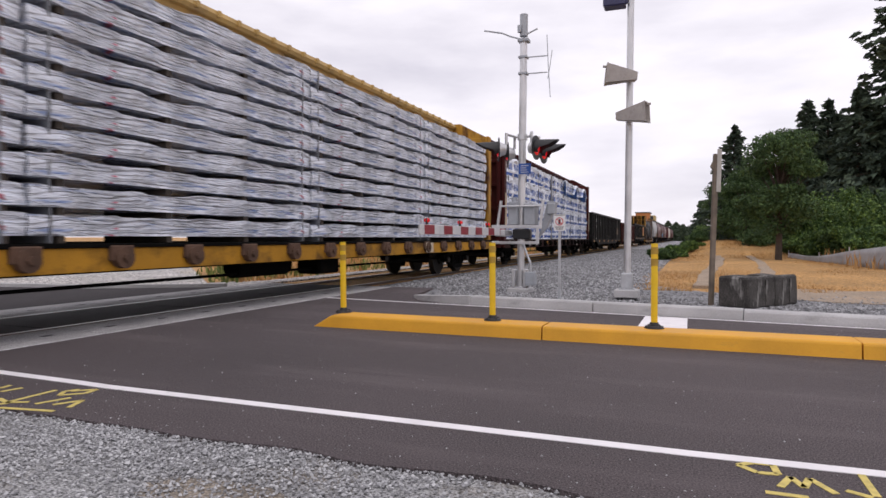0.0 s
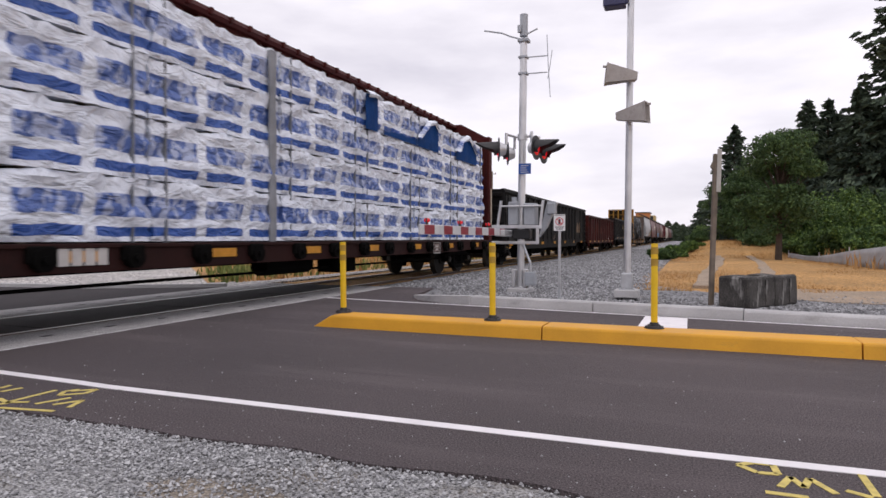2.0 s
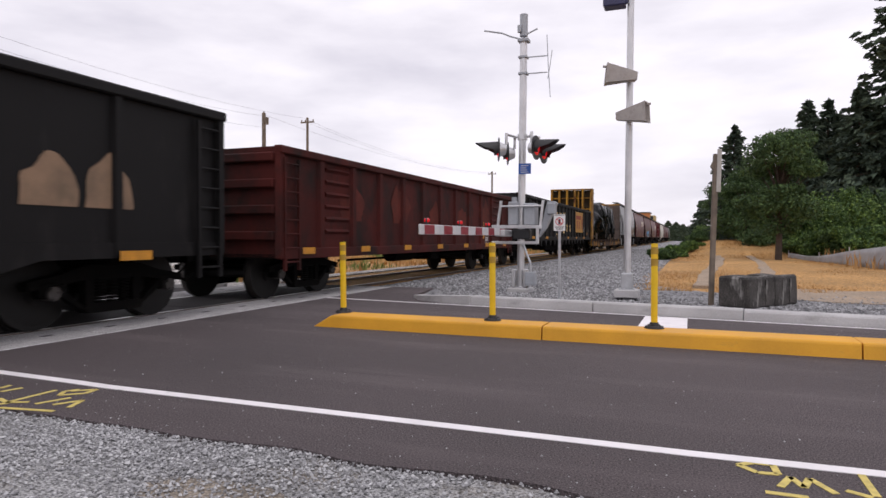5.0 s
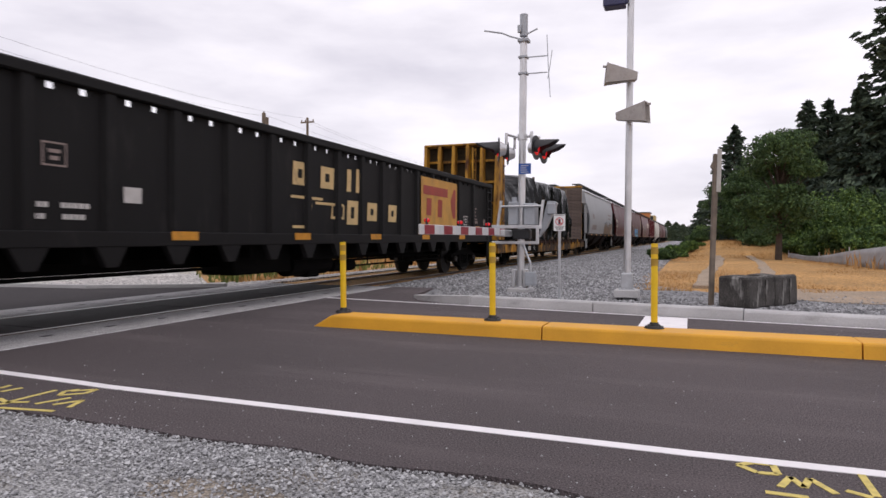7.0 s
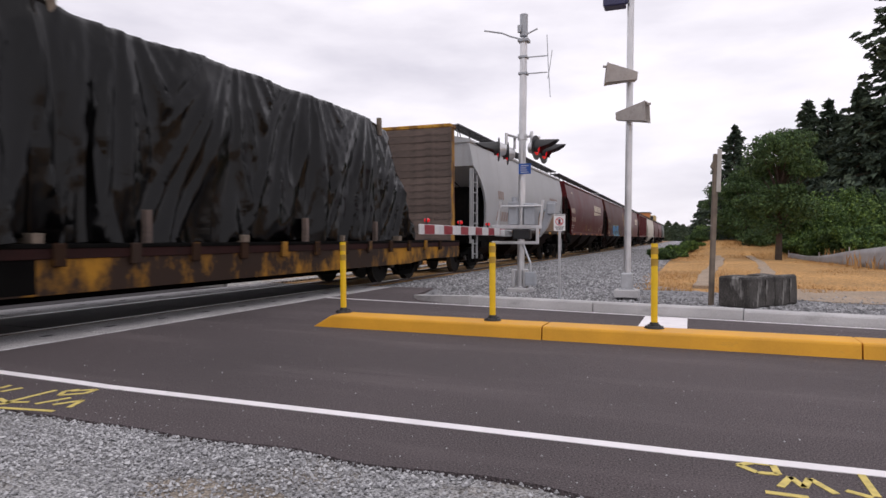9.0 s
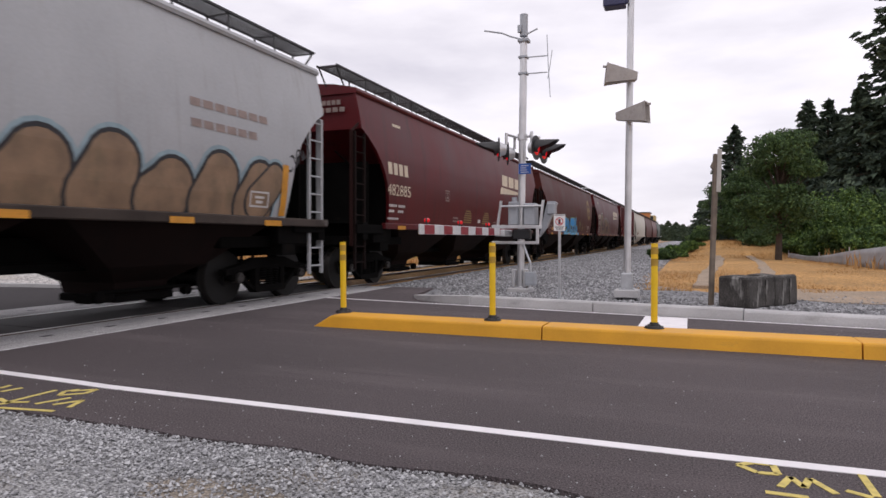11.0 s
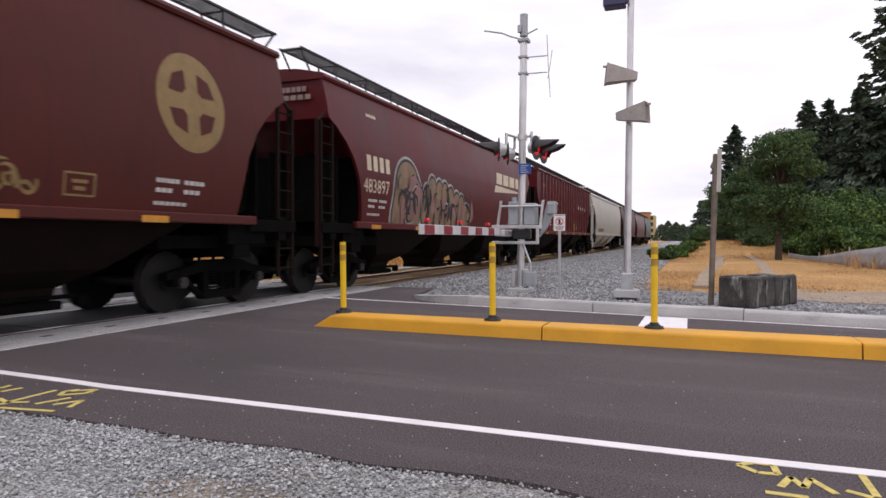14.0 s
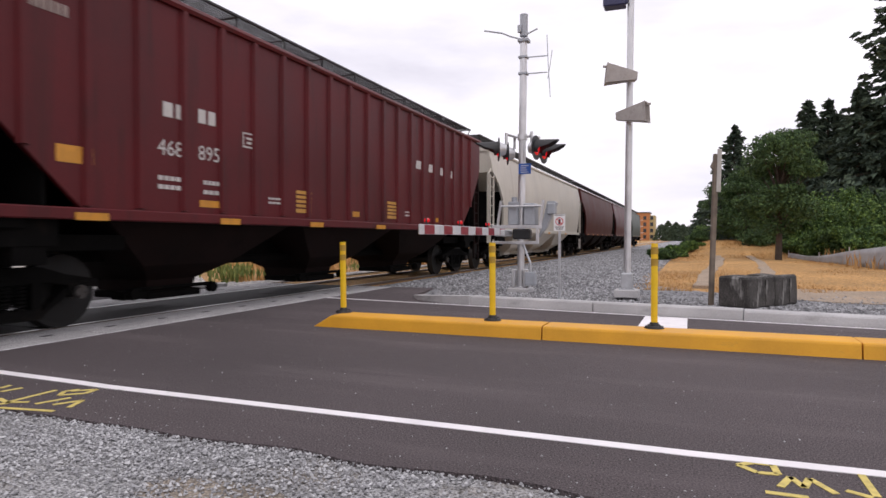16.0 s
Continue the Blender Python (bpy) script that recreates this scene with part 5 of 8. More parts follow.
def wrapped_pack(bm, w, L, h, seed, sag=0.012, ny=12, nz=4):
    """A lumber pack in creased plastic: a box whose faces are puckered. x from 0 to w, y along, z up."""
    rng = random.Random(seed)
    def puck(x, y, z):
        d = sag * noise.noise(Vector((x * 2 + seed, y * 2.3, z * 5))) + sag * 0.6 * noise.noise(Vector((x * 5, y * 7.1 + seed, z * 9)))
        return d
    nx = 2
    V = {}
    for i in range(nx + 1):
        for j in range(ny + 1):
            for k in range(nz + 1):
                if i in (0, nx) or j in (0, ny) or k in (0, nz):
                    x, y, z = w * i / nx, L * j / ny, h * k / nz
                    d = puck(x, y, z)
                    x2 = x + (d * 1.6 if i == nx else 0)
                    z2 = z + (d if k == nz else 0)
                    y2 = y + (d if j in (0, ny) else 0)
                    z2 += (0.035 if h < 0.5 else 0.02) * noise.noise(Vector((y * 0.9 + seed, 3.0 * (k > nz / 2), 1.0))) * (k / nz)
                    V[i, j, k] = bm.verts.new((x2, y2, z2))
    def q(*c):
        try:
            bm.faces.new([V[a] for a in c])
        except ValueError:
            pass
    for j in range(ny):
        for k in range(nz):
            for i in (0, nx):
                q((i, j, k), (i, j + 1, k), (i, j + 1, k + 1), (i, j, k + 1))
        for i in range(nx):
            for k in (0, nz):
                q((i, j, k), (i, j + 1, k), (i + 1, j + 1, k), (i + 1, j, k))
    for i in range(nx):
        for k in range(nz):
            for j in (0, ny):
                q((i, j, k), (i + 1, j, k), (i + 1, j, k + 1), (i, j, k + 1))


def lumber_load(front, half, columns, layers, z0, z1, material, label, group, gap, straps, seed, spare=0.0):
    """Packs on both sides of the centre beam, each a thing of its own that rolls with the car."""
    mid = front + half
    usable = 2 * half - 0.75 - spare
    L = usable / columns
    h = (z1 - z0) / layers
    kinds = []
    for v in range(4):
        bm = B()
        wrapped_pack(bm, 1.22, L - 0.05, h - gap, seed + v * 7.3, 0.026 if layers > 5 else 0.05, 40, 4 if layers > 5 else 10)
        kinds.append(mesh_of("wrapped_pack", bm, material, 50))
    bm = B()
    box(bm, -0.004, -0.012, -gap, 1.232, 0.012, h - gap + 0.006)
    strap_me = mesh_of("strap", bm, STRAP)
    bm = B()
    box(bm, 0.04, -0.045, -gap, 1.20, 0.045, 0.0)
    lath = mesh_of("spacer_lath", bm, DARK_GAP)
    out = {}
    for side in (1, -1):
        for c in range(columns):
            for l in range(layers):
                ob = tagged(new("lumber_pack", kinds[(c * 3 + l * 5) % 4]), label, "lumber pack", group)
                y = mid - (usable + spare) / 2 + c * L + 0.02
                x = TRACK_X + (0.32 if side > 0 else -0.32) + random.uniform(-0.012, 0.012)
                if side > 0:
                    moving(ob, y, x, z0 + l * h + gap)
                else:
                    moving(ob, y, x - 1.22, z0 + l * h + gap)
                if side > 0:
                    for yy in np.linspace(0.25, L - 0.3, straps):
                        part("strap", strap_me, STRAP, ob).location = (0, yy, 0)
                    for yy in np.linspace(0.3, L - 0.35, 4):
                        part("spacer_lath", lath, DARK_GAP, ob).location = (0, yy + 0.1, 0)
                out[side, c, l] = ob
    return out, L, h


def build_centerbeams():
    car, half = centerbeam(-1.1, 21.54, CAR_YELLOW, OCHRE, "yellow centerbeam flatcar stained with rust, stacked with wrapped lumber")
    lumber_load(-1.1, half, 4, 10, 1.06, 4.28, SILVER, "thin lumber pack in creased silvery white plastic wrap",
                "silvery packs on the yellow centerbeam flatcar", 0.082, 2, 3.0)
    decal("mark_panel", bars(5.3, 0.74, 0.5, 0.26), lambda y, z: 1.66, MARK_CREAM, car, "pale data panel")
    car, half = centerbeam(23.45, 44.8, DARK_RED, DARK_RED, "dark red centerbeam flatcar stacked with printed lumber packs")
    packs, L, h = lumber_load(23.45, half, 7, 4, 1.06, 4.30, PRINTED, "tall lumber pack in white wrap printed in blue",
                              "printed packs on the red centerbeam flatcar", 0.016, 2, 11.0, 0.42)
    for c, a, b, prof in ((4, 0.04, 0.62, (0.74, 0.76, 0.77, 0.76, 0.72)), (5, 0.0, 1.45, (0.16, 0.44, 0.70, 0.77, 0.60)), (6, 0.0, 1.95, (0.18, 0.60, 0.76, 0.64, 0.30)),
                          (4, 0.9, 2.8, (0.05, 0.10, 0.13, 0.11, 0.15))):     # wrap torn open, lining showing
        n = 14
        ys = np.linspace(a, b, n + 1)
        top = [float(np.interp(i / n, np.linspace(0, 1, 5), prof)) + 0.04 * noise.noise(Vector((i * 0.8, c, 0))) for i in range(n + 1)]
        bm = B()
        V = [[bm.verts.new((1.285 + 0.02 * noise.noise(Vector((y * 3, k, c))), y, -0.02 + (top[i] + 0.02) * k / 3)) for i, y in enumerate(ys)] for k in range(4)]
        for k in range(3):
            for i in range(n):
                bm.faces.new((V[k][i], V[k][i + 1], V[k + 1][i + 1], V[k + 1][i]))
        part("torn_lining", bm, BLUE_CLOTH, packs[1, c, 3], "dark blue lining where the wrap is torn", 60)
        if a < 0.5:      # the torn edge of the wrap stands out over the lining
            bm = B()
            W = [[bm.verts.new((1.275 + (0.0, 0.07, 0.13, 0.10)[k] * (1 + 0.6 * noise.noise(Vector((y * 2.5, k, c + 3)))), y, top[i] + (0.05, 0.035, -0.02, -0.075)[k] * (1 + 0.5 * noise.noise(Vector((y * 3, 5, c)))))) for i, y in enumerate(ys)] for k in range(4)]
            for k in range(3):
                for i in range(n):
                    bm.faces.new((W[k][i], W[k][i + 1], W[k + 1][i + 1], W[k + 1][i]))
            part("torn_flap", bm, PRINTED, packs[1, c, 3], "white flap of torn wrap", 60)
    fs = lambda y, z: 1.60
    decal("marks", bars(-half + 3.5, 0.80, 0.62, 0.20, 3) + bars(-half + 4.6, 0.80, 0.85, 0.20, 5), fs, MARK_WHITE, car)
    decal("emblem", outlined(half - 5.46, 0.70, 0.50, 0.31, 0.025), fs, MARK_WHITE, car, "white outlined data panel")
    decal("marks", bars(half - 5.41, 0.91, 0.40, 0.05, 3) + bars(half - 5.41, 0.83, 0.40, 0.05, 4) + bars(half - 5.41, 0.75, 0.40, 0.05, 3), fs, MARK_DIM, car)
    for z in (4.2, 4.05, 2.9, 2.75):
        bm = B()
        box(bm, 0.25, -half - 0.185, z, 1.1, -half - 0.175, z + 0.07)
        part("marks", bm, MARK_DIM, car)
    decal("emblem", [[(-half + 0.02, 3.72), (-half + 0.2, 3.72), (-half + 0.2, 4.05), (-half + 0.02, 4.05)]], lambda y, z: 1.585, MARK_DIM, car)
    bm = B()
    rings = [[(1.56 + 0.05 * math.cos(a), -half + 8.74 + (0.09 + 0.01 * math.sin(z * 5)) * math.sin(a), z) for a in np.linspace(0, 6.2832, 13)[:-1]] for z in np.arange(1.06, 4.4, 0.2)]
    stack(bm, rings)
    part("tie_down_sleeve", bm, SLEEVE, car, "grey sleeve over a tie-down cable", 50)
    for y in (-half + 0.04, -half + 0.14, half - 0.06):
        bm = B()
        box(bm, 1.58, y, 1.6, 1.61, y + 0.045, 2.85)
        part("grab_bar", bm, MARK_CREAM, car)


def build_gondolas():
    # black gondola with white marks
    car, half, fx = gondola(46.45, 66.3, CAR_BLACK, "black ribbed gondola car with white stencil marks", 3.0, 0.90, "plain")
    y0 = -half
    decal("owner_mark", bars(y0 + 2.06, 2.36, 0.80, 0.26, 3, 0.7), fx, MARK_WHITE, car, "white owner mark")
    digits("130410", y0 + 1.98, 1.92, 0.22, fx, MARK_WHITE, car, 0.82)
    decal("marks", bars(y0 + 1.98, 1.10, 0.42, 0.07, 4) + bars(y0 + 2.5, 1.10, 0.36, 0.07, 4) + bars(y0 + 1.98, 0.98 + 0.0, 0.30, 0.06, 3) + bars(y0 + 2.5, 0.98, 0.42, 0.06, 4), fx, MARK_WHITE, car)
    decal("scribble", [arc(y0 + 0.78 + 0.09 * k, 2.08 + 0.04 * math.sin(2 * k), 0.055 + 0.02 * (k % 2), 1.9 * k, 1.9 * k + 3.2, 0.013, 1.2) for k in range(5)], fx, MARK_WHITE, car, "pale scribble")
    decal("emblem", [[(y0 + 4.80, 2.15), (y0 + 5.07, 2.15), (y0 + 5.07, 2.17), (y0 + 4.80, 2.17)], [(y0 + 4.80, 2.45), (y0 + 5.07, 2.45), (y0 + 5.07, 2.47), (y0 + 4.80, 2.47)],
                     [(y0 + 4.80, 2.15), (y0 + 4.82, 2.15), (y0 + 4.82, 2.47), (y0 + 4.80, 2.47)], [(y0 + 5.05, 2.15), (y0 + 5.07, 2.15), (y0 + 5.07, 2.47), (y0 + 5.05, 2.47)],
                     [(y0 + 4.88, 2.22), (y0 + 4.99, 2.22), (y0 + 4.99, 2.38), (y0 + 4.88, 2.38)]], fx, MARK_WHITE, car)
    decal("scribble", [arc(half - 10.6 + 0.2 * k, 1.26 + 0.03 * math.sin(3 * k), 0.13 + 0.02 * (k % 2), 0.6 + 1.3 * k, 3.4 + 1.3 * k, 0.018, 1.2) for k in range(5)] + [arc(half - 9.42, 1.22, 0.15, 2.2, 5.8, 0.018, 1.3), arc(half - 9.2, 1.2, 0.14, 4.4, 6.9, 0.015, 1.2)], fx, MARK_DIM, car, "pale scribble")
    decal("spray_patch", [blob(half - 2.78, 1.48, 0.36, 0.58, 3.0), blob(half - 2.02, 1.5, 0.36, 0.6, 5.0)], fx, SPRAY_TAN, car, "dull tan spray paint")
    # red-brown gondola with ribbed end panels
    car, half, fx = gondola(67.7, 82.87, RED_BROWN, "rusty red-brown gondola car with ribbed end panels", 2.72, 0.78, "louvre")
    yy = half - 3.3
    decal("marks", [[(yy, 0.93), (yy + 0.46, 0.93), (yy + 0.46, 0.955), (yy, 0.955)], [(yy, 1.27), (yy + 0.46, 1.27), (yy + 0.46, 1.295), (yy, 1.295)]]
          + bars(yy, 0.93, 0.46, 0.36, 3, 1.75) + bars(yy + 0.06, 1.02, 0.3, 0.14, 2, 0.5), fx, MARK_WHITE, car)
    decal("reflector", bars(half - 3.55, 1.1, 0.16, 0.55), fx, REFLECTOR, car)
    for k in range(5):
        decal("spray_patch", [blob(-half + 2.6 + k * 2.3, 1.7 + 0.2 * math.sin(k * 2.0), 0.5, 0.45, 3.0 + k, rough=0.8)], fx, RED_PATCH, car, "faded red patch")
    # black gondola with a row of holes and tan letters
    car, half, fx = gondola(83.95, 104.1, CAR_BLACK, "black gondola car with tan letter blocks and a row of holes", 3.0, 1.04, "holes")
    y0 = -half
    decal("owner_mark", bars(y0 + 0.95, 2.22, 0.60, 0.28, 2, 0.8) + bars(y0 + 2.05, 2.14, 0.55, 0.28, 2, 0.8), fx, LETTER_TAN, car, "tan owner mark")
    digits("295", y0 + 0.95, 1.68, 0.24, fx, LETTER_TAN, car, 0.9)
    digits("56", y0 + 2.1, 1.66, 0.24, fx, LETTER_TAN, car, 0.9)
    decal("marks", bars(y0 + 3.22, 1.46, 0.30, 0.06, 4) + bars(y0 + 3.24, 1.33, 0.24, 0.06, 3) + bars(y0 + 3.66, 1.46, 0.38, 0.06, 5) + bars(y0 + 3.68, 1.33, 0.30, 0.06, 4), fx, MARK_WHITE, car)
    decal("label_panel", bars(y0 + 4.52, 1.56, 0.28, 0.20), fx, MARK_WHITE, car)
    decal("emblem", outlined(y0 + 3.44, 1.92, 0.30, 0.27, 0.02), fx, MARK_DIM, car)
    decal("reflector", bars(y0 + 0.87, 1.30, 0.34, 0.09), fx, REFLECTOR, car)
    decal("emblem", [[(y0 + 0.42 + 0.10 * math.cos(a), 1.86 + 0.10 * math.sin(a)) for a in np.linspace(0, 6.2832, 17)[:-1]]], fx, MARK_DIM, car)
    base = y0 + 8.15          # plain letter blocks in two rows, and an arrow
    def stem(y, z, w, h):
        return [(y, z), (y + w, z), (y + w + h * 0.06, z + h), (y + h * 0.06, z + h)]
    up = [(0.0, 2.08, 0.46, 0.42), (0.92, 2.08, 0.48, 0.42), (1.92, 2.08, 0.17, 0.46), (2.30, 2.08, 0.17, 0.50)]
    low = [(1.92, 1.40, 0.46, 0.50), (2.80, 1.50, 0.46, 0.40), (3.85, 1.50, 0.44, 0.40)]
    hole = [stem(base + y + 0.16, z + 0.13, w - 0.32, h - 0.26) for y, z, w, h in (up[0], up[1], *low)]
    decal("letter_block", [stem(base + y, z, w, h) for y, z, w, h in up + low], fx, LETTER_TAN, car, "tan letter block")
    decal("block_gap", hole, fx, CAR_BLACK, car, "", 0.010)
    arrow = [stem(base - 0.05, 1.84, 1.05, 0.05), stem(base + 0.75, 1.76, 1.05, 0.05), stem(base + 0.55, 1.32, 0.06, 0.44), stem(base, 1.30, 0.58, 0.05), stem(base + 1.32, 1.54, 0.05, 0.24), stem(base + 1.3, 1.5, 0.5, 0.05), stem(base + 1.76, 1.5, 0.05, 0.28)]
    decal("arrow_outline", arrow, fx, LETTER_TAN, car, "tan bent arrow outline")
    decal("emblem_panel", [[(half - 6.34, 1.48), (half - 3.62, 1.48), (half - 3.62, 2.74), (half - 6.34, 2.74)]], lambda y, z: 1.603, PANEL_YELLOW, car, "orange-yellow emblem panel")
    for poly in (stem(half - 6.22, 2.28, 1.80, 0.24), stem(half - 6.00, 1.73, 0.34, 0.46), stem(half - 5.20, 1.70, 0.34, 0.49),
                 [(half - 4.12, 1.98), (half - 3.98, 1.70), (half - 3.76, 1.70), (half - 3.98, 2.18), (half - 3.74, 2.54), (half - 3.92, 2.54), (half - 4.16, 2.20)]):
        decal("emblem_bar", [poly], lambda y, z: 1.61, PANEL_RED, car, "red emblem bar")
    decal("emblem", outlined(y0 + 17.34, 1.53, 0.37, 0.28), fx, MARK_WHITE, car)
    for k, w in enumerate((0.34, 0.26, 0.30, 0.40, 0.44)):
        decal("marks", bars(y0 + 18.30, 2.06 - 0.115 * k, w, 0.045 if k < 4 else 0.08, 5), fx, MARK_DIM, car)
    decal("label_panel", bars(y0 + 18.50, 1.34, 0.46, 0.17), fx, REFLECTOR, car, "orange label")
    decal("emblem", [arc(y0 + 19.45, 1.66, 0.085, 0.0, 6.2, 0.018, 1.1, 20)], fx, MARK_DIM, car)


def build_bulkhead_flat():
    front, rear = 104.95, 125.0
    car, half = railcar("bulkhead_flatcar", "rust-stained yellow bulkhead flatcar carrying a tarpaulin-covered load", front, rear, 2.85)
    flat_underframe(car, half, SILL_YELLOW, 1.05, 0.49, 0.48)
    for k, y in enumerate(np.arange(-half + 1.6, half - 0.8, 1.05)):
        bm = B()
        box(bm, 1.60, y - 0.075, 0.80, 1.66, y + 0.075, 1.06, 0.01)
        part("stake_pocket", bm, SILL_RUST if k % 3 else SILL_YELLOW, car)
    bm = B()
    box(bm, 1.585, -half + 0.02, 0.885, 1.612, half - 0.02, 1.045, 0.006)
    part("sill_flange", bm, SILL_DARK, car, "rusty dark flange along the deck")
    # front bulkhead: steel frame of posts, with planks behind
    bm = B()
    for x in (-1.42, -0.85, -0.28, 0.28, 0.85):
        bq = B()
        prism(bq, [(-half + 0.10, 0.9), (-half + 0.55, 0.9), (-half + 0.62, 4.62), (-half + 0.34, 4.62)], "x", x - 0.06, x + 0.06)
        part("bulkhead_post", bq, CAR_YELLOW, car)
    prism(bm, [(-half - 0.02, 0.62), (-half + 0.52, 0.62), (-half + 0.84, 4.62), (-half + 0.42, 4.62)], "x", 1.36, 1.54)
    part("bulkhead_side", bm, CAR_YELLOW, car)
    bm = B()
    box(bm, -1.5, -half + 0.36, 4.62, 1.56, -half + 0.92, 4.70, 0.02)
    part("bulkhead_cap", bm, CAR_YELLOW, car)
    for z in (1.6, 2.4, 3.2, 4.0):
        bm = B()
        box(bm, -1.45, -half + 0.56, z, 1.37, -half + 0.68, z + 0.08)
        part("bulkhead_rail", bm, CAR_YELLOW, car)
    bm = B()
    prism(bm, [(-half + 0.54, 1.06), (-half + 0.80, 1.06), (-half + 0.88, 4.60), (-half + 0.86, 4.60)], "x", 1.40, 1.50)
    part("bulkhead_web", bm, SILL_RUST, car, "rusty web plate")
    bm = B()
    prism(bm, [(-half + 0.80, 0.95), (-half + 1.10, 0.95), (-half + 1.10, 4.66), (-half + 0.90, 4.66)], "x", 1.34, 1.52)
    part("lining_post", bm, RUSTY_YELLOW, car, "rust-eaten yellow post")
    for k in range(7):
        bm = B()
        z = 1.22 + 0.52 * k
        box(bm, 1.52, -half + 0.72 + 0.016 * k, z, 1.56, -half + 1.08, z + 0.07, 0.01)
        part("bulkhead_bracket", bm, RUST, car)
    bm = B()
    ladder(bm, 0.55, -half + 0.16, -half + 0.50, 1.0, 4.5, 10)
    part("bulkhead_ladder", bm, CAR_YELLOW, car)
    bm = B()
    box(bm, -1.45, -half + 0.70, 1.05, 1.45, -half + 0.74, 4.6)
    part("bulkhead_lining", bm, LINING, car, "dark weathered timber lining")
    # rear bulkhead lined with planks
    for x in (-1.42, -0.7, 0.0, 0.7, 1.42):
        bm = B()
        prism(bm, [(half - 0.42, 0.9), (half - 0.05, 0.9), (half - 0.12, 4.42), (half - 0.3, 4.42)], "x", x - 0.06, x + 0.06)
        part("bulkhead_post", bm, CAR_YELLOW, car)
    bm = B()
    box(bm, -1.5, half - 0.5, 4.42, 1.5, half - 0.05, 4.53, 0.02)
    part("bulkhead_cap", bm, CAR_YELLOW, car)
    rng = random.Random(4)
    bm = B()
    box(bm, -1.5, -0.05, 0, 1.52, 0.05, 0.205, 0.008)
    me = mesh_of("plank", bm, BROWN_PLANK)
    for k in range(16):
        p = part("plank", me, BROWN_PLANK, car)
        p.location = (rng.uniform(-0.015, 0.015), half - 0.50 + rng.uniform(-0.01, 0.01), 1.06 + 0.209 * k)
    fs = lambda y, z: 1.60
    decal("owner_mark", bars(-half + 4.62, 0.60, 0.47, 0.17, 3), fs, MARK_WHITE, car, "white owner mark")
    digits("813", -half + 5.62, 0.60, 0.17, fs, MARK_WHITE, car, 0.9)
    decal("mark_patch", bars(-half + 4.1, 0.51, 2.5, 0.50), lambda y, z: 1.590, UNDER, car)
    # the load: machinery under black plastic; its outline from above the deck
    keys = [(1.6, 0.9, 1.15, 0.6), (1.9, 1.30, 1.2, 0.55), (2.3, 1.72, 1.24, 0.48), (3.0, 2.25, 1.28, 0.42), (3.7, 2.68, 1.3, 0.34), (4.05, 2.82, 1.32, 0.32), (4.4, 2.72, 1.34, 0.42), (4.9, 2.55, 1.36, 0.62), (5.2, 2.70, 1.36, 0.74), (5.5, 2.86, 1.36, 0.8),
            (6.0, 2.94, 1.36, 0.88), (6.9, 3.0, 1.34, 0.92), (7.3, 2.90, 1.36, 0.94), (7.8, 2.93, 1.38, 0.96), (9.0, 2.99, 1.38, 0.96), (11.0, 3.02, 1.38, 0.96), (13.0, 3.02, 1.38, 0.96), (14.6, 3.04, 1.36, 0.95),
            (15.4, 3.0, 1.32, 0.9), (16.0, 2.9, 1.32, 0.85), (16.5, 2.3, 1.28, 0.8), (17.1, 1.5, 1.2, 0.75), (17.6, 0.8, 1.1, 0.8), (17.9, 0.5, 1.0, 0.8)]
    load = thing("covered_load", "bulky load wrapped in creased black plastic tarpaulin", "covered load")
    moving(load, front, TRACK_X, 1.055)

    def col(y, c):
        return float(np.interp(y, [k[0] for k in keys], [k[c] for k in keys]))

    for sheet, (ya, yb, grow) in enumerate(((1.6, 5.35, 0.02), (4.95, 7.75, 0.035), (7.45, 17.9, 0.0))):
        bm = B()
        rings = []
        for y in np.arange(ya, yb, 0.05):
            hgt, w, tp = col(y, 1) + grow, col(y, 2) + grow, col(y, 3)
            ring = []
            m = 84
            for i in range(m + 1):
                a = i / m
                sgn = 1 if a < 0.5 else -1
                if 0.42 <= a <= 0.58:
                    v = (a - 0.42) / 0.16
                    x, z = w * tp * (1 - 2 * v), hgt * (0.93 + 0.07 * math.sin(math.pi * v))
                else:
                    v = (a if a < 0.5 else 1 - a) / 0.42
                    belly = 1.05 - 0.02 * (1 - v / 0.5) ** 2 if v < 0.5 else 1.05 - (1.05 - tp) * ((v - 0.5) / 0.5) ** 1.7
                    x, z = sgn * w * belly, hgt * v * 0.93
                # long sharp folds: fanned from the peak, hanging, or drawn slantwise along the box
                if sheet == 0:
                    th = math.atan2(y - 4.05, 3.0 - z)
                    far = math.hypot(y - 4.05, 3.0 - z)
                    p1, p2 = (th * 2.6 + 0.3, far * 0.10), (th * 5.5, far * 0.22)
                elif sheet == 1:
                    p1, p2 = (y * 1.3 + 0.12 * z, z * 0.12), (y * 3.2 - 0.25 * z, z * 0.45)
                else:      # long folds that fan out from where the sheet is tied along the top
                    ya = min((8.0, 10.3, 12.4, 14.9, 17.2), key=lambda t: abs(y + 0.35 * (3.2 - z) - t))
                    th = math.atan2(y - ya, 3.5 - z)
                    far = math.hypot(y - ya, 3.5 - z)
                    p1, p2 = (th * 2.6 + ya, far * 0.12), (th * 6.5 + 2 * ya, far * 0.3)
                r1 = 1 - abs(2 * noise.noise(Vector((*p1, 1.0 + 4 * (sgn < 0)))))
                r2 = 1 - abs(2 * noise.noise(Vector((*p2, 3.0 + sheet))))
                r3 = 1 - abs(2 * noise.noise(Vector((y * 2.2 + 0.5 * z, z * 0.35, 6.0 + sheet))))
                r4 = 1 - abs(2 * noise.noise(Vector((y * 1.6 - 3.4 * z, z * 0.5 + y * 0.5, 12.0 + sheet))))
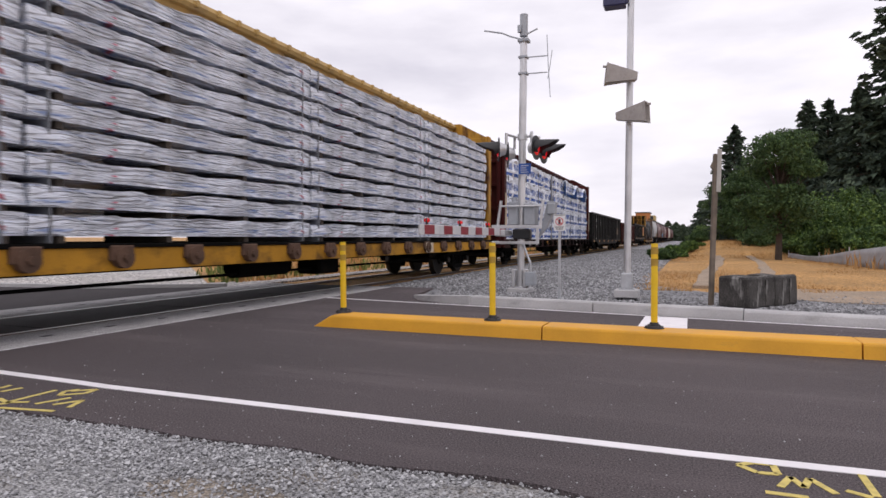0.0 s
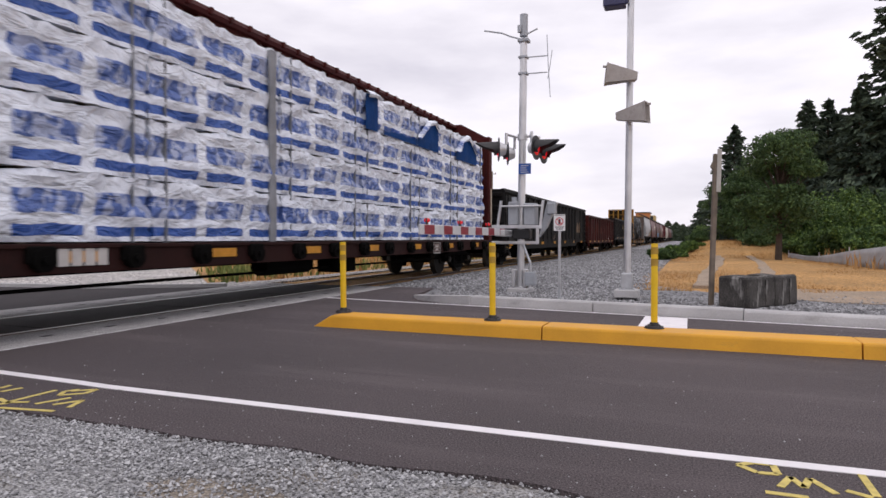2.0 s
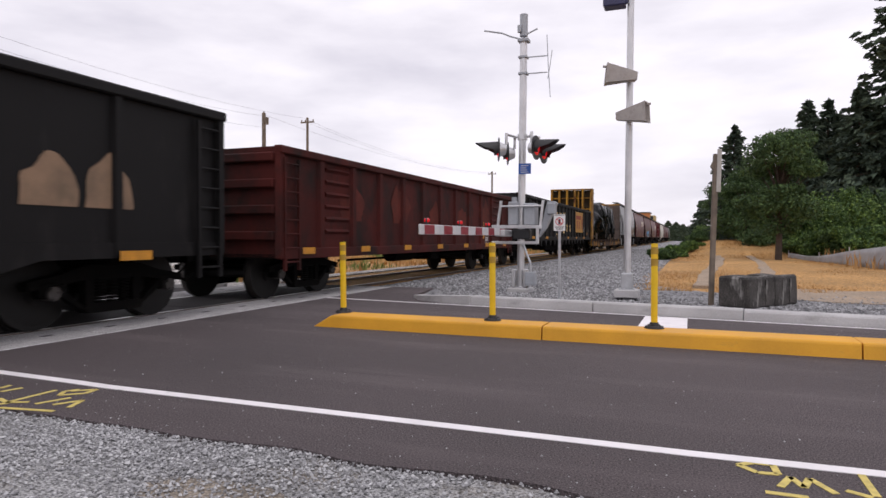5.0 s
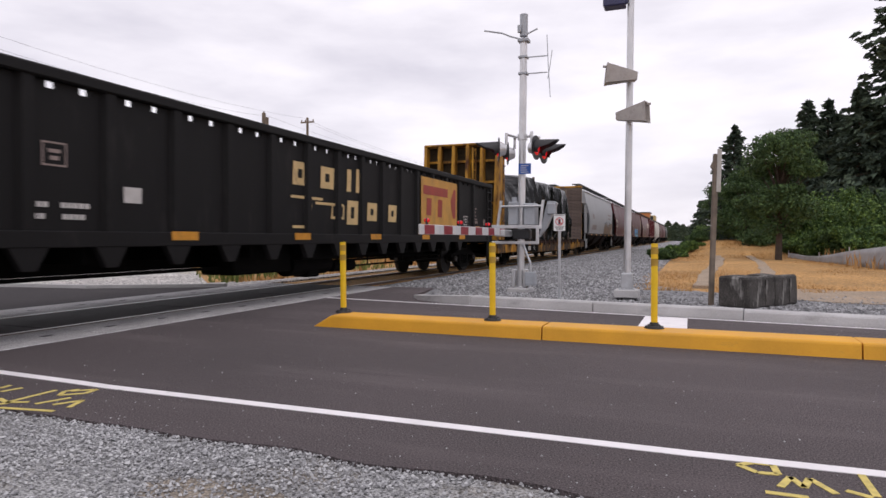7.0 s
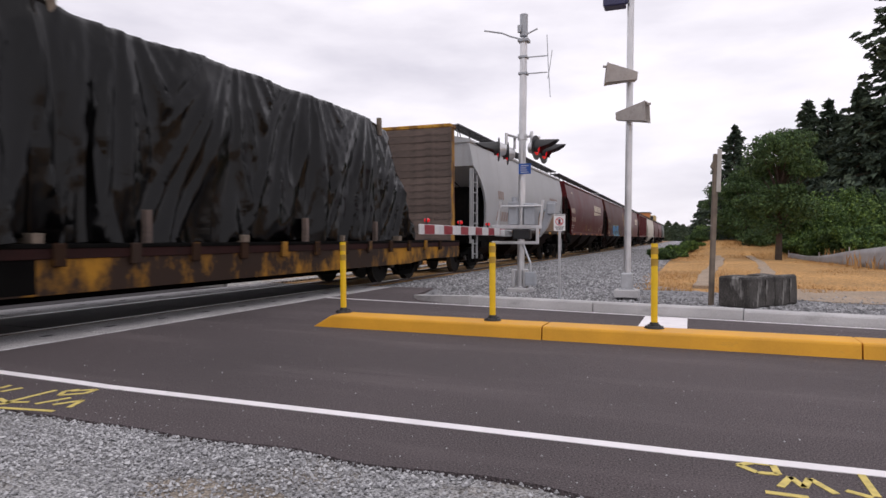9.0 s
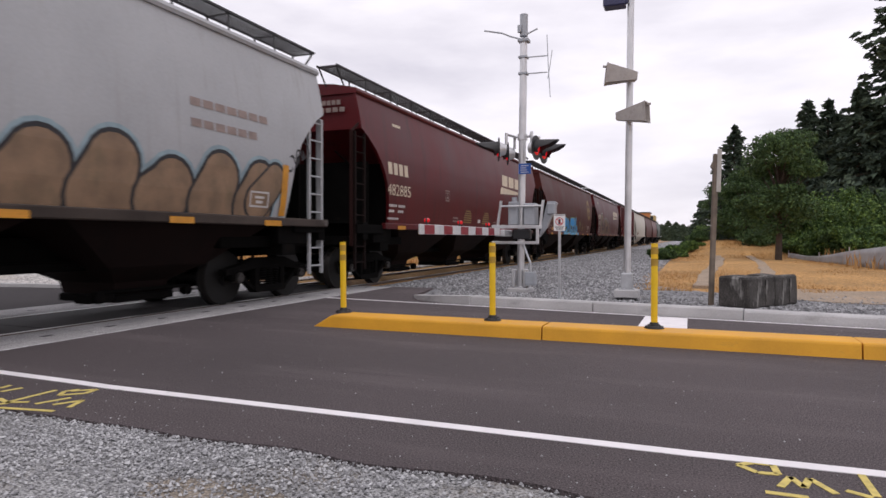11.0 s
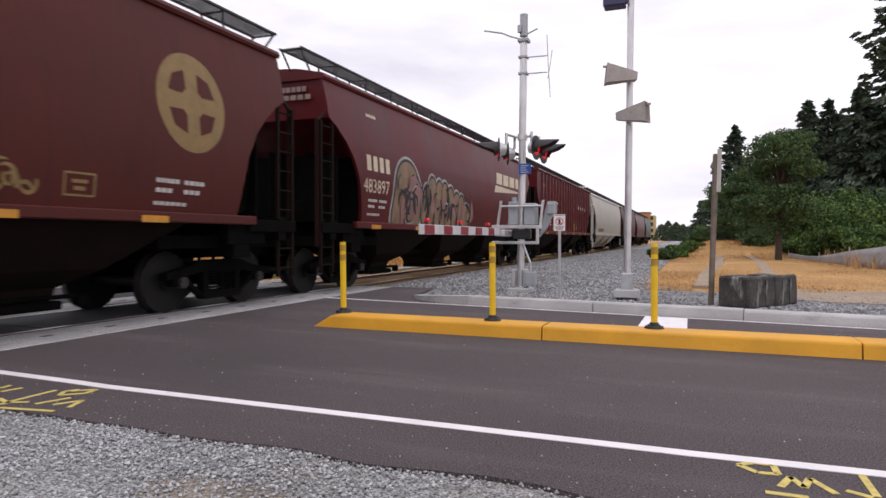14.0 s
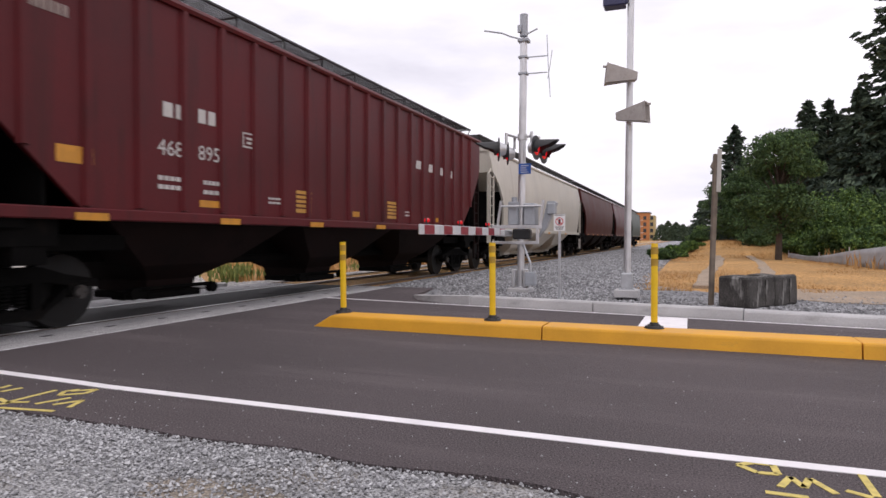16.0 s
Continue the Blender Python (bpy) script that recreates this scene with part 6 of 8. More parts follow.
                calm = 0.30 + 0.70 * min(1, max(0, (y - 3.3) / 1.0)) if sheet == 0 else 1.0
                swell = noise.noise(Vector((y * 0.9, z * 0.7, 9.0 + sheet + sgn)))
                fold = (0.15, 0.17, 0.085)[sheet] * max(0, r1) ** 4 + (0.07, 0.08, 0.07)[sheet] * max(0, r2) ** 4 + 0.010 * max(0, r3) ** 3 + 0.007 * max(0, r4) ** 3
                fold = fold * calm + 0.09 * swell - 0.06
                hang = 1.25 - 0.75 * min(1, z / max(hgt, 0.5))
                if sheet == 2:      # drawn tight along the top edge
                    hang *= 1.25 * (1 - 0.75 * min(1, z / max(hgt, 0.5)) ** 3)
                hem = 0.12 * noise.noise(Vector((y * 1.3, 7, sgn))) if i in (0, m) else 0
                ring.append((x + sgn * fold * hang * 1.3, y, max(0.0, z + (0.2 * fold if 0.4 < a < 0.6 else 0) + hem)))
            rings.append(ring)
        stack(bm, rings)
        part("tarpaulin", bm, TARP, load, "", 70)
    for y, x in ((7.05, 1.25), (15.45, 1.22)):
        bm = B()
        box(bm, x - 0.05, y - 0.05, 2.5, x + 0.05, y + 0.05, 2.93 if y < 9 else 2.92, 0.01)
        part("load_stake", bm, OLD_WOOD, load)
    # low roll of the same plastic along the deck in front
    bm = B()
    rings = []
    for y in np.arange(0.75, 4.7, 0.06):
        e = min(1.0, 0.45 + (y - 0.75) * 1.5, 0.3 + (4.7 - y) * 2.0)
        rings.append([(1.12 + 0.27 * e * math.cos(a) * (1 + 0.3 * noise.noise(Vector((y * 2.2, math.cos(a), math.sin(a))))), y,
                       0.17 + 0.19 * e * math.sin(a) * (1 + 0.35 * noise.noise(Vector((y * 2.6, math.cos(a) + 4, math.sin(a)))))) for a in np.linspace(0, 2 * math.pi, 19)[:-1]])
    stack(bm, rings)
    part("plastic_roll", bm, TARP, load, "low bundle rolled in black plastic", 60)
    bm = B()
    box(bm, -1.35, 0.0, 0, 1.45, 0.14, 0.12, 0.01)
    me = mesh_of("timber_dunnage", bm, OLD_WOOD)
    for y in (6.6, 10.1, 13.2, 15.9):
        ob = tagged(new("timber_dunnage", me), "squared weathered timber under the covered load", "timber", "timbers under the covered load")
        moving(ob, front + y, TRACK_X + 0.1, 1.052)
    bm = B()
    box(bm, 1.40, -0.05, -0.2, 1.5, 0.05, 0.42, 0.008)
    me = mesh_of("wooden_stake", bm, BROWN_PLANK)
    for y in (3.0, 8.2, 11.9, 14.7):
        p = part("wooden_stake", me, BROWN_PLANK, car)
        p.location = (0.05, -half + y, 1.07)


def slanted_mark(y, z, w, h, fx, material, car, bar=True):
    """Four slanted blocks over a tapering bar: an owner's mark as plain shapes."""
    e = w / 4.0
    lean = lambda a, b, c, d: [(y + a * e + 0.45 * h * c, z + h * c), (y + b * e + 0.45 * h * c, z + h * c), (y + b * e + 0.45 * h * d, z + h * d), (y + a * e + 0.45 * h * d, z + h * d)]
    decal("owner_mark", [lean(i + 0.04, i + 0.86, 0, 1) for i in range(4)], fx, material, car, "cream owner mark")
    if bar:
        decal("mark_bar", [[(y - 0.31, z - 0.79 * h), (y + w * 1.02, z - 0.37 * h), (y + w * 1.03, z - 0.30 * h), (y - 0.12, z - 0.16 * h)]], fx, material, car)


def small_marks(car, half, fx, y, z, material=MARK_DIM):
    decal("marks", bars(y, z, 0.42, 0.06, 5) + bars(y + 0.5, z, 0.4, 0.06, 4) + bars(y, z - 0.13, 0.3, 0.06, 3) + bars(y + 0.5, z - 0.13, 0.32, 0.06, 3)
          + bars(y - 0.02, z - 0.3, 0.6, 0.05, 6), fx, material, car)


def build_hoppers():
    P = 18.18
    f8 = 143.4
    # grey hopper
    car, half, fx = covered_hopper(126.6, 142.05, CAR_GREY, "light grey covered hopper car with faded marks")
    decal("marks", bars(-half + 2.6, 2.55, 0.8, 0.3, 3, 0.5), fx, MARK_DIM, car)
    decal("scribble", bars(-half + 2.4, 1.75, 2.2, 0.35, 7, 0.5, 0.3), fx, MARK_DIM, car, "dull scribble")
    y0 = -half
    dull = [capsule((y0 + 9.6 + 0.95 * k, 1.95 + 0.12 * math.sin(2.3 * k)), (y0 + 9.45 + 0.95 * k, 1.62), 0.40, 0.50) for k in range(5)]
    dull.append(capsule((y0 + 13.78, 2.12), (y0 + 13.35, 1.70), 0.26, 0.32))
    decal("spray_halo", [grown(q, 0.09) for q in dull], fx, SPRAY_PALE_GREY, car, "pale blue-grey halo", 0.004)
    for k, q in enumerate(dull):
        decal("spray_outline", [grown(q, 0.03)], fx, SPRAY_BLACK, car, "black outline", 0.008 + 0.0016 * k)
        decal("spray_shape", [grown(q, -0.03)], fx, SPRAY_TAN, car, "dull tan spray-painted shape", 0.0088 + 0.0016 * k)
    decal("label_panel", bars(y0 + 13.94, 1.50, 0.17, 0.88, 1, 0, 0.05), fx, REFLECTOR, car, "yellow upright panel", 0.022)
    decal("emblem", outlined(y0 + 13.14, 1.62, 0.48, 0.26, 0.03), fx, MARK_WHITE, car, "", 0.024)
    rng = random.Random(17)
    for k in range(8):
        a0 = rng.random() * 6.283
        decal("scribble", [arc(y0 + 14.2 + 0.07 * k, 2.42 + 0.04 * k, 0.07 + 0.05 * rng.random(), a0, a0 + 2.6, 0.018, 1.2)], fx, SPRAY_BLACK, car, "black scribble", 0.006 + 0.0004 * k)
    decal("marks", bars(half - 3.6, 3.0, 1.8, 0.12, 7) + bars(half - 3.6, 2.7, 1.5, 0.12, 6), fx, MARK_DIM, car)
    # oxide red hoppers
    car, half, fx = covered_hopper(f8 + 0.2, f8 + 16.7, MAROON, "oxide red covered hopper car with cream marks")
    decal("owner_mark", bars(-half + 1.13, 2.62, 1.18, 0.28, 4, 0.6), fx, MARK_CREAM, car, "cream owner mark")
    digits("482885", -half + 1.07, 2.13, 0.28, fx, MARK_CREAM, car, 1.14)
    small_marks(car, half, fx, -half + 1.2, 1.86, MARK_WHITE)
    slanted_mark(-half + 10.77, 3.08, 3.62, 0.42, fx, MARK_CREAM, car)
    small_marks(car, half, fx, -half + 14.05, 2.04, MARK_WHITE)
    decal("emblem", outlined(-half + 12.98, 1.60, 0.48, 0.30, 0.03), fx, MARK_WHITE, car)
    decal("emblem", [arc(-half + 13.72, 1.80, 0.09, 0.0, 6.2, 0.014, 1.1, 20)], fx, MARK_DIM, car)
    decal("marks", [[(-half + 10.8, 1.60), (-half + 11.97, 1.59), (-half + 11.97, 1.62), (-half + 10.8, 1.63)]], fx, MARK_DIM, car)
    a, b = -half + 4.82, -half + 5.14
    rect = lambda ya, za, yb, zb: [(ya, za), (yb, za), (yb, zb), (ya, zb)]
    decal("emblem", [rect(a, 2.18, b, 2.21), rect(a, 2.46, b, 2.49), rect(a, 2.21, a + 0.025, 2.46), rect(b - 0.025, 2.21, b, 2.46), rect(a + 0.09, 2.25, b - 0.09, 2.31), rect(a + 0.12, 2.33, b - 0.12, 2.38),
                     rect(a + 0.06, 2.40, b - 0.06, 2.425)], fx, MARK_DIM, car, "small square outlined emblem")
    for y in (-half + 6.88, -half + 8.80):      # striped domes
        polys = []
        for k in range(6):
            z = 1.60 + 0.07 * k
            w = 0.40 * math.sqrt(max(0.05, 1 - (k / 6.0) ** 2))
            polys.append([(y - w, z), (y + w, z), (y + w * 0.96, z + 0.035), (y - w * 0.96, z + 0.035)])
        decal("emblem", polys, fx, MARK_GOLD, car, "faded gold striped emblem")
    decal("mark_panel", bars(-half + 7.92, 1.62, 0.27, 0.11), fx, MARK_WHITE, car)
    decal("marks", bars(-half + 5.53, 1.70, 0.45, 0.05, 6) + bars(-half + 5.55, 1.60, 0.40, 0.05, 5) + bars(-half + 9.7, 1.66, 0.42, 0.04, 5) + bars(-half + 9.72, 1.58, 0.38, 0.04, 5), fx, MARK_DIM, car)
    # brown hopper with blue lettering in spray paint
    car, half, fx = covered_hopper(f8 + P, f8 + P + 16.7, BROWN, "faded brown covered hopper car with blue spray-painted shapes")
    y0 = -half
    decal("owner_mark", bars(y0 + 1.26, 2.48, 1.38, 0.26, 4, 0.75), fx, MARK_GOLD, car, "faded gold owner mark")
    digits("475572", y0 + 1.14, 1.97, 0.29, fx, MARK_GOLD, car, 1.05)
    small_marks(car, half, fx, y0 + 1.1, 1.74)
    decal("label_panel", bars(y0 + 2.09, 1.55, 0.46, 0.15), fx, REFLECTOR, car, "orange label")
    # rounded blue letter forms, each with its own outline, fading to pale blue on the sill
    decal("spray_foot", [[(y0 + a, 1.479), (y0 + b, 1.479), (y0 + b - 0.05, 1.66), (y0 + a + 0.06, 1.66)] for a, b in ((5.02, 5.95), (6.02, 6.98), (7.12, 7.52), (7.58, 8.50), (8.56, 9.98))],
          fx, SPRAY_PALE, car, "pale blue foot of a letter form", 0.003)
    decal("sill_paint", [[(y0 + a, 1.335), (y0 + b, 1.335), (y0 + b, 1.468), (y0 + a, 1.468)] for a, b in ((5.06, 5.86), (5.92, 6.98), (7.02, 7.50), (7.55, 8.48), (8.54, 9.98))],
          lambda y, z: 1.632, SPRAY_PALE, car, "pale blue paint on the sill")
    forms = [[((5.30, 1.75), (5.34, 1.60), 0.17, 0.22), ((4.97, 1.985), (5.93, 2.01), 0.285, 0.28)],
             [((6.38, 2.05), (6.67, 1.80), 0.20, 0.26)],
             [((7.28, 1.73), (7.33, 1.58), 0.16, 0.15), ((8.08, 1.80), (8.04, 1.60), 0.16, 0.17), ((7.36, 2.09), (8.47, 2.08), 0.22, 0.25)],
             [((9.05, 2.27), (8.84, 1.72), 0.13, 0.17), ((9.42, 1.78), (9.74, 1.60), 0.13, 0.11)]]
    for i, form in enumerate(forms):
        ins = [((y0 + p[0], p[1]), (y0 + q[0], q[1]), a, b) for p, q, a, b in form]
        lay = 0.005 + 0.005 * i
        for d, paint, lab, off in ((0.085, SPRAY_BLACK, "black outline", 0.0), (0.035, SPRAY_LIME, "yellow-green outline", 0.0014), (0.0, SPRAY_BLUE, "bright blue spray-painted letter form", 0.0028)):
            decal("spray_shape", [capsule(p, q, a + d, b + d) for p, q, a, b in ins], fx, paint, car, lab, lay + off)
    decal("spray_hole", [capsule((y0 + 6.50, 1.98), (y0 + 6.49, 1.80), 0.05, 0.05)], fx, SPRAY_BLACK, car, "", 0.026)
    rng = random.Random(31)
    for n, ya, za, w, h, paint, lab in ((11, 2.80, 1.94, 0.75, 0.34, SPRAY_MOSS, "pale green scribble"), (9, 3.80, 1.98, 0.36, 0.34, SPRAY_DULL_BLUE, "blue scribble"), (8, 3.78, 1.66, 0.66, 0.2, SPRAY_DULL_BLUE, "blue scribble"),
                                        (9, 10.48, 1.72, 0.6, 0.46, SPRAY_MOSS, "pale green scribble"), (9, 11.50, 1.60, 0.6, 0.36, MARK_GOLD, "tan scribble")):
        for k in range(n):
            a0 = rng.random() * 6.283
            decal("scribble", [arc(y0 + ya + w * rng.random(), za + h * rng.random(), 0.07 + 0.07 * rng.random(), a0, a0 + 2.0 + 2.2 * rng.random(), 0.022, 1.1)], fx, paint, car, lab, 0.006 + 0.0004 * k)
    decal("emblem", outlined(y0 + 4.21, 2.0, 0.32, 0.28), fx, MARK_DIM, car)
    decal("emblem", outlined(y0 + 12.42, 1.60, 0.42, 0.28), fx, MARK_GOLD, car)
    cy, cz = y0 + 14.42, 3.02
    disc = [(cy + 0.66 * math.cos(a), cz + 0.70 * math.sin(a)) for a in np.linspace(0, 2 * math.pi, 33)[:-1]]
    decal("emblem_disc", [disc], fx, MARK_GOLD, car, "round tan emblem", 0.005)
    ring = []
    for q in range(4):
        a0 = q * math.pi / 2
        ring.append([(cy + r * math.cos(a0 + t), cz + r * math.sin(a0 + t)) for r, t in ((0.22, 0.55), (0.46, 0.28), (0.50, 0.785), (0.46, 1.29), (0.22, 1.02))])
    decal("emblem_quarters", ring, fx, BROWN, car, "", 0.009)
    small_marks(car, half, fx, y0 + 13.75, 1.86, MARK_WHITE)
    # oxide red hopper with dull spray paint
    car, half, fx = covered_hopper(f8 + 2 * P, f8 + 2 * P + 16.7, MAROON, "oxide red covered hopper car with dull tan spray paint")
    y0 = -half
    decal("owner_mark", bars(y0 + 1.42, 2.60, 1.22, 0.34, 4, 0.7), fx, MARK_CREAM, car, "cream owner mark")
    digits("483897", y0 + 1.25, 2.12, 0.32, fx, MARK_CREAM, car, 0.95)
    small_marks(car, half, fx, y0 + 1.5, 1.92, MARK_WHITE)
    b = y0 + 2.98
    rng = random.Random(12)
    dull = [capsule((y0 + 3.55, 2.30), (y0 + 3.50, 1.72), 0.74, 0.82, 14), capsule((y0 + 3.95, 2.28), (y0 + 3.95, 1.72), 0.42, 0.44)]
    for k, (yy, top, w) in enumerate(((4.72, 2.52, 0.22), (5.12, 2.78, 0.27), (5.62, 2.72, 0.25), (6.05, 2.70, 0.25), (6.50, 2.60, 0.26), (7.00, 2.48, 0.25), (7.42, 2.42, 0.24), (7.90, 2.16, 0.33))):
        dull.append(capsule((y0 + yy + 0.05, top - w), (y0 + yy, 1.70), w, w + 0.05))
    decal("spray_halo", [grown(s, 0.10) for s in dull], fx, SPRAY_WHITE, car, "pale halo", 0.004)
    for k, s in enumerate(dull):
        decal("spray_outline", [grown(s, 0.035)], fx, SPRAY_BLACK, car, "black outline", 0.0085 + 0.0016 * k)
        decal("spray_shape", [grown(s, -0.035)], fx, SPRAY_TAN, car, "dull tan spray-painted shape", 0.0093 + 0.0016 * k)
    inner = [blob(b + 0.9, 2.15, 0.42, 0.5, 2.2, rough=0.6), blob(b + 0.35, 1.8, 0.22, 0.3, 4.0, rough=0.6)] + [blob(b + 2.2 + k * 0.82, 1.95 + 0.1 * math.sin(k), 0.17, 0.30, 8.0 + k, rough=0.7) for k in range(5)]
    decal("spray_light", inner, fx, SPRAY_PINK, car, "dull pink patch", 0.026)
    lines = []
    for k in range(34):
        y = b + 0.1 + rng.random() * 5.2
        top = 2.65 if y < b + 1.3 else 2.35
        a0 = rng.random() * 6.283
        lines.append(arc(y, 1.62 + rng.random() * (top - 1.62), 0.12 + 0.22 * rng.random(), a0, a0 + 1.6 + 2.2 * rng.random(), 0.022 + 0.022 * rng.random(), 1.2))
    decal("spray_line", lines, fx, SPRAY_BLACK, car, "black sprayed line", 0.029)
    decal("spray_glint", [arc(b + 1.0, 2.28, 0.16, 0.3, 2.8, 0.03), arc(b + 0.75, 1.60, 0.3, 3.4, 5.9, 0.04, 0.4), arc(b + 3.2, 2.0, 0.12, 0, 2.6, 0.02)], fx, SPRAY_WHITE, car, "", 0.038)
    slanted_mark(-half + 11.38, 3.10, 3.55, 0.42, fx, MARK_CREAM, car)
    small_marks(car, half, fx, half - 2.6, 2.0)
    rng = random.Random(5)
    decal("scribble", [arc(half - 2.75 + 0.17 * k, 1.88 + 0.16 * math.sin(2.2 * k), 0.10 + 0.09 * rng.random(), 1.7 * k, 1.7 * k + 2.6, 0.010, 1.3) for k in range(9)], fx, FAINT, car, "pale looped scribble")
    decal("emblem", outlined(-half + 12.98, 1.60, 0.48, 0.30, 0.03), fx, MARK_WHITE, car)
    # ribbed hopper
    car, half, fx = covered_hopper(f8 + 3 * P, f8 + 3 * P + 16.75, MAROON, "dark red covered hopper car with ribbed sides", True)
    y0 = -half
    decal("owner_mark", bars(y0 + 2.96, 2.76, 0.46, 0.20, 2, 0.5) + bars(y0 + 3.62, 2.78, 0.40, 0.20, 2, 0.5), fx, MARK_WHITE, car, "white owner mark")
    digits("468", y0 + 2.86, 2.24, 0.22, fx, MARK_WHITE, car, 1.02)
    digits("895", y0 + 3.61, 2.25, 0.22, fx, MARK_WHITE, car, 1.02)
    decal("marks", bars(y0 + 2.87, 1.90, 0.42, 0.06, 4) + bars(y0 + 2.87, 1.78, 0.42, 0.06, 4) + bars(y0 + 3.72, 1.90, 0.36, 0.06, 4) + bars(y0 + 3.72, 1.76, 0.34, 0.06, 3)
          + bars(y0 + 5.25, 1.77, 0.45, 0.035, 5) + bars(y0 + 5.25, 1.70, 0.45, 0.035, 4) + bars(y0 + 10.75, 1.75, 0.40, 0.035, 4) + bars(y0 + 10.75, 1.67, 0.40, 0.035, 4), fx, MARK_WHITE, car)
    decal("reflector", bars(y0 + 3.64, 1.57, 0.46, 0.10) + bars(y0 + 1.40, 1.98, 0.48, 0.20) + bars(y0 + 7.95, 1.57, 0.46, 0.11) + bars(y0 + 12.6, 1.57, 0.4, 0.11), fx, REFLECTOR, car)
    for yy in (6.06, 9.76):
        decal("label_panel", bars(y0 + yy, 1.58, 0.5, 0.07) + bars(y0 + yy, 1.68, 0.5, 0.05) + bars(y0 + yy, 1.76, 0.5, 0.05) + bars(y0 + yy, 1.84, 0.5, 0.05) + bars(y0 + yy, 1.92, 0.5, 0.06), fx, PANEL_YELLOW, car)
    decal("emblem", outlined(y0 + 4.60, 2.56, 0.32, 0.24), fx, MARK_WHITE, car)
    decal("marks", bars(y0 + 0.98, 3.62, 0.6, 0.13, 7), fx, MARK_DIM, car)
    for z, w in ((4.04, 0.62), (3.88, 0.85)):
        for k in range(5):
            bm = B()
            box(bm, 0.72 - w / 2 + w * k / 5, y0 - 0.030, z, 0.72 - w / 2 + w * (k + 0.75) / 5, y0 - 0.022, z + 0.10)
            part("marks", bm, MARK_DIM, car)
    for i, yy in enumerate((11.42, 12.27, 13.12, 13.97)):
        decal("owner_mark", bars(y0 + yy, 2.92 - 0.01 * i, 0.32, 0.21, 1, 0, 0.2), fx, MARK_WHITE, car)
    # the rest of the train
    z = f8 + 4 * P + 0.2
    car, half, fx = covered_hopper(z, z + 19.4, CREAM, "cream covered hopper car with grimy lower sides")
    decal("scribble", bars(-half + 2.5, 1.6, 3.0, 0.3, 8, 0.5, 0.3), fx, SPRAY_TAN, car)
    z += 20.4
    car, half, fx = covered_hopper(z, z + 17.6, BROWN, "plain brown covered hopper car")
    z += 18.6
    car, half, fx = covered_hopper(z, z + 16.8, MAROON, "plain oxide red covered hopper car")
    z += 18.2
    car, half, fx = covered_hopper(z, z + 15.0, CAR_GREEN, "dark green covered hopper car at the end of the train")


build_centerbeams()
build_gondolas()
build_bulkhead_flat()
build_hoppers()


# ---- beside the crossing ----
def build_posts():
    bm = B()
    prism(bm, [(-0.034, -0.018), (-0.018, -0.026), (0.018, -0.026), (0.034, -0.018), (0.034, 0.018), (0.018, 0.026), (-0.018, 0.026), (-0.034, 0.018)], "z", 0.03, 0.92)
    pole = mesh_of("post", bm, YELLOW_POST, 50)
    bm = B()
    prism(bm, [(-0.037, -0.020), (-0.020, -0.029), (0.020, -0.029), (0.037, -0.020), (0.037, 0.020), (0.020, 0.029), (-0.020, 0.029), (-0.037, 0.020)], "z", 0.0, 0.075)
    band = mesh_of("reflective_band", bm, BAND, 50)
    bm = B()
    cyl(bm, (0, 0, 0.0), (0, 0, 0.025), 0.105, 16, 0.095)
    cyl(bm, (0, 0, 0.025), (0, 0, 0.065), 0.055, 12, 0.045)
    for k in range(4):
        a = 0.785 + k * 1.571
        cyl(bm, (0.078 * math.cos(a), 0.078 * math.sin(a), 0.02), (0.078 * math.cos(a), 0.078 * math.sin(a), 0.036), 0.012, 6)
    foot = mesh_of("base", bm, BLACK_PAINT)
    for x, y, lean in ((-4.22, 7.30, 1.6), (-2.18, 7.26, 1.0), (-0.36, 7.28, 0.4)):
        p = thing("delineator_post", "yellow flexible delineator post with amber bands on the kerb", "post", "delineator posts on the median", pose(x, y, 0.153, 0, lean * -0.4, 6))
        part("shaft", pole, YELLOW_POST, p)
        part("base", foot, BLACK_PAINT, p, "black rubber base")
        for z in (0.69, 0.815):
            b = part("reflective_band", band, BAND, p)
            b.location = (0, 0, z - 0.01)


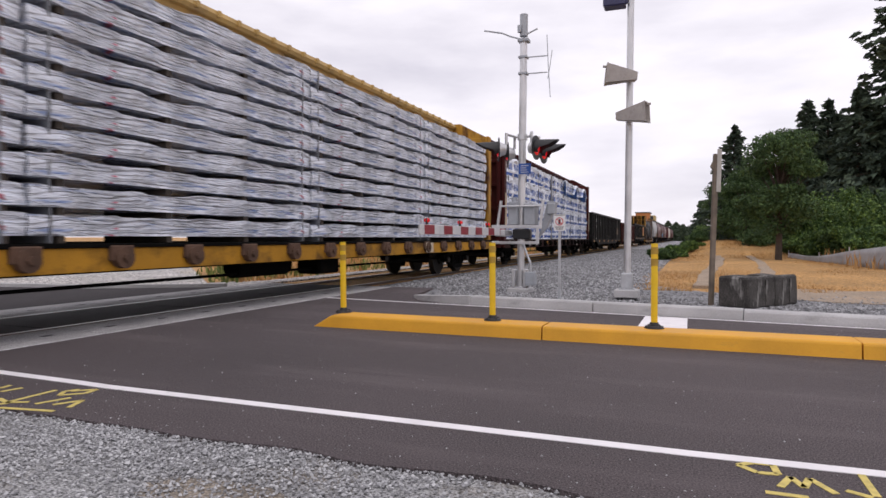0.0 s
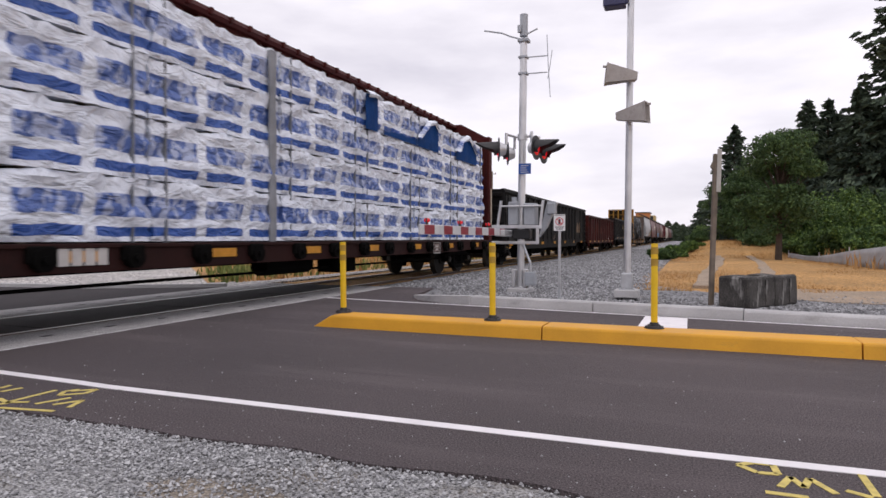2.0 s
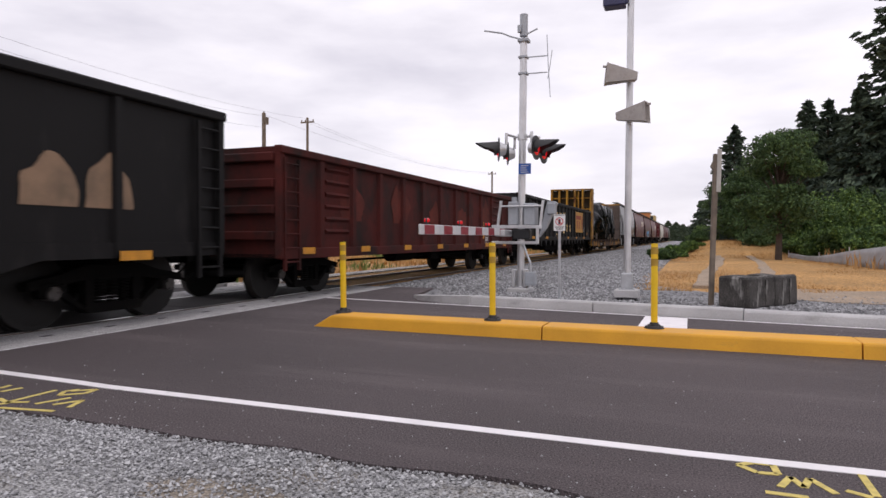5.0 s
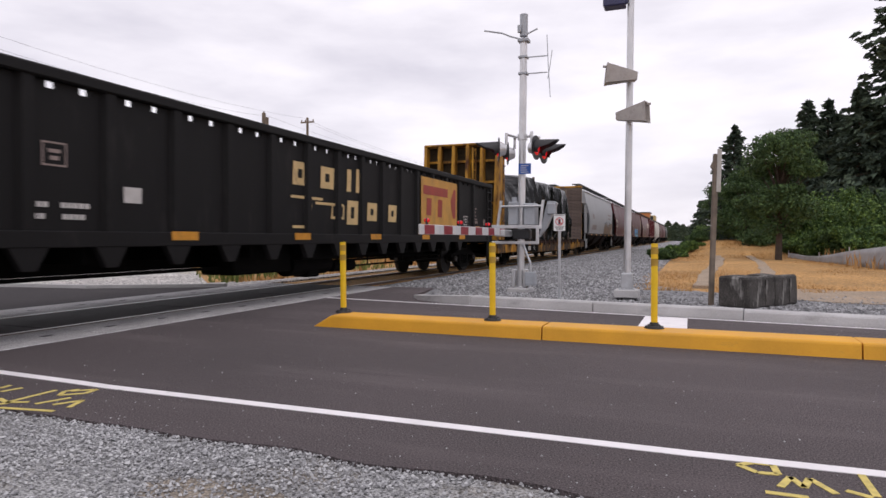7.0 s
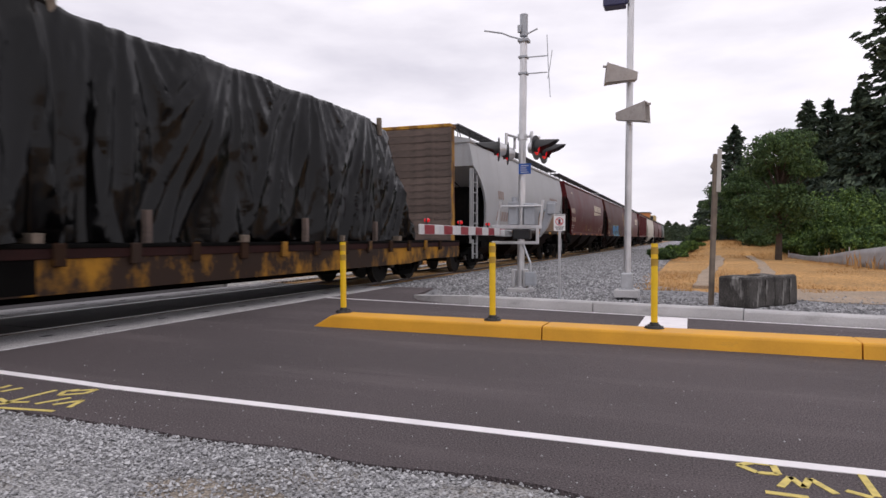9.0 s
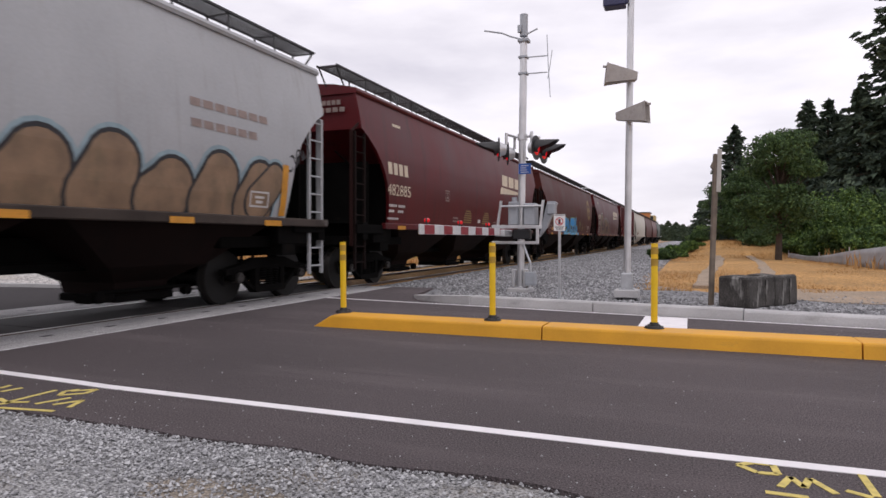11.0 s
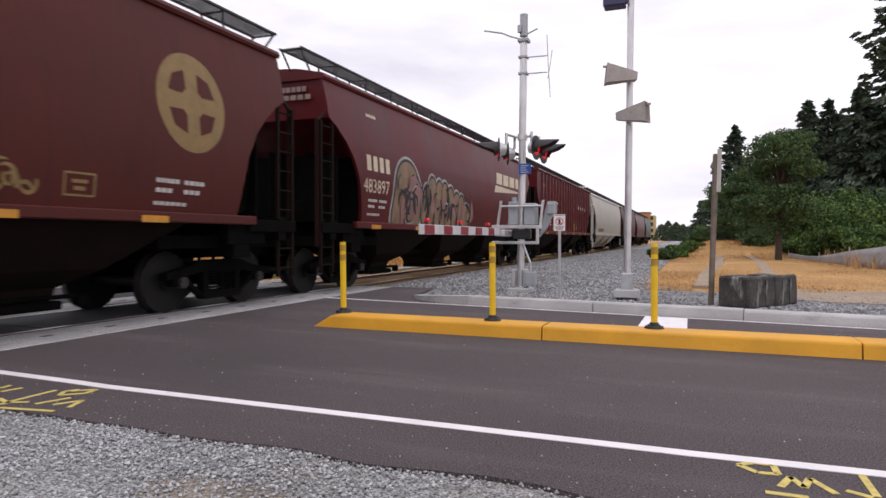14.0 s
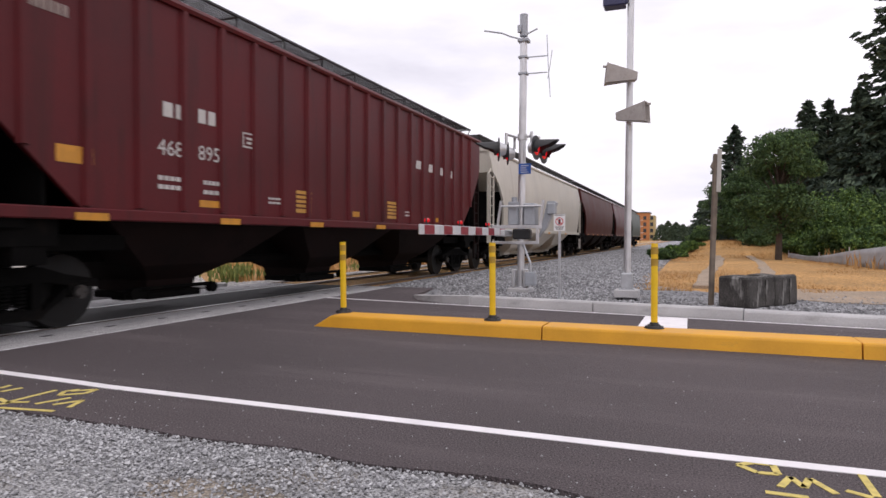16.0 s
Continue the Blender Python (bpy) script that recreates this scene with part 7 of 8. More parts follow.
def flasher(parent, fx, fy, fz, s, turn):
    """A flashing light on a backing disc that faces along s times x."""
    x = y = z = 0.0
    bm = B()
    cyl(bm, (x, y, z), (x + s * 0.02, y, z), 0.25, 28)
    lamp = part("flasher", bm, BLACK_PAINT, parent, "black backing disc of a flashing light")
    lamp.matrix_basis = pose(fx, fy, fz, 0, 0, turn)
    bm = B()
    cyl(bm, (x - s * 0.14, y, z), (x, y, z), 0.10, 18, 0.165)
    cyl(bm, (x - s * 0.15, y, z), (x - s * 0.14, y, z), 0.08, 14)
    part("lamp_housing", bm, ALU, lamp, "silver lamp housing", 40)
    bm = B()
    cyl(bm, (x + s * 0.02, y, z), (x + s * 0.045, y, z), 0.155, 24, 0.12)
    part("lens", bm, RED_LIT, lamp, "lit red lens", 30)
    bm = B()
    n = 14
    V = []
    for r in (0.17, 0.158):
        for k in range(n + 1):
            a = math.radians(-35 + 250 * k / n)
            near, far = s * 0.02, s * (0.10 + 0.40 * max(0.0, math.sin(a)) ** 0.6)
            V.append((bm.verts.new((x + near, y + r * math.cos(a), z + r * math.sin(a))), bm.verts.new((x + far, y + r * 0.95 * math.cos(a), z + r * 0.95 * math.sin(a) - 0.02))))
    for k in range(n):
        bm.faces.new((V[k][0], V[k + 1][0], V[k + 1][1], V[k][1]))
        o = n + 1
        bm.faces.new((V[o + k][0], V[o + k][1], V[o + k + 1][1], V[o + k + 1][0]))
        bm.faces.new((V[k][1], V[k + 1][1], V[o + k + 1][1], V[o + k][1]))
    part("hood", bm, BLACK_PAINT, lamp, "black visor hood", 40)


def build_signal():
    x, y = -3.38, 13.31
    m = thing("crossing_signal", "aluminium crossing signal mast with red flashing lights and a lowered gate", "crossing signal", at=pose(0, 0, 0))
    bm = B()
    cyl(bm, (x, y, 0.05), (x + 0.05, y, 5.35), 0.078, 18)
    part("mast", bm, ALU, m, "", 40)
    bm = B()
    cyl(bm, (x + 0.05, y, 5.40), (x + 0.052, y, 5.86), 0.085, 16)
    box(bm, x - 0.06, y - 0.12, 5.46, x + 0.02, y - 0.06, 5.62, 0.01)
    part("mast_top_unit", bm, GREY_BOX, m, "dark grey cylinder on the mast top", 40)
    bm = B()
    box(bm, x - 0.06, y - 0.11, 5.27, x + 0.17, y + 0.11, 5.34, 0.01)
    tube(bm, [(x + 0.02, y, 5.32), (x - 0.05, y - 0.02, 5.36), (x - 0.20, y - 0.06, 5.40), (x - 0.40, y - 0.10, 5.49), (x - 0.78, y - 0.14, 5.57)], 0.016, 6)
    tube(bm, [(x + 0.06, y, 5.32), (x + 0.05, y, 5.42), (x + 0.33, y + 0.06, 5.55)], 0.016, 6)
    part("whisker_arm", bm, GREY_BOX, m)
    bm = B()
    for z in (4.955, 4.61):
        cyl(bm, (x + 0.03, y - 0.1, z), (x + 0.03, y + 0.1, z), 0.03, 6)
        tube(bm, [(x + 0.05, y, z), (x + 0.55, y + 0.05, z + 0.005)], 0.012, 6)
        box(bm, x - 0.05, y - 0.09, z - 0.02, x + 0.14, y + 0.09, z + 0.02)
    tube(bm, [(x + 0.535, y + 0.05, 5.40), (x + 0.565, y + 0.05, 4.75), (x + 0.61, y + 0.05, 4.09)], 0.009, 6)
    tube(bm, [(x + 0.645, y + 0.06, 5.07), (x + 0.60, y + 0.06, 4.75), (x + 0.555, y + 0.06, 4.48)], 0.009, 6)
    part("antenna", bm, GREY_BOX, m)
    # light arms
    z = 3.27
    bm = B()
    cyl(bm, (x + 0.03, y, z - 0.06), (x + 0.03, y, z + 0.06), 0.105, 14)
    for s in (-1, 1):
        tube(bm, [(x + 0.03, y, z), (x + 0.03 + s * 0.16, y + 0.02, z + 0.02), (x + 0.03 + s * 0.27, y - 0.30, z + 0.03)], 0.028, 8)
        tube(bm, [(x + 0.03 + s * 0.16, y + 0.02, z + 0.02), (x + 0.03 + s * 0.27, y + 0.38, z + 0.03)], 0.028, 8)
        for yy in (-0.30, 0.38):
            cyl(bm, (x + 0.03 + s * 0.27, y + yy, z + 0.06), (x + 0.03 + s * 0.27, y + yy, z - 0.18), 0.032, 8)
    part("light_arm", bm, ALU, m, "", 40)
    for s in (-1, 1):
        for yy in (-0.32, 0.40):
            flasher(m, x + 0.03 + s * (0.42 if s < 0 else 0.36), y + yy, 2.99, s, 20 if s < 0 else -8)
    bm = B()
    box(bm, x - 0.02, y - 0.11, 2.48, x + 0.24, y - 0.095, 2.70, 0.0)
    sg = part("blue_notice", bm, BLUE_SIGN, m, "small blue notice plate with white lines")
    for k, w in enumerate((0.17, 0.12, 0.14, 0.17)):
        bm = B()
        box(bm, x + 0.02, y - 0.114, 2.645 - 0.045 * k, x + 0.02 + w, y - 0.111, 2.66 - 0.045 * k)
        part("text_bar", bm, ARM_WHITE, sg)
    # gate mechanism
    bm = B()
    box(bm, x - 0.24, y - 0.16, 1.40, x - 0.03, y + 0.2, 1.90, 0.02)
    cyl(bm, (x - 0.14, y, 1.9), (x - 0.14, y, 2.0), 0.06, 12)
    part("gate_mechanism", bm, GREY_BOX, m, "grey gate mechanism box")
    bm = B()
    box(bm, x + 0.10, y - 0.16, 1.40, x + 0.34, y + 0.2, 1.86, 0.02)
    part("gate_mechanism", bm, GREY_BOX, m)
    bm = B()
    for x0 in (x - 0.46, x + 0.46):
        prism(bm, [(x0 - 0.025, 1.32), (x0 + 0.025, 1.32), (x0 + (0.11 if x0 < x else 0.09), 1.92), (x0 + (0.06 if x0 < x else 0.04), 1.92)], "y", y - 0.22, y - 0.17)
    box(bm, x - 0.58, y - 0.235, 1.33, x + 0.50, y - 0.18, 1.40, 0.008)
    box(bm, x - 0.58, y - 0.235, 1.00, x + 0.44, y - 0.18, 1.06, 0.008)
    box(bm, x + 0.38, y - 0.235, 1.04, x + 0.44, y - 0.18, 1.35, 0.008)
    cyl(bm, (x - 0.40, y - 0.2, 1.80), (x + 0.5, y - 0.2, 1.80), 0.02, 8)
    part("gate_frame", bm, ALU, m, "bright aluminium frame round the mechanism")
    bm = B()
    prism(bm, [(x + 0.40, 1.15), (x + 0.56, 1.35), (x + 0.78, 1.86), (x + 0.72, 1.90), (x + 0.58, 1.90)], "y", y - 0.05, y + 0.12)
    box(bm, x + 0.58, y - 0.12, 1.62, x + 0.75, y + 0.12, 1.86, 0.02)
    part("counterweight", bm, GREY_BOX, m, "grey counterweight behind the mast")
    bm = B()
    box(bm, x - 0.16, y - 0.10, 1.10, x + 0.22, y + 0.12, 1.32, 0.03)
    part("crank_housing", bm, BLACK_PAINT, m)
    # arm across the lane
    ax, z0, tip, root = -3.68, 1.18, 8.55, 13.05
    bm = B()
    box(bm, ax - 0.02, tip, z0, ax + 0.02, root, z0 + 0.15, 0.006)
    arm = part("gate_arm", bm, ARM_WHITE, m, "lowered gate arm with red and white stripes")
    k, y0 = 0, tip + 0.14
    while y0 < root - 0.1:
        bm = B()
        box(bm, ax - 0.0235, y0, z0 + 0.006, ax + 0.0235, min(root, y0 + 0.39), z0 + 0.144)
        part("red_stripe", bm, ARM_RED, arm)
        y0 += 0.80
    bm = B()
    box(bm, ax - 0.1, root - 0.35, z0 - 0.02, ax + 0.12, root + 0.25, z0 + 0.12, 0.02)
    part("arm_bracket", bm, ALU, arm)
    for yy in (tip + 0.28, tip + 1.75, tip + 3.35):
        bm = B()
        cyl(bm, (ax, yy, z0 + 0.15), (ax, yy, z0 + 0.18), 0.022, 10)
        box(bm, ax - 0.012, yy - 0.035, z0 + 0.175, ax + 0.012, yy + 0.035, z0 + 0.25, 0.008)
        lamp = part("arm_lamp", bm, BLACK_PAINT, arm, "small red gate lamp")
        bm = B()
        for s in (-1, 1):
            cyl(bm, (ax + s * 0.012, yy, z0 + 0.213), (ax + s * 0.04, yy, z0 + 0.213), 0.032, 14, 0.024)
        part("lens", bm, RED_LIT, lamp, "", 40)
    # foot
    bm = B()
    box(bm, x - 0.24, y - 0.25, -0.2, x + 0.24, y + 0.25, 0.07, 0.02)
    part("foundation", bm, CONCRETE, m, "concrete foundation")
    bm = B()
    for a in (-0.12, 0.12):
        box(bm, x + a - 0.03, y - 0.15, 0.07, x + a + 0.03, y + 0.13, 0.46, 0.008)
    box(bm, x - 0.15, y - 0.15, 0.06, x + 0.15, y + 0.13, 0.10)
    part("mast_base", bm, ALU, m)
    bm = B()
    box(bm, x + 0.14, y - 0.22, 0.14, x + 0.37, y - 0.06, 0.42, 0.015)
    jb = part("junction_box", bm, GREY_BOX, m, "grey junction box")
    bm = B()
    tube(bm, [(x + 0.25, y - 0.14, 0.42), (x + 0.24, y - 0.14, 0.62), (x + 0.16, y - 0.12, 0.80), (x + 0.08, y - 0.1, 1.0)], 0.025, 8)
    part("conduit", bm, GALV, jb)


def horn(parent, x, y, z, s, tilt):
    h = part("speaker_horn", rect_horn(s), HORN, parent, "pale grey rectangular horn loudspeaker")
    h.matrix_basis = pose(x, y, z, 0, tilt, -12 * s) @ Matrix.Diagonal((0.80, 0.74, 0.74, 1))
    bm = B()
    cyl(bm, (s * 0.38, 0, 0.19), (s * 0.47, 0, 0.19), 0.03, 8)
    part("horn_lug", bm, HORN, h)
    return h


def rect_horn(s):
    bm = B()
    stack(bm, [[(s * -0.32, a, b) for a, b in ((-0.09, -0.09), (0.09, -0.09), (0.09, 0.09), (-0.09, 0.09))],
               [(s * -0.28, a, b) for a, b in ((-0.10, -0.10), (0.10, -0.10), (0.10, 0.10), (-0.10, 0.10))],
               [(s * 0.33, a, b) for a, b in ((-0.20, -0.23), (0.20, -0.23), (0.20, 0.23), (-0.20, 0.23))],
               [(s * 0.39, a, b) for a, b in ((-0.22, -0.25), (0.22, -0.25), (0.22, 0.25), (-0.22, 0.25))],
               [(s * 0.39, a, b) for a, b in ((-0.19, -0.22), (0.19, -0.22), (0.19, 0.22), (-0.19, 0.22))],
               [(s * 0.18, a, b) for a, b in ((-0.13, -0.14), (0.13, -0.14), (0.13, 0.14), (-0.13, 0.14))]])
    return bm


def build_horn_pole():
    x, y = -1.108, 12.45
    m = thing("horn_pole", "tall galvanised steel pole carrying two warning horns", "pole", at=pose(0, 0, 0))
    bm = B()
    cyl(bm, (x, y, 0.18), (x + 0.042, y, 6.6), 0.064, 18, 0.060)
    part("pole", bm, ALU, m, "", 40)
    bm = B()
    for z, d in ((4.12, 0.027), (3.42, 0.022)):
        cyl(bm, (x + d, y, z - 0.07), (x + d, y, z + 0.07), 0.092, 14)
        box(bm, x + d - 0.05, y - 0.2, z - 0.04, x + d + 0.05, y, z + 0.04)
    part("pole_clamp", bm, GALV, m)
    horn(m, x - 0.08, y - 0.22, 4.13, -1, 6)
    horn(m, x + 0.06, y - 0.22, 3.40, 1, -3)
    bm = B()
    box(bm, x - 0.46, y - 0.14, 5.47, x - 0.06, y + 0.16, 5.62, 0.02)
    box(bm, x - 0.10, y - 0.04, 5.52, x + 0.08, y + 0.04, 5.58)
    part("light_head", bm, DARK_BLUE, m, "dark blue lamp head on the pole")
    bm = B()
    for a in range(4):
        an = 0.785 + a * 1.571
        prism(bm, [(0.07, 0.17), (0.15, 0.17), (0.14, 0.24), (0.09, 0.48), (0.07, 0.50)], "y", -0.012, 0.012)
        for v in bm.verts[-10:]:
            px, py = v.co.x, v.co.y
            v.co.x, v.co.y = x + px * math.cos(an) - py * math.sin(an), y + px * math.sin(an) + py * math.cos(an)
    box(bm, x - 0.14, y - 0.14, 0.16, x + 0.14, y + 0.14, 0.19)
    box(bm, x - 0.10, y - 0.13, 0.19, x + 0.11, y - 0.06, 0.47, 0.01)
    part("pole_base", bm, GALV, m)
    bm = B()
    box(bm, x - 0.22, y - 0.22, 0.02, x + 0.22, y + 0.22, 0.165, 0.012)
    part("foundation", bm, CONCRETE, m, "concrete foundation block")
    for dx in (-0.12, 0.12):
        bm = B()
        cyl(bm, (x + dx, y - 0.14, -0.06), (x + dx, y - 0.14, 0.03), 0.06, 10)
        part("foundation_foot", bm, BLACK_PAINT, m)


def build_sign():
    x, y = -2.29, 11.96
    m = thing("warning_sign", "small white prohibition sign with a red ring on a steel post", "sign", at=pose(x, y, 0))
    bm = B()
    box(bm, -0.025, -0.014, -0.2, 0.025, 0.014, 1.56, 0.004)
    for k in range(20):
        cyl(bm, (0, -0.016, 0.12 + 0.06 * k), (0, -0.013, 0.12 + 0.06 * k), 0.005, 6)
    part("post", bm, GALV, m)
    bm = B()
    box(bm, -0.108, -0.024, 1.265, 0.108, -0.018, 1.575, 0.0)
    face = part("sign_plate", bm, SIGN_WHITE, m)
    bm = B()
    n = 28
    R, r = 0.075, 0.060
    V = [[bm.verts.new((rr * math.cos(6.2832 * k / n), d, 1.44 + rr * math.sin(6.2832 * k / n))) for k in range(n)] for rr, d in ((R, -0.025), (R, -0.028), (r, -0.028), (r, -0.025))]
    for a, b in zip(V, V[1:]):
        for k in range(n):
            bm.faces.new((a[k], a[(k + 1) % n], b[(k + 1) % n], b[k]))
    prism(bm, [(-0.055, 1.490), (-0.045, 1.500), (0.055, 1.390), (0.045, 1.380)], "y", -0.028, -0.025)
    part("red_ring", bm, SIGN_RED, face)
    bm = B()
    prism(bm, [(-0.018, 1.39), (0.018, 1.39), (0.024, 1.46), (0.012, 1.49), (-0.014, 1.48), (-0.022, 1.44)], "y", -0.0265, -0.025)
    part("black_symbol", bm, BLACK_PAINT, face)
    for z, w in ((1.552, 0.19), (1.335, 0.17), (1.312, 0.15), (1.289, 0.12)):
        bm = B()
        box(bm, -w / 2, -0.0265, z, w / 2, -0.025, z + 0.010)
        part("text_bar", bm, BLACK_PAINT, face)
    return m


def build_block():
    ang = 55.0
    for i, (d, ln) in enumerate(((0.0, 0.78), (0.79, 0.77))):
        bm = B()
        box(bm, 0, 0, 0, ln, 0.55, 0.52, 0.03)
        bmesh.ops.subdivide_edges(bm, edges=bm.edges[:], cuts=3, use_grid_fill=True)
        for v in bm.verts:
            v.co += Vector((noise.noise(v.co * 3 + Vector((i * 9, 0, 0))), noise.noise(v.co * 3 + Vector((4, i * 9, 0))), noise.noise(v.co * 3 + Vector((0, 3, 7))))) * 0.03
        for a in (0.32, 0.66):
            box(bm, ln * a - 0.012, -0.010, 0.06, ln * a + 0.012, 0.02, 0.46)
        ca, sa = math.cos(radians(ang)), math.sin(radians(ang))
        ob = tagged(part("concrete_block", bm, MOSSY, None, "", 40), "dark weathered concrete block lying on the gravel", "concrete block", "concrete blocks")
        ob.matrix_basis = pose(0.89 + d * ca, 11.48 + d * sa, -0.03, 0, 0, ang + (1.5 if i else 0))


def build_wood_post():
    m = thing("wooden_post", "weathered grey wooden post with a bleached board near its top", "post", at=pose(0.34, 12.03, -0.05, 0.4, 1.2, 20))
    bm = B()
    box(bm, -0.040, -0.040, -0.1, 0.040, 0.040, 2.64, 0.010)
    bmesh.ops.subdivide_edges(bm, edges=[e for e in bm.edges if e.calc_length() > 1], cuts=12)
    for v in bm.verts:
        v.co.x += 0.012 * noise.noise(Vector((0, 0, v.co.z * 1.3)))
    part("timber", bm, OLD_WOOD, m)
    bm = B()
    box(bm, 0.005, -0.060, 1.98, 0.080, -0.042, 2.72, 0.004)
    part("board", bm, PALE_WOOD, m, "bleached board nailed to the post")
    bm = B()
    prism(bm, [(-0.085, 2.42), (-0.040, 2.36), (-0.040, 2.52)], "y", -0.03, 0.03)
    part("splinter", bm, OLD_WOOD, m)


def build_spray():
    strokes = [
    [(-4.79, 3.23), (-4.81, 3.32)],
    [(-4.68, 3.16), (-4.65, 3.30)],
    [(-4.34, 2.97), (-4.35, 3.34)],
    [(-4.34, 2.97), (-4.21, 3.03)],
    [(-4.25, 2.86), (-3.84, 2.93)],
    [(-4.49, 3.02), (-4.31, 2.96), (-4.34, 2.92)],
    [(-4.12, 3.01), (-4.05, 3.22)],
    [(-4.22, 3.36), (-4.09, 3.47), (-4.07, 3.35), (-4.19, 3.24), (-4.26, 3.34), (-4.21, 3.42)],
    [(-3.99, 3.04), (-3.91, 3.20), (-3.83, 3.03)],
    [(0.23, 3.48), (0.30, 3.54), (0.39, 3.54), (0.40, 3.41), (0.31, 3.40), (0.23, 3.48)],
    [(0.39, 3.24), (0.45, 3.39), (0.49, 3.27), (0.53, 3.40), (0.61, 3.24)],
    [(0.77, 3.56), (0.77, 3.27)],
    [(0.32, 3.15), (0.49, 3.15)],
    [(0.66, 3.30), (0.75, 3.25)],
    ]
    for st in strokes:
        bm = B()
        for (xa, ya), (xb, yb) in zip(st, st[1:]):
            d = Vector((xb - xa, yb - ya, 0))
            n = Vector((-d.y, d.x, 0)).normalized() * 0.017
            prism(bm, [(xa - n.x, ya - n.y), (xb - n.x, yb - n.y), (xb + n.x, yb + n.y), (xa + n.x, ya + n.y)], "z", 0.001, 0.004)
        tagged(part("paint_mark", bm, SPRAY), "yellow spray-painted survey stroke on the asphalt", "paint mark", "survey marks on the asphalt", "structure")


# ---- trees, shrubs and the distance ----
CONIFERS = [(3.45, 60.0, 10.9, 3.2), (8.3, 56.0, 11.8, 3.5), (10.05, 58.0, 12.2, 3.4), (11.6, 62.0, 11.8, 3.4), (10.85, 52.0, 12.0, 3.5), (13.5, 52.0, 21.0, 4.9), (12.7, 66.0, 10.6, 3.6), (6.0, 66.0, 9.5, 3.0), (13.4, 58.0, 11.2, 3.6), (8.9, 68.0, 10.8, 3.4), (14.6, 50.0, 12.4, 4.0), (2.7, 90.0, 8.8, 2.4), (1.45, 105.0, 7.0, 2.4), (1.9, 140.0, 6.9, 3.0), (1.4, 180.0, 6.2, 4.0), (3.2, 80.0, 7.9, 2.6)]
BROADLEAVES = [(4.35, 38.0, 7.45, 2.2), (4.0, 56.0, 7.0, 2.6), (3.3, 70.0, 6.9, 2.6)]
SHRUBS = [(6.9, 44.0, 3.8, 1.9), (8.5, 46.0, 4.4, 2.0), (9.7, 47.0, 4.7, 2.0), (9.6, 42.0, 3.6, 2.2), (7.2, 41.0, 2.0, 1.5), (7.9, 40.0, 1.6, 1.4), (6.3, 43.0, 1.7, 1.5), (8.9, 37.0, 1.9, 1.8), (4.6, 52.0, 3.1, 2.0), (3.5, 60.0, 2.9, 1.8), (8.5, 39.0, 1.8, 1.6), (6.1, 46.0, 2.3, 1.6), (2.5, 85.0, 3.0, 2.0), (1.4, 100.0, 2.5, 2.0), (-1.4, 36.0, 0.7, 0.8), (-1.0, 42.0, 0.8, 0.9), (0.0, 50.0, 0.9, 1.0), (0.8, 58.0, 1.0, 1.1), (3.4, 66.0, 5.2, 2.2), (6.1, 60.0, 5.5, 2.4), (11.5, 46.0, 4.2, 2.4), (13.5, 48.0, 4.5, 2.6)]
FAR_TREES = [(-12.2, 300.0, 7.2, 9.0), (-9.9, 320.0, 9.1, 10.0), (-6.2, 310.0, 8.3, 10.0), (-3.2, 300.0, 7.1, 9.0), (-7.4, 280.0, 5.8, 8.0), (-0.8, 260.0, 5.4, 7.0), (0.7, 220.0, 5.5, 6.0), (-23.7, 420.0, 8.2, 12.0), (-29.5, 430.0, 7.7, 12.0)]


def leaf_mesh(name, centres, sizes, material, rng, along=None):
    """Small leaf sprays: each a bent pair of four-sided faces, turned at random."""
    n = len(centres)
    u = rng.normal(0, 1, (n, 3)) if along is None else along + rng.normal(0, 0.38, (n, 3))
    u /= np.linalg.norm(u, axis=1)[:, None]
    w = rng.normal(0, 1, (n, 3))
    v = np.cross(u, w)
    v /= np.linalg.norm(v, axis=1)[:, None]
    nrm = np.cross(u, v)
    s = sizes[:, None]
    c = centres
    V = np.stack([c - u * s, c - v * s * 0.45 + nrm * s * 0.15, c + u * s - nrm * s * 0.1, c + v * s * 0.45 + nrm * s * 0.15], 1)
    F = (np.array([(0, 1, 2, 3)])[None] + 4 * np.arange(n)[:, None, None]).reshape(-1, 4)
    return raw(name, V.reshape(-1, 3).tolist(), F.tolist(), material)


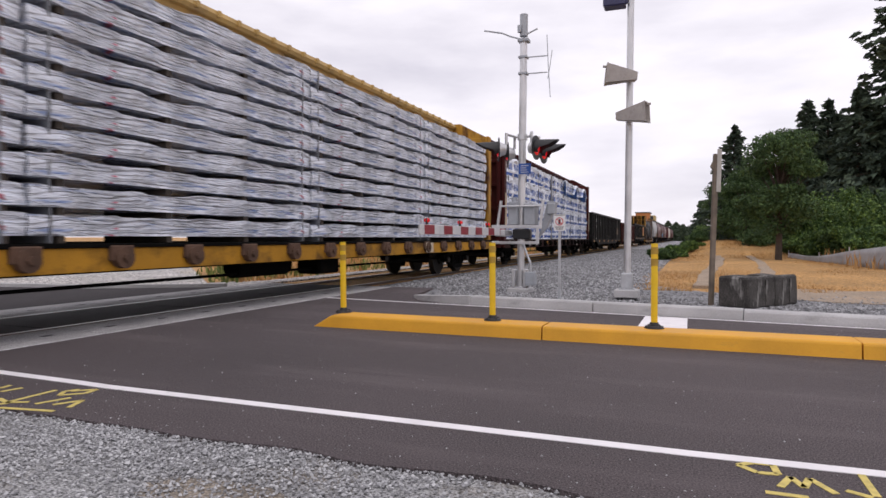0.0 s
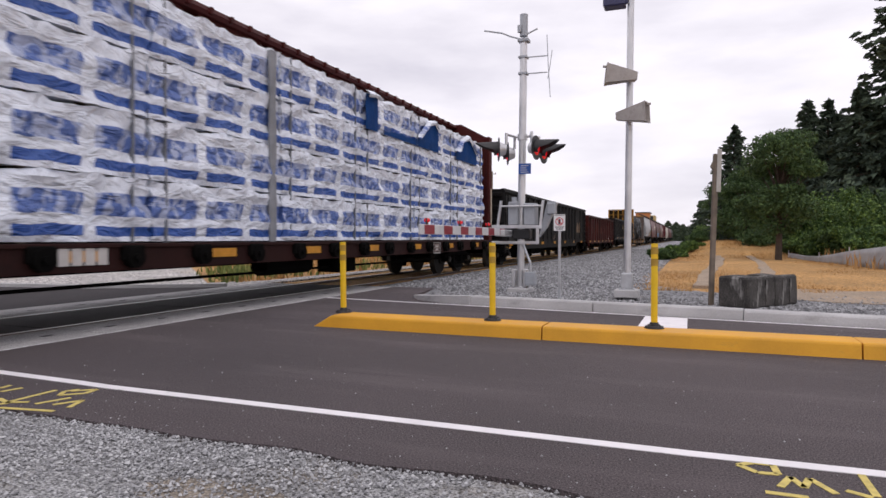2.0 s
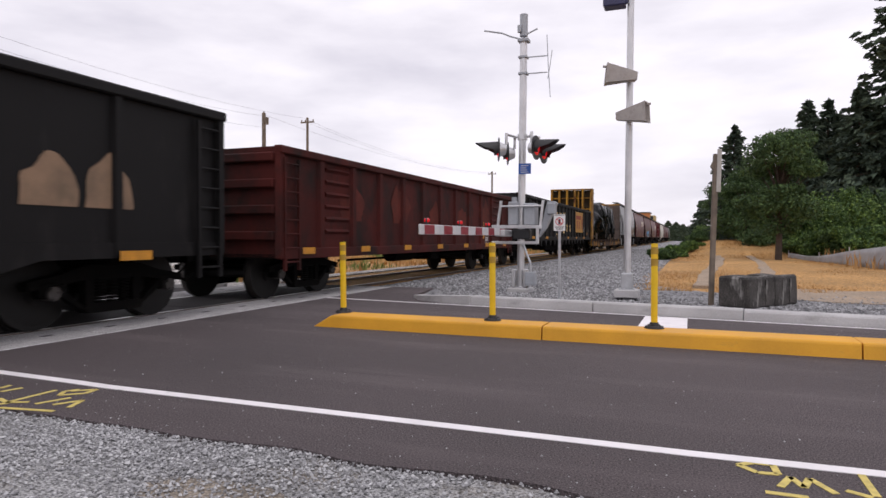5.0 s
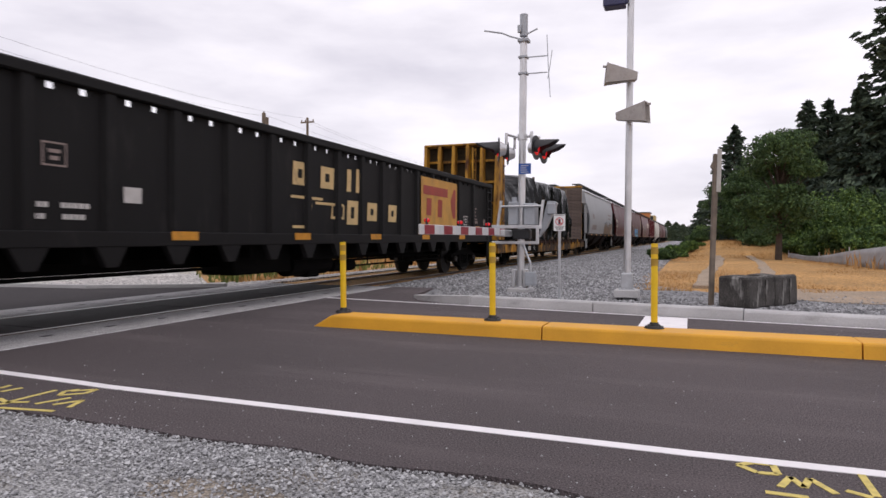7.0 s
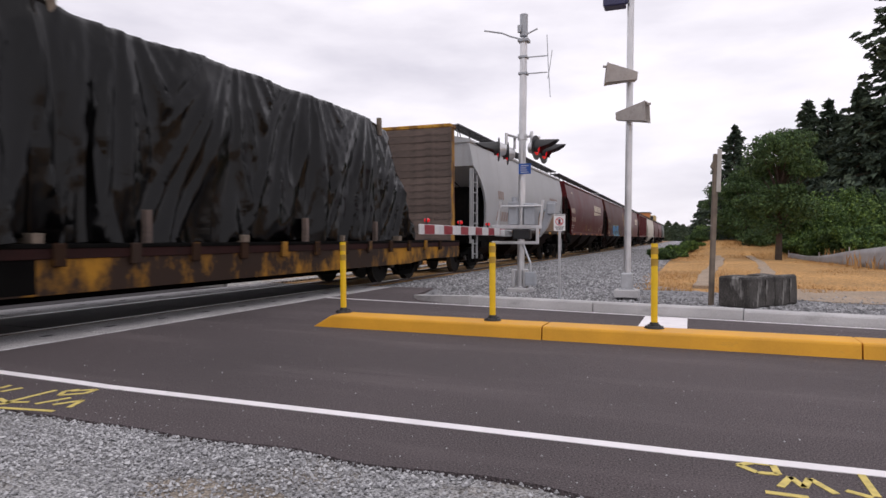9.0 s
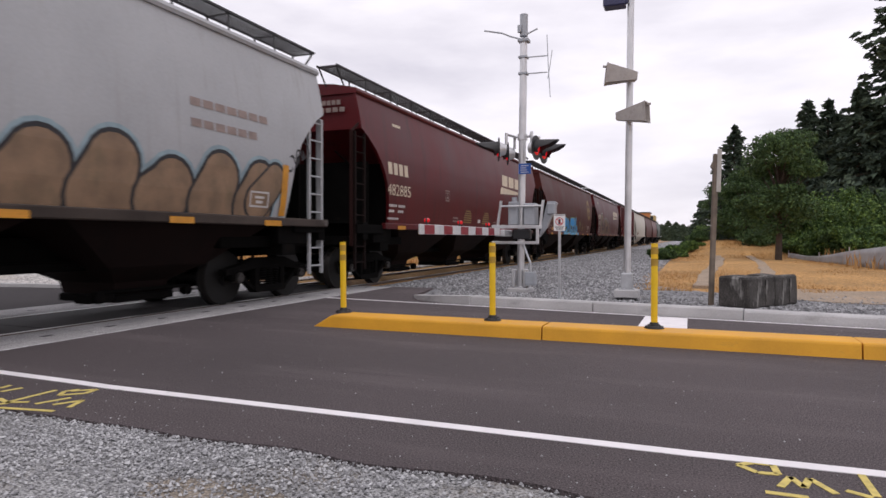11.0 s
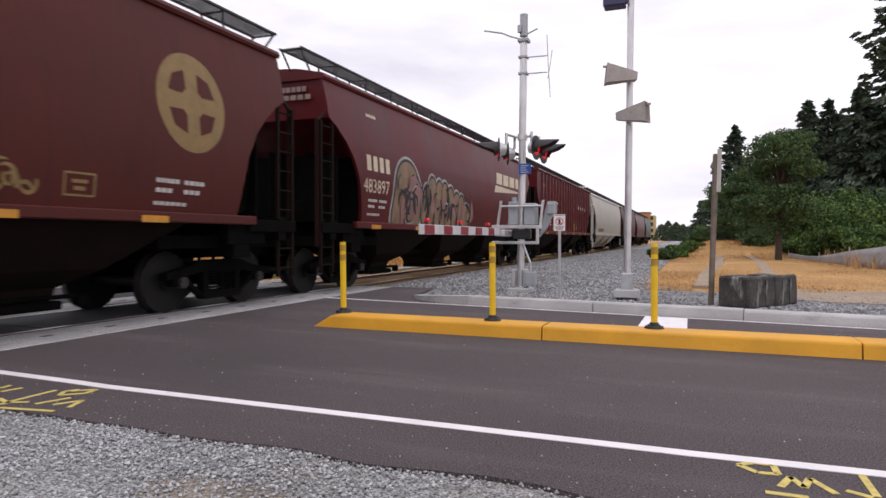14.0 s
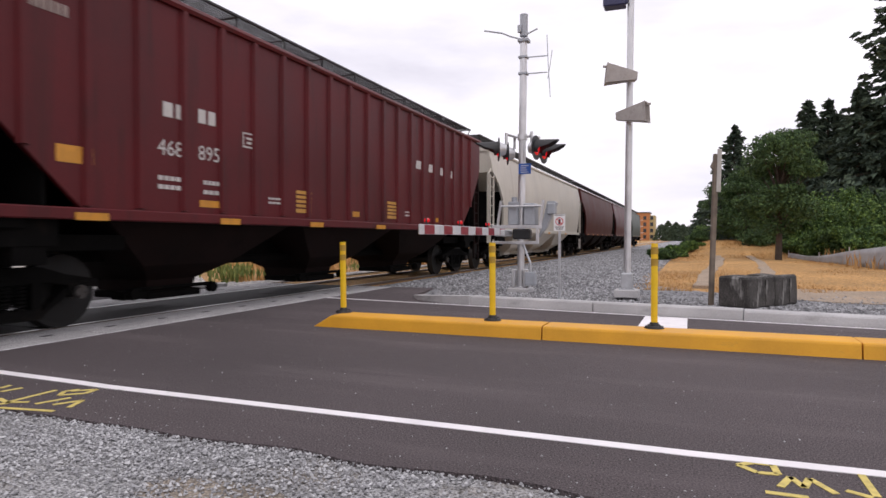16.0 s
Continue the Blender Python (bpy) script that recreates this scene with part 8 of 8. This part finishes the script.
def conifer(x, y, h, r, seed):
    rng = np.random.default_rng(seed)
    t = thing("fir_tree", "dark green fir tree with drooping layered boughs", "tree", "fir trees behind the field", pose(x, y, -0.1))
    bm = B()
    cyl(bm, (0, 0, 0), (0.05 * rng.normal(), 0.05 * rng.normal(), h * 0.98), 0.02 * h + 0.05, 8, 0.02)
    C, S, D = [], [], []
    far = y > 75
    step = (0.42 if not far else 0.7)
    z = h * 0.08
    while z < h * 0.985:
        k = 1 - z / h
        reach = r * (k ** 0.75) * (0.75 + 0.5 * rng.random())
        nb = int(5 + 5 * k)
        a0 = rng.random() * 6.28
        for b in range(nb):
            a = a0 + b * 6.283 / nb + rng.normal(0, 0.25)
            L = max(0.15, reach * (0.45 + 0.75 * rng.random()))
            if rng.random() < 0.12:
                L *= 1.3
            d = np.array([math.cos(a), math.sin(a), 0.0])
            droop = -0.12 - 0.32 * k
            if L > 0.6 and not far:
                e = d * L * 0.85
                cyl(bm, (0, 0, z), (e[0], e[1], z + droop * L * 0.5), 0.02, 4, 0.006, False)
            m = int(6 + L * (11 if not far else 6))
            q = np.sqrt(rng.random(m))
            side = rng.normal(0, 0.16, m) * L * (1.1 - q)
            P = np.stack([d[0] * q * L - d[1] * side, d[1] * q * L + d[0] * side, z + droop * L * q ** 1.5 + rng.normal(0, 0.07, m) + 0.10 * L * (q > 0.9)], -1)
            C.append(P)
            D.append(np.tile([d[0], d[1], droop * 1.2 - 0.1], (m, 1)))
            S.append((0.16 + 0.20 * rng.random(m)) * (1.0 if not far else 1.5) * (0.75 + 0.07 * r))
        z += step * (0.7 + 0.5 * rng.random()) * (0.6 + 0.5 * k)
    C.append(np.stack([rng.normal(0, 0.03, 14), rng.normal(0, 0.03, 14), h * (0.93 + 0.07 * rng.random(14))], -1))
    S.append(np.full(14, 0.18))
    D.append(np.tile([0.0, 0.0, 1.0], (14, 1)))
    part("trunk", bm, BARK, t, "", 40)
    part("crown", leaf_mesh("crown", np.concatenate(C), np.concatenate(S), NEEDLE, rng, np.concatenate(D)), NEEDLE, t)


def broadleaf(x, y, h, r, seed, material=LEAF):
    rng = np.random.default_rng(seed)
    t = thing("broadleaf_tree", "dense dark green broadleaf tree in dry grass", "tree", "broadleaf trees behind the field", pose(x, y, -0.1))
    bm = B()
    cyl(bm, (0, 0, -0.1), (0.05, 0.02, h * 0.3), 0.19, 10, 0.13)
    cyl(bm, (0.05, 0.02, h * 0.3), (0.0, 0.1, h * 0.72), 0.13, 8, 0.05)
    C, S = [], []
    for k in range(34):
        a, lev = rng.random() * 6.283, rng.random() ** 0.8
        zc = h * (0.20 + 0.70 * lev)
        env = r * math.sin(math.pi * min(1, 0.16 + 0.80 * (1 - lev) ** 0.9)) ** 0.55
        rad = env * (0.35 + 0.55 * rng.random())
        c = np.array([rad * math.cos(a), rad * math.sin(a), zc])
        cyl(bm, (0.03, 0.03, max(h * 0.18, zc * 0.62)), tuple(c), 0.045, 5, 0.012, False)
        m = 520
        s = 0.30 * r * (0.7 + 0.6 * rng.random())
        P = rng.normal(0, 1, (m, 3))
        P /= np.linalg.norm(P, axis=1)[:, None]
        P *= (rng.random(m) ** 0.4)[:, None] * s * np.array([1.25, 1.25, 0.72])
        C.append(P + c)
        S.append(0.06 + 0.07 * rng.random(m))
    part("trunk", bm, BARK, t, "", 40)
    part("crown", leaf_mesh("crown", np.concatenate(C), np.concatenate(S), material, rng), material, t)


def shrub(x, y, h, r, seed):
    rng = np.random.default_rng(seed)
    t = thing("shrub", "bright green leafy shrub at the edge of the field", "shrub", "shrubs along the field", pose(x, y, -0.12 + (bank_rise(x, y) if h < 1.5 else 0.0)))
    bm = B()
    C, S = [], []
    for k in range(22):
        a = rng.random() * 6.283
        c = np.array([r * 0.85 * rng.random() * math.cos(a), r * 0.72 * rng.random() * math.sin(a), h * (0.25 + 0.62 * rng.random())])
        cyl(bm, (0.1 * math.cos(a), 0.1 * math.sin(a), 0), tuple(c), 0.03, 5, 0.01, False)
        m = 220
        P = rng.normal(0, 1, (m, 3))
        P /= np.linalg.norm(P, axis=1)[:, None]
        P *= (rng.random(m) ** 0.45)[:, None] * np.array([0.34 * r, 0.34 * r, 0.17 * h]) * (0.7 + 0.6 * rng.random())
        Q = P + c
        Q[:, 2] = np.abs(Q[:, 2])
        C.append(Q)
        S.append((0.05 + 0.07 * rng.random(m)) * (0.7 + 0.25 * r))
    part("stems", bm, BARK, t)
    m = BUSH_LEAF if seed % 3 else LEAF
    part("foliage", leaf_mesh("foliage", np.concatenate(C), np.concatenate(S), m, rng), m, t)


def build_plants():
    for i, (x, y, h, r) in enumerate(CONIFERS):
        conifer(x, y, h, r, 20 + i)
    for i, (x, y, h, r) in enumerate(BROADLEAVES):
        broadleaf(x, y, h, r, 50 + i)
    for i, (x, y, h, r) in enumerate(SHRUBS):
        shrub(x, y, h, r, 70 + i)
    rng = np.random.default_rng(8)
    C, S = [], []
    for x, y, h, r in FAR_TREES:
        m = 900
        q = rng.random(m)
        a = rng.random(m) * 6.283
        rad = r * 0.45 * np.sqrt(rng.random(m)) * (1 - q) ** 0.6
        C.append(np.stack([x + rad * np.cos(a), y + rad * np.sin(a), h * q ** 0.9 * 1.0], -1))
        S.append(0.3 + 0.5 * rng.random(m))
    for k in range(60):       # the low wood on the skyline
        x, y = rng.uniform(-160, 130), rng.uniform(330, 430)
        if -30 < x < 20:
            continue
        m = 220
        h = rng.uniform(6, 11)
        C.append(np.stack([x + rng.normal(0, 4, m), y + rng.normal(0, 3, m), h * rng.random(m)], -1))
        S.append(0.6 + 0.7 * rng.random(m))
    tagged(new("distant_wood", leaf_mesh("distant_wood", np.concatenate(C), np.concatenate(S), FAR_LEAF, rng)), "distant dark green wood on the skyline", "wood", kind="stuff")


def utility_pole(x, y, h, arm, r=0.14):
    t = thing("utility_pole", "brown wooden utility pole beyond the track" if not arm else "brown wooden utility pole with a crossarm", "utility pole", "utility poles beyond the track", pose(x, y, -0.1))
    bm = B()
    cyl(bm, (0, 0, 0), (0, 0, h), r, 10, r * 0.8)
    part("pole", bm, OLD_WOOD, t, "", 40)
    bm = B()
    if arm:
        box(bm, -0.65, -0.06, h - 0.45, 0.65, 0.06, h - 0.33)
        for k in (-0.58, -0.2, 0.58):
            cyl(bm, (k, 0, h - 0.33), (k, 0, h - 0.18), 0.05, 8)
    else:
        cyl(bm, (0, 0, h), (0, 0, h + 0.12), 0.05, 8)
        box(bm, r, -0.1, h - 0.8, r + 0.16, 0.1, h - 0.3)
    part("crossarm", bm, OLD_WOOD, t)


def build_distance():
    P = [(-28.0, 37.4, 9.95, False, 0.17), (-30.7, 47.0, 11.5, True, 0.13), (-29.0, 96.0, 11.6, True, 0.16), (-27.0, 2.0, 11.0, True, 0.15)]
    for p in P:
        utility_pole(*p)
    for i, (a, b, dz) in enumerate(((3, 0, -0.3), (3, 0, -1.1), (3, 1, -0.2), (1, 2, -0.3), (0, 2, -0.2), (1, 2, -0.5))):
        pa, pb = Vector((P[a][0], P[a][1], P[a][2] + dz)), Vector((P[b][0], P[b][1], P[b][2] + dz))
        pts = [pa.lerp(pb, k / 12) - Vector((0, 0, 1.1 * 4 * (k / 12) * (1 - k / 12))) for k in range(13)]
        bm = B()
        tube(bm, pts, 0.007, 4)
        tagged(part("overhead_wire", bm, STRAP), "thin dark overhead wire between utility poles", "wire", "overhead wires")
    # low commercial building across the lot
    t = thing("flat_roofed_building", "pale building with a dark flat roof edge beyond the gravel lot", "building", at=pose(-34.5, 24.7, -0.1))
    bm = B()
    box(bm, -9.0, -16.0, 0, 0, 0, 6.3)
    part("wall", bm, HOUSE_WALL, t)
    bm = B()
    box(bm, -9.3, -16.3, 5.75, 0.45, 0.35, 7.15, 0.03)
    part("roof", bm, ROOF_DARK, t)
    for k in range(6):
        for z, h in ((1.0, 1.5), (4.45, 1.25)):
            y = -2.3 - 2.6 * k
            bm = B()
            box(bm, -0.05, y, z, 0.03, y + 1.9, z + h)
            w = part("window", bm, WINDOW, t)
            for c in range(5):
                bm = B()
                box(bm, 0.03, y - 0.03 + c * 0.475, z - 0.05, 0.06, y + 0.03 + c * 0.475, z + h + 0.05)
                part("window_bar", bm, SIGN_WHITE, w)
            bm = B()
            box(bm, 0.031, y - 0.03, z + h * 0.5 - 0.03, 0.058, y + 1.93, z + h * 0.5 + 0.03)
            part("window_bar", bm, SIGN_WHITE, w)
    # apartment building
    t = thing("apartment_building", "orange and tan four-storey apartment building in the distance", "apartment building", at=pose(-21.5, 330.0, -0.3))
    bm = B()
    box(bm, -4.0, 0, 0, 2.6, 12, 13.8)
    part("wall", bm, ORANGE_WALL, t)
    bm = B()
    box(bm, 2.6, 0.6, 0, 5.2, 13, 12.6)
    part("wall", bm, TAN_WALL, t, "tan wing")
    bm = B()
    box(bm, -4.3, -0.3, 13.8, 2.9, 12.3, 14.3)
    part("roof", bm, ROOF_DARK, t)
    for f in range(4):
        for x in (-2.6, 0.4, 3.6):
            bm = B()
            y = 0 if x < 2.6 else 0.6
            box(bm, x - 0.7, y - 0.1, 1.2 + 3.1 * f, x + 0.7, y + 0.05, 3.0 + 3.1 * f)
            part("window", bm, WINDOW, t)
        bm = B()
        box(bm, -1.6, -0.8, 0.9 + 3.1 * f, -0.4, 0.0, 1.1 + 3.1 * f)
        part("balcony", bm, SIGN_WHITE, t)
    # slumped mesh fences in the grass
    for pts in ([(5.6, 44.0, 0.35), (5.85, 39.0, 0.30), (6.0, 36.5, 0.36), (6.25, 34.5, 0.50), (6.5, 32.5, 0.68), (6.75, 30.4, 0.82), (7.0, 28.6, 0.95), (8.2, 26.0, 1.0)],
                [(3.2, 62, 0.8), (4.4, 61, 1.4), (5.6, 60, 1.1)]):
        t = thing("mesh_fence", "slumped grey mesh fence standing in dry grass", "fence", "mesh fences in the field", pose(0, 0, 0))
        bm = B()
        prev = None
        for i in range(len(pts) - 1):
            for k in range(6):
                f = k / 6
                x, y, h = [pts[i][c] * (1 - f) + pts[i + 1][c] * f for c in range(3)]
                off = 0.06 * math.sin(7 * x)
                col = [bm.verts.new((x, y + off + 0.05 * z, max(-0.1, h * z - 0.1))) for z in (0.0, 0.35, 0.7, 1.0)]
                if prev:
                    for a in range(3):
                        bm.faces.new((prev[a], col[a], col[a + 1], prev[a + 1]))
                prev = col
        ob = part("mesh", bm, SILT, t, "", 60)
        sol = ob.modifiers.new("thickness", "SOLIDIFY")
        sol.thickness = 0.015
        for x, y, h in pts[::2]:
            bm = B()
            cyl(bm, (x, y + 0.06, -0.2), (x, y + 0.06, h + 0.08), 0.025, 6)
            part("fence_post", bm, GALV, t)
    # far roadside: kerb and small bright things by the skyline
    bm = B()
    box(bm, -1.6, 150, -0.05, 2.4, 400, -0.01)
    structure("far_lane", bm, OLD_ASPHALT, "pale grey lane in the distance")


build_posts()
build_signal()
build_horn_pole()
build_sign()
build_block()
build_wood_post()
build_spray()
build_plants()
build_distance()


# ---- what moves ----
def motions():
    times = [0.5 * i for i in range(33)]
    for ob, s, x, z in MOVING:
        walk(ob, [(t, pose(x, s - travelled(t), z)) for t in times])
    turns = [(k / FPS, math.degrees(travelled(k / FPS) / WHEEL_R)) for k in range(481)]
    for w, y in WHEELS:
        walk(w, [(t, pose(0, y, WHEEL_R, a)) for t, a in turns])


motions()
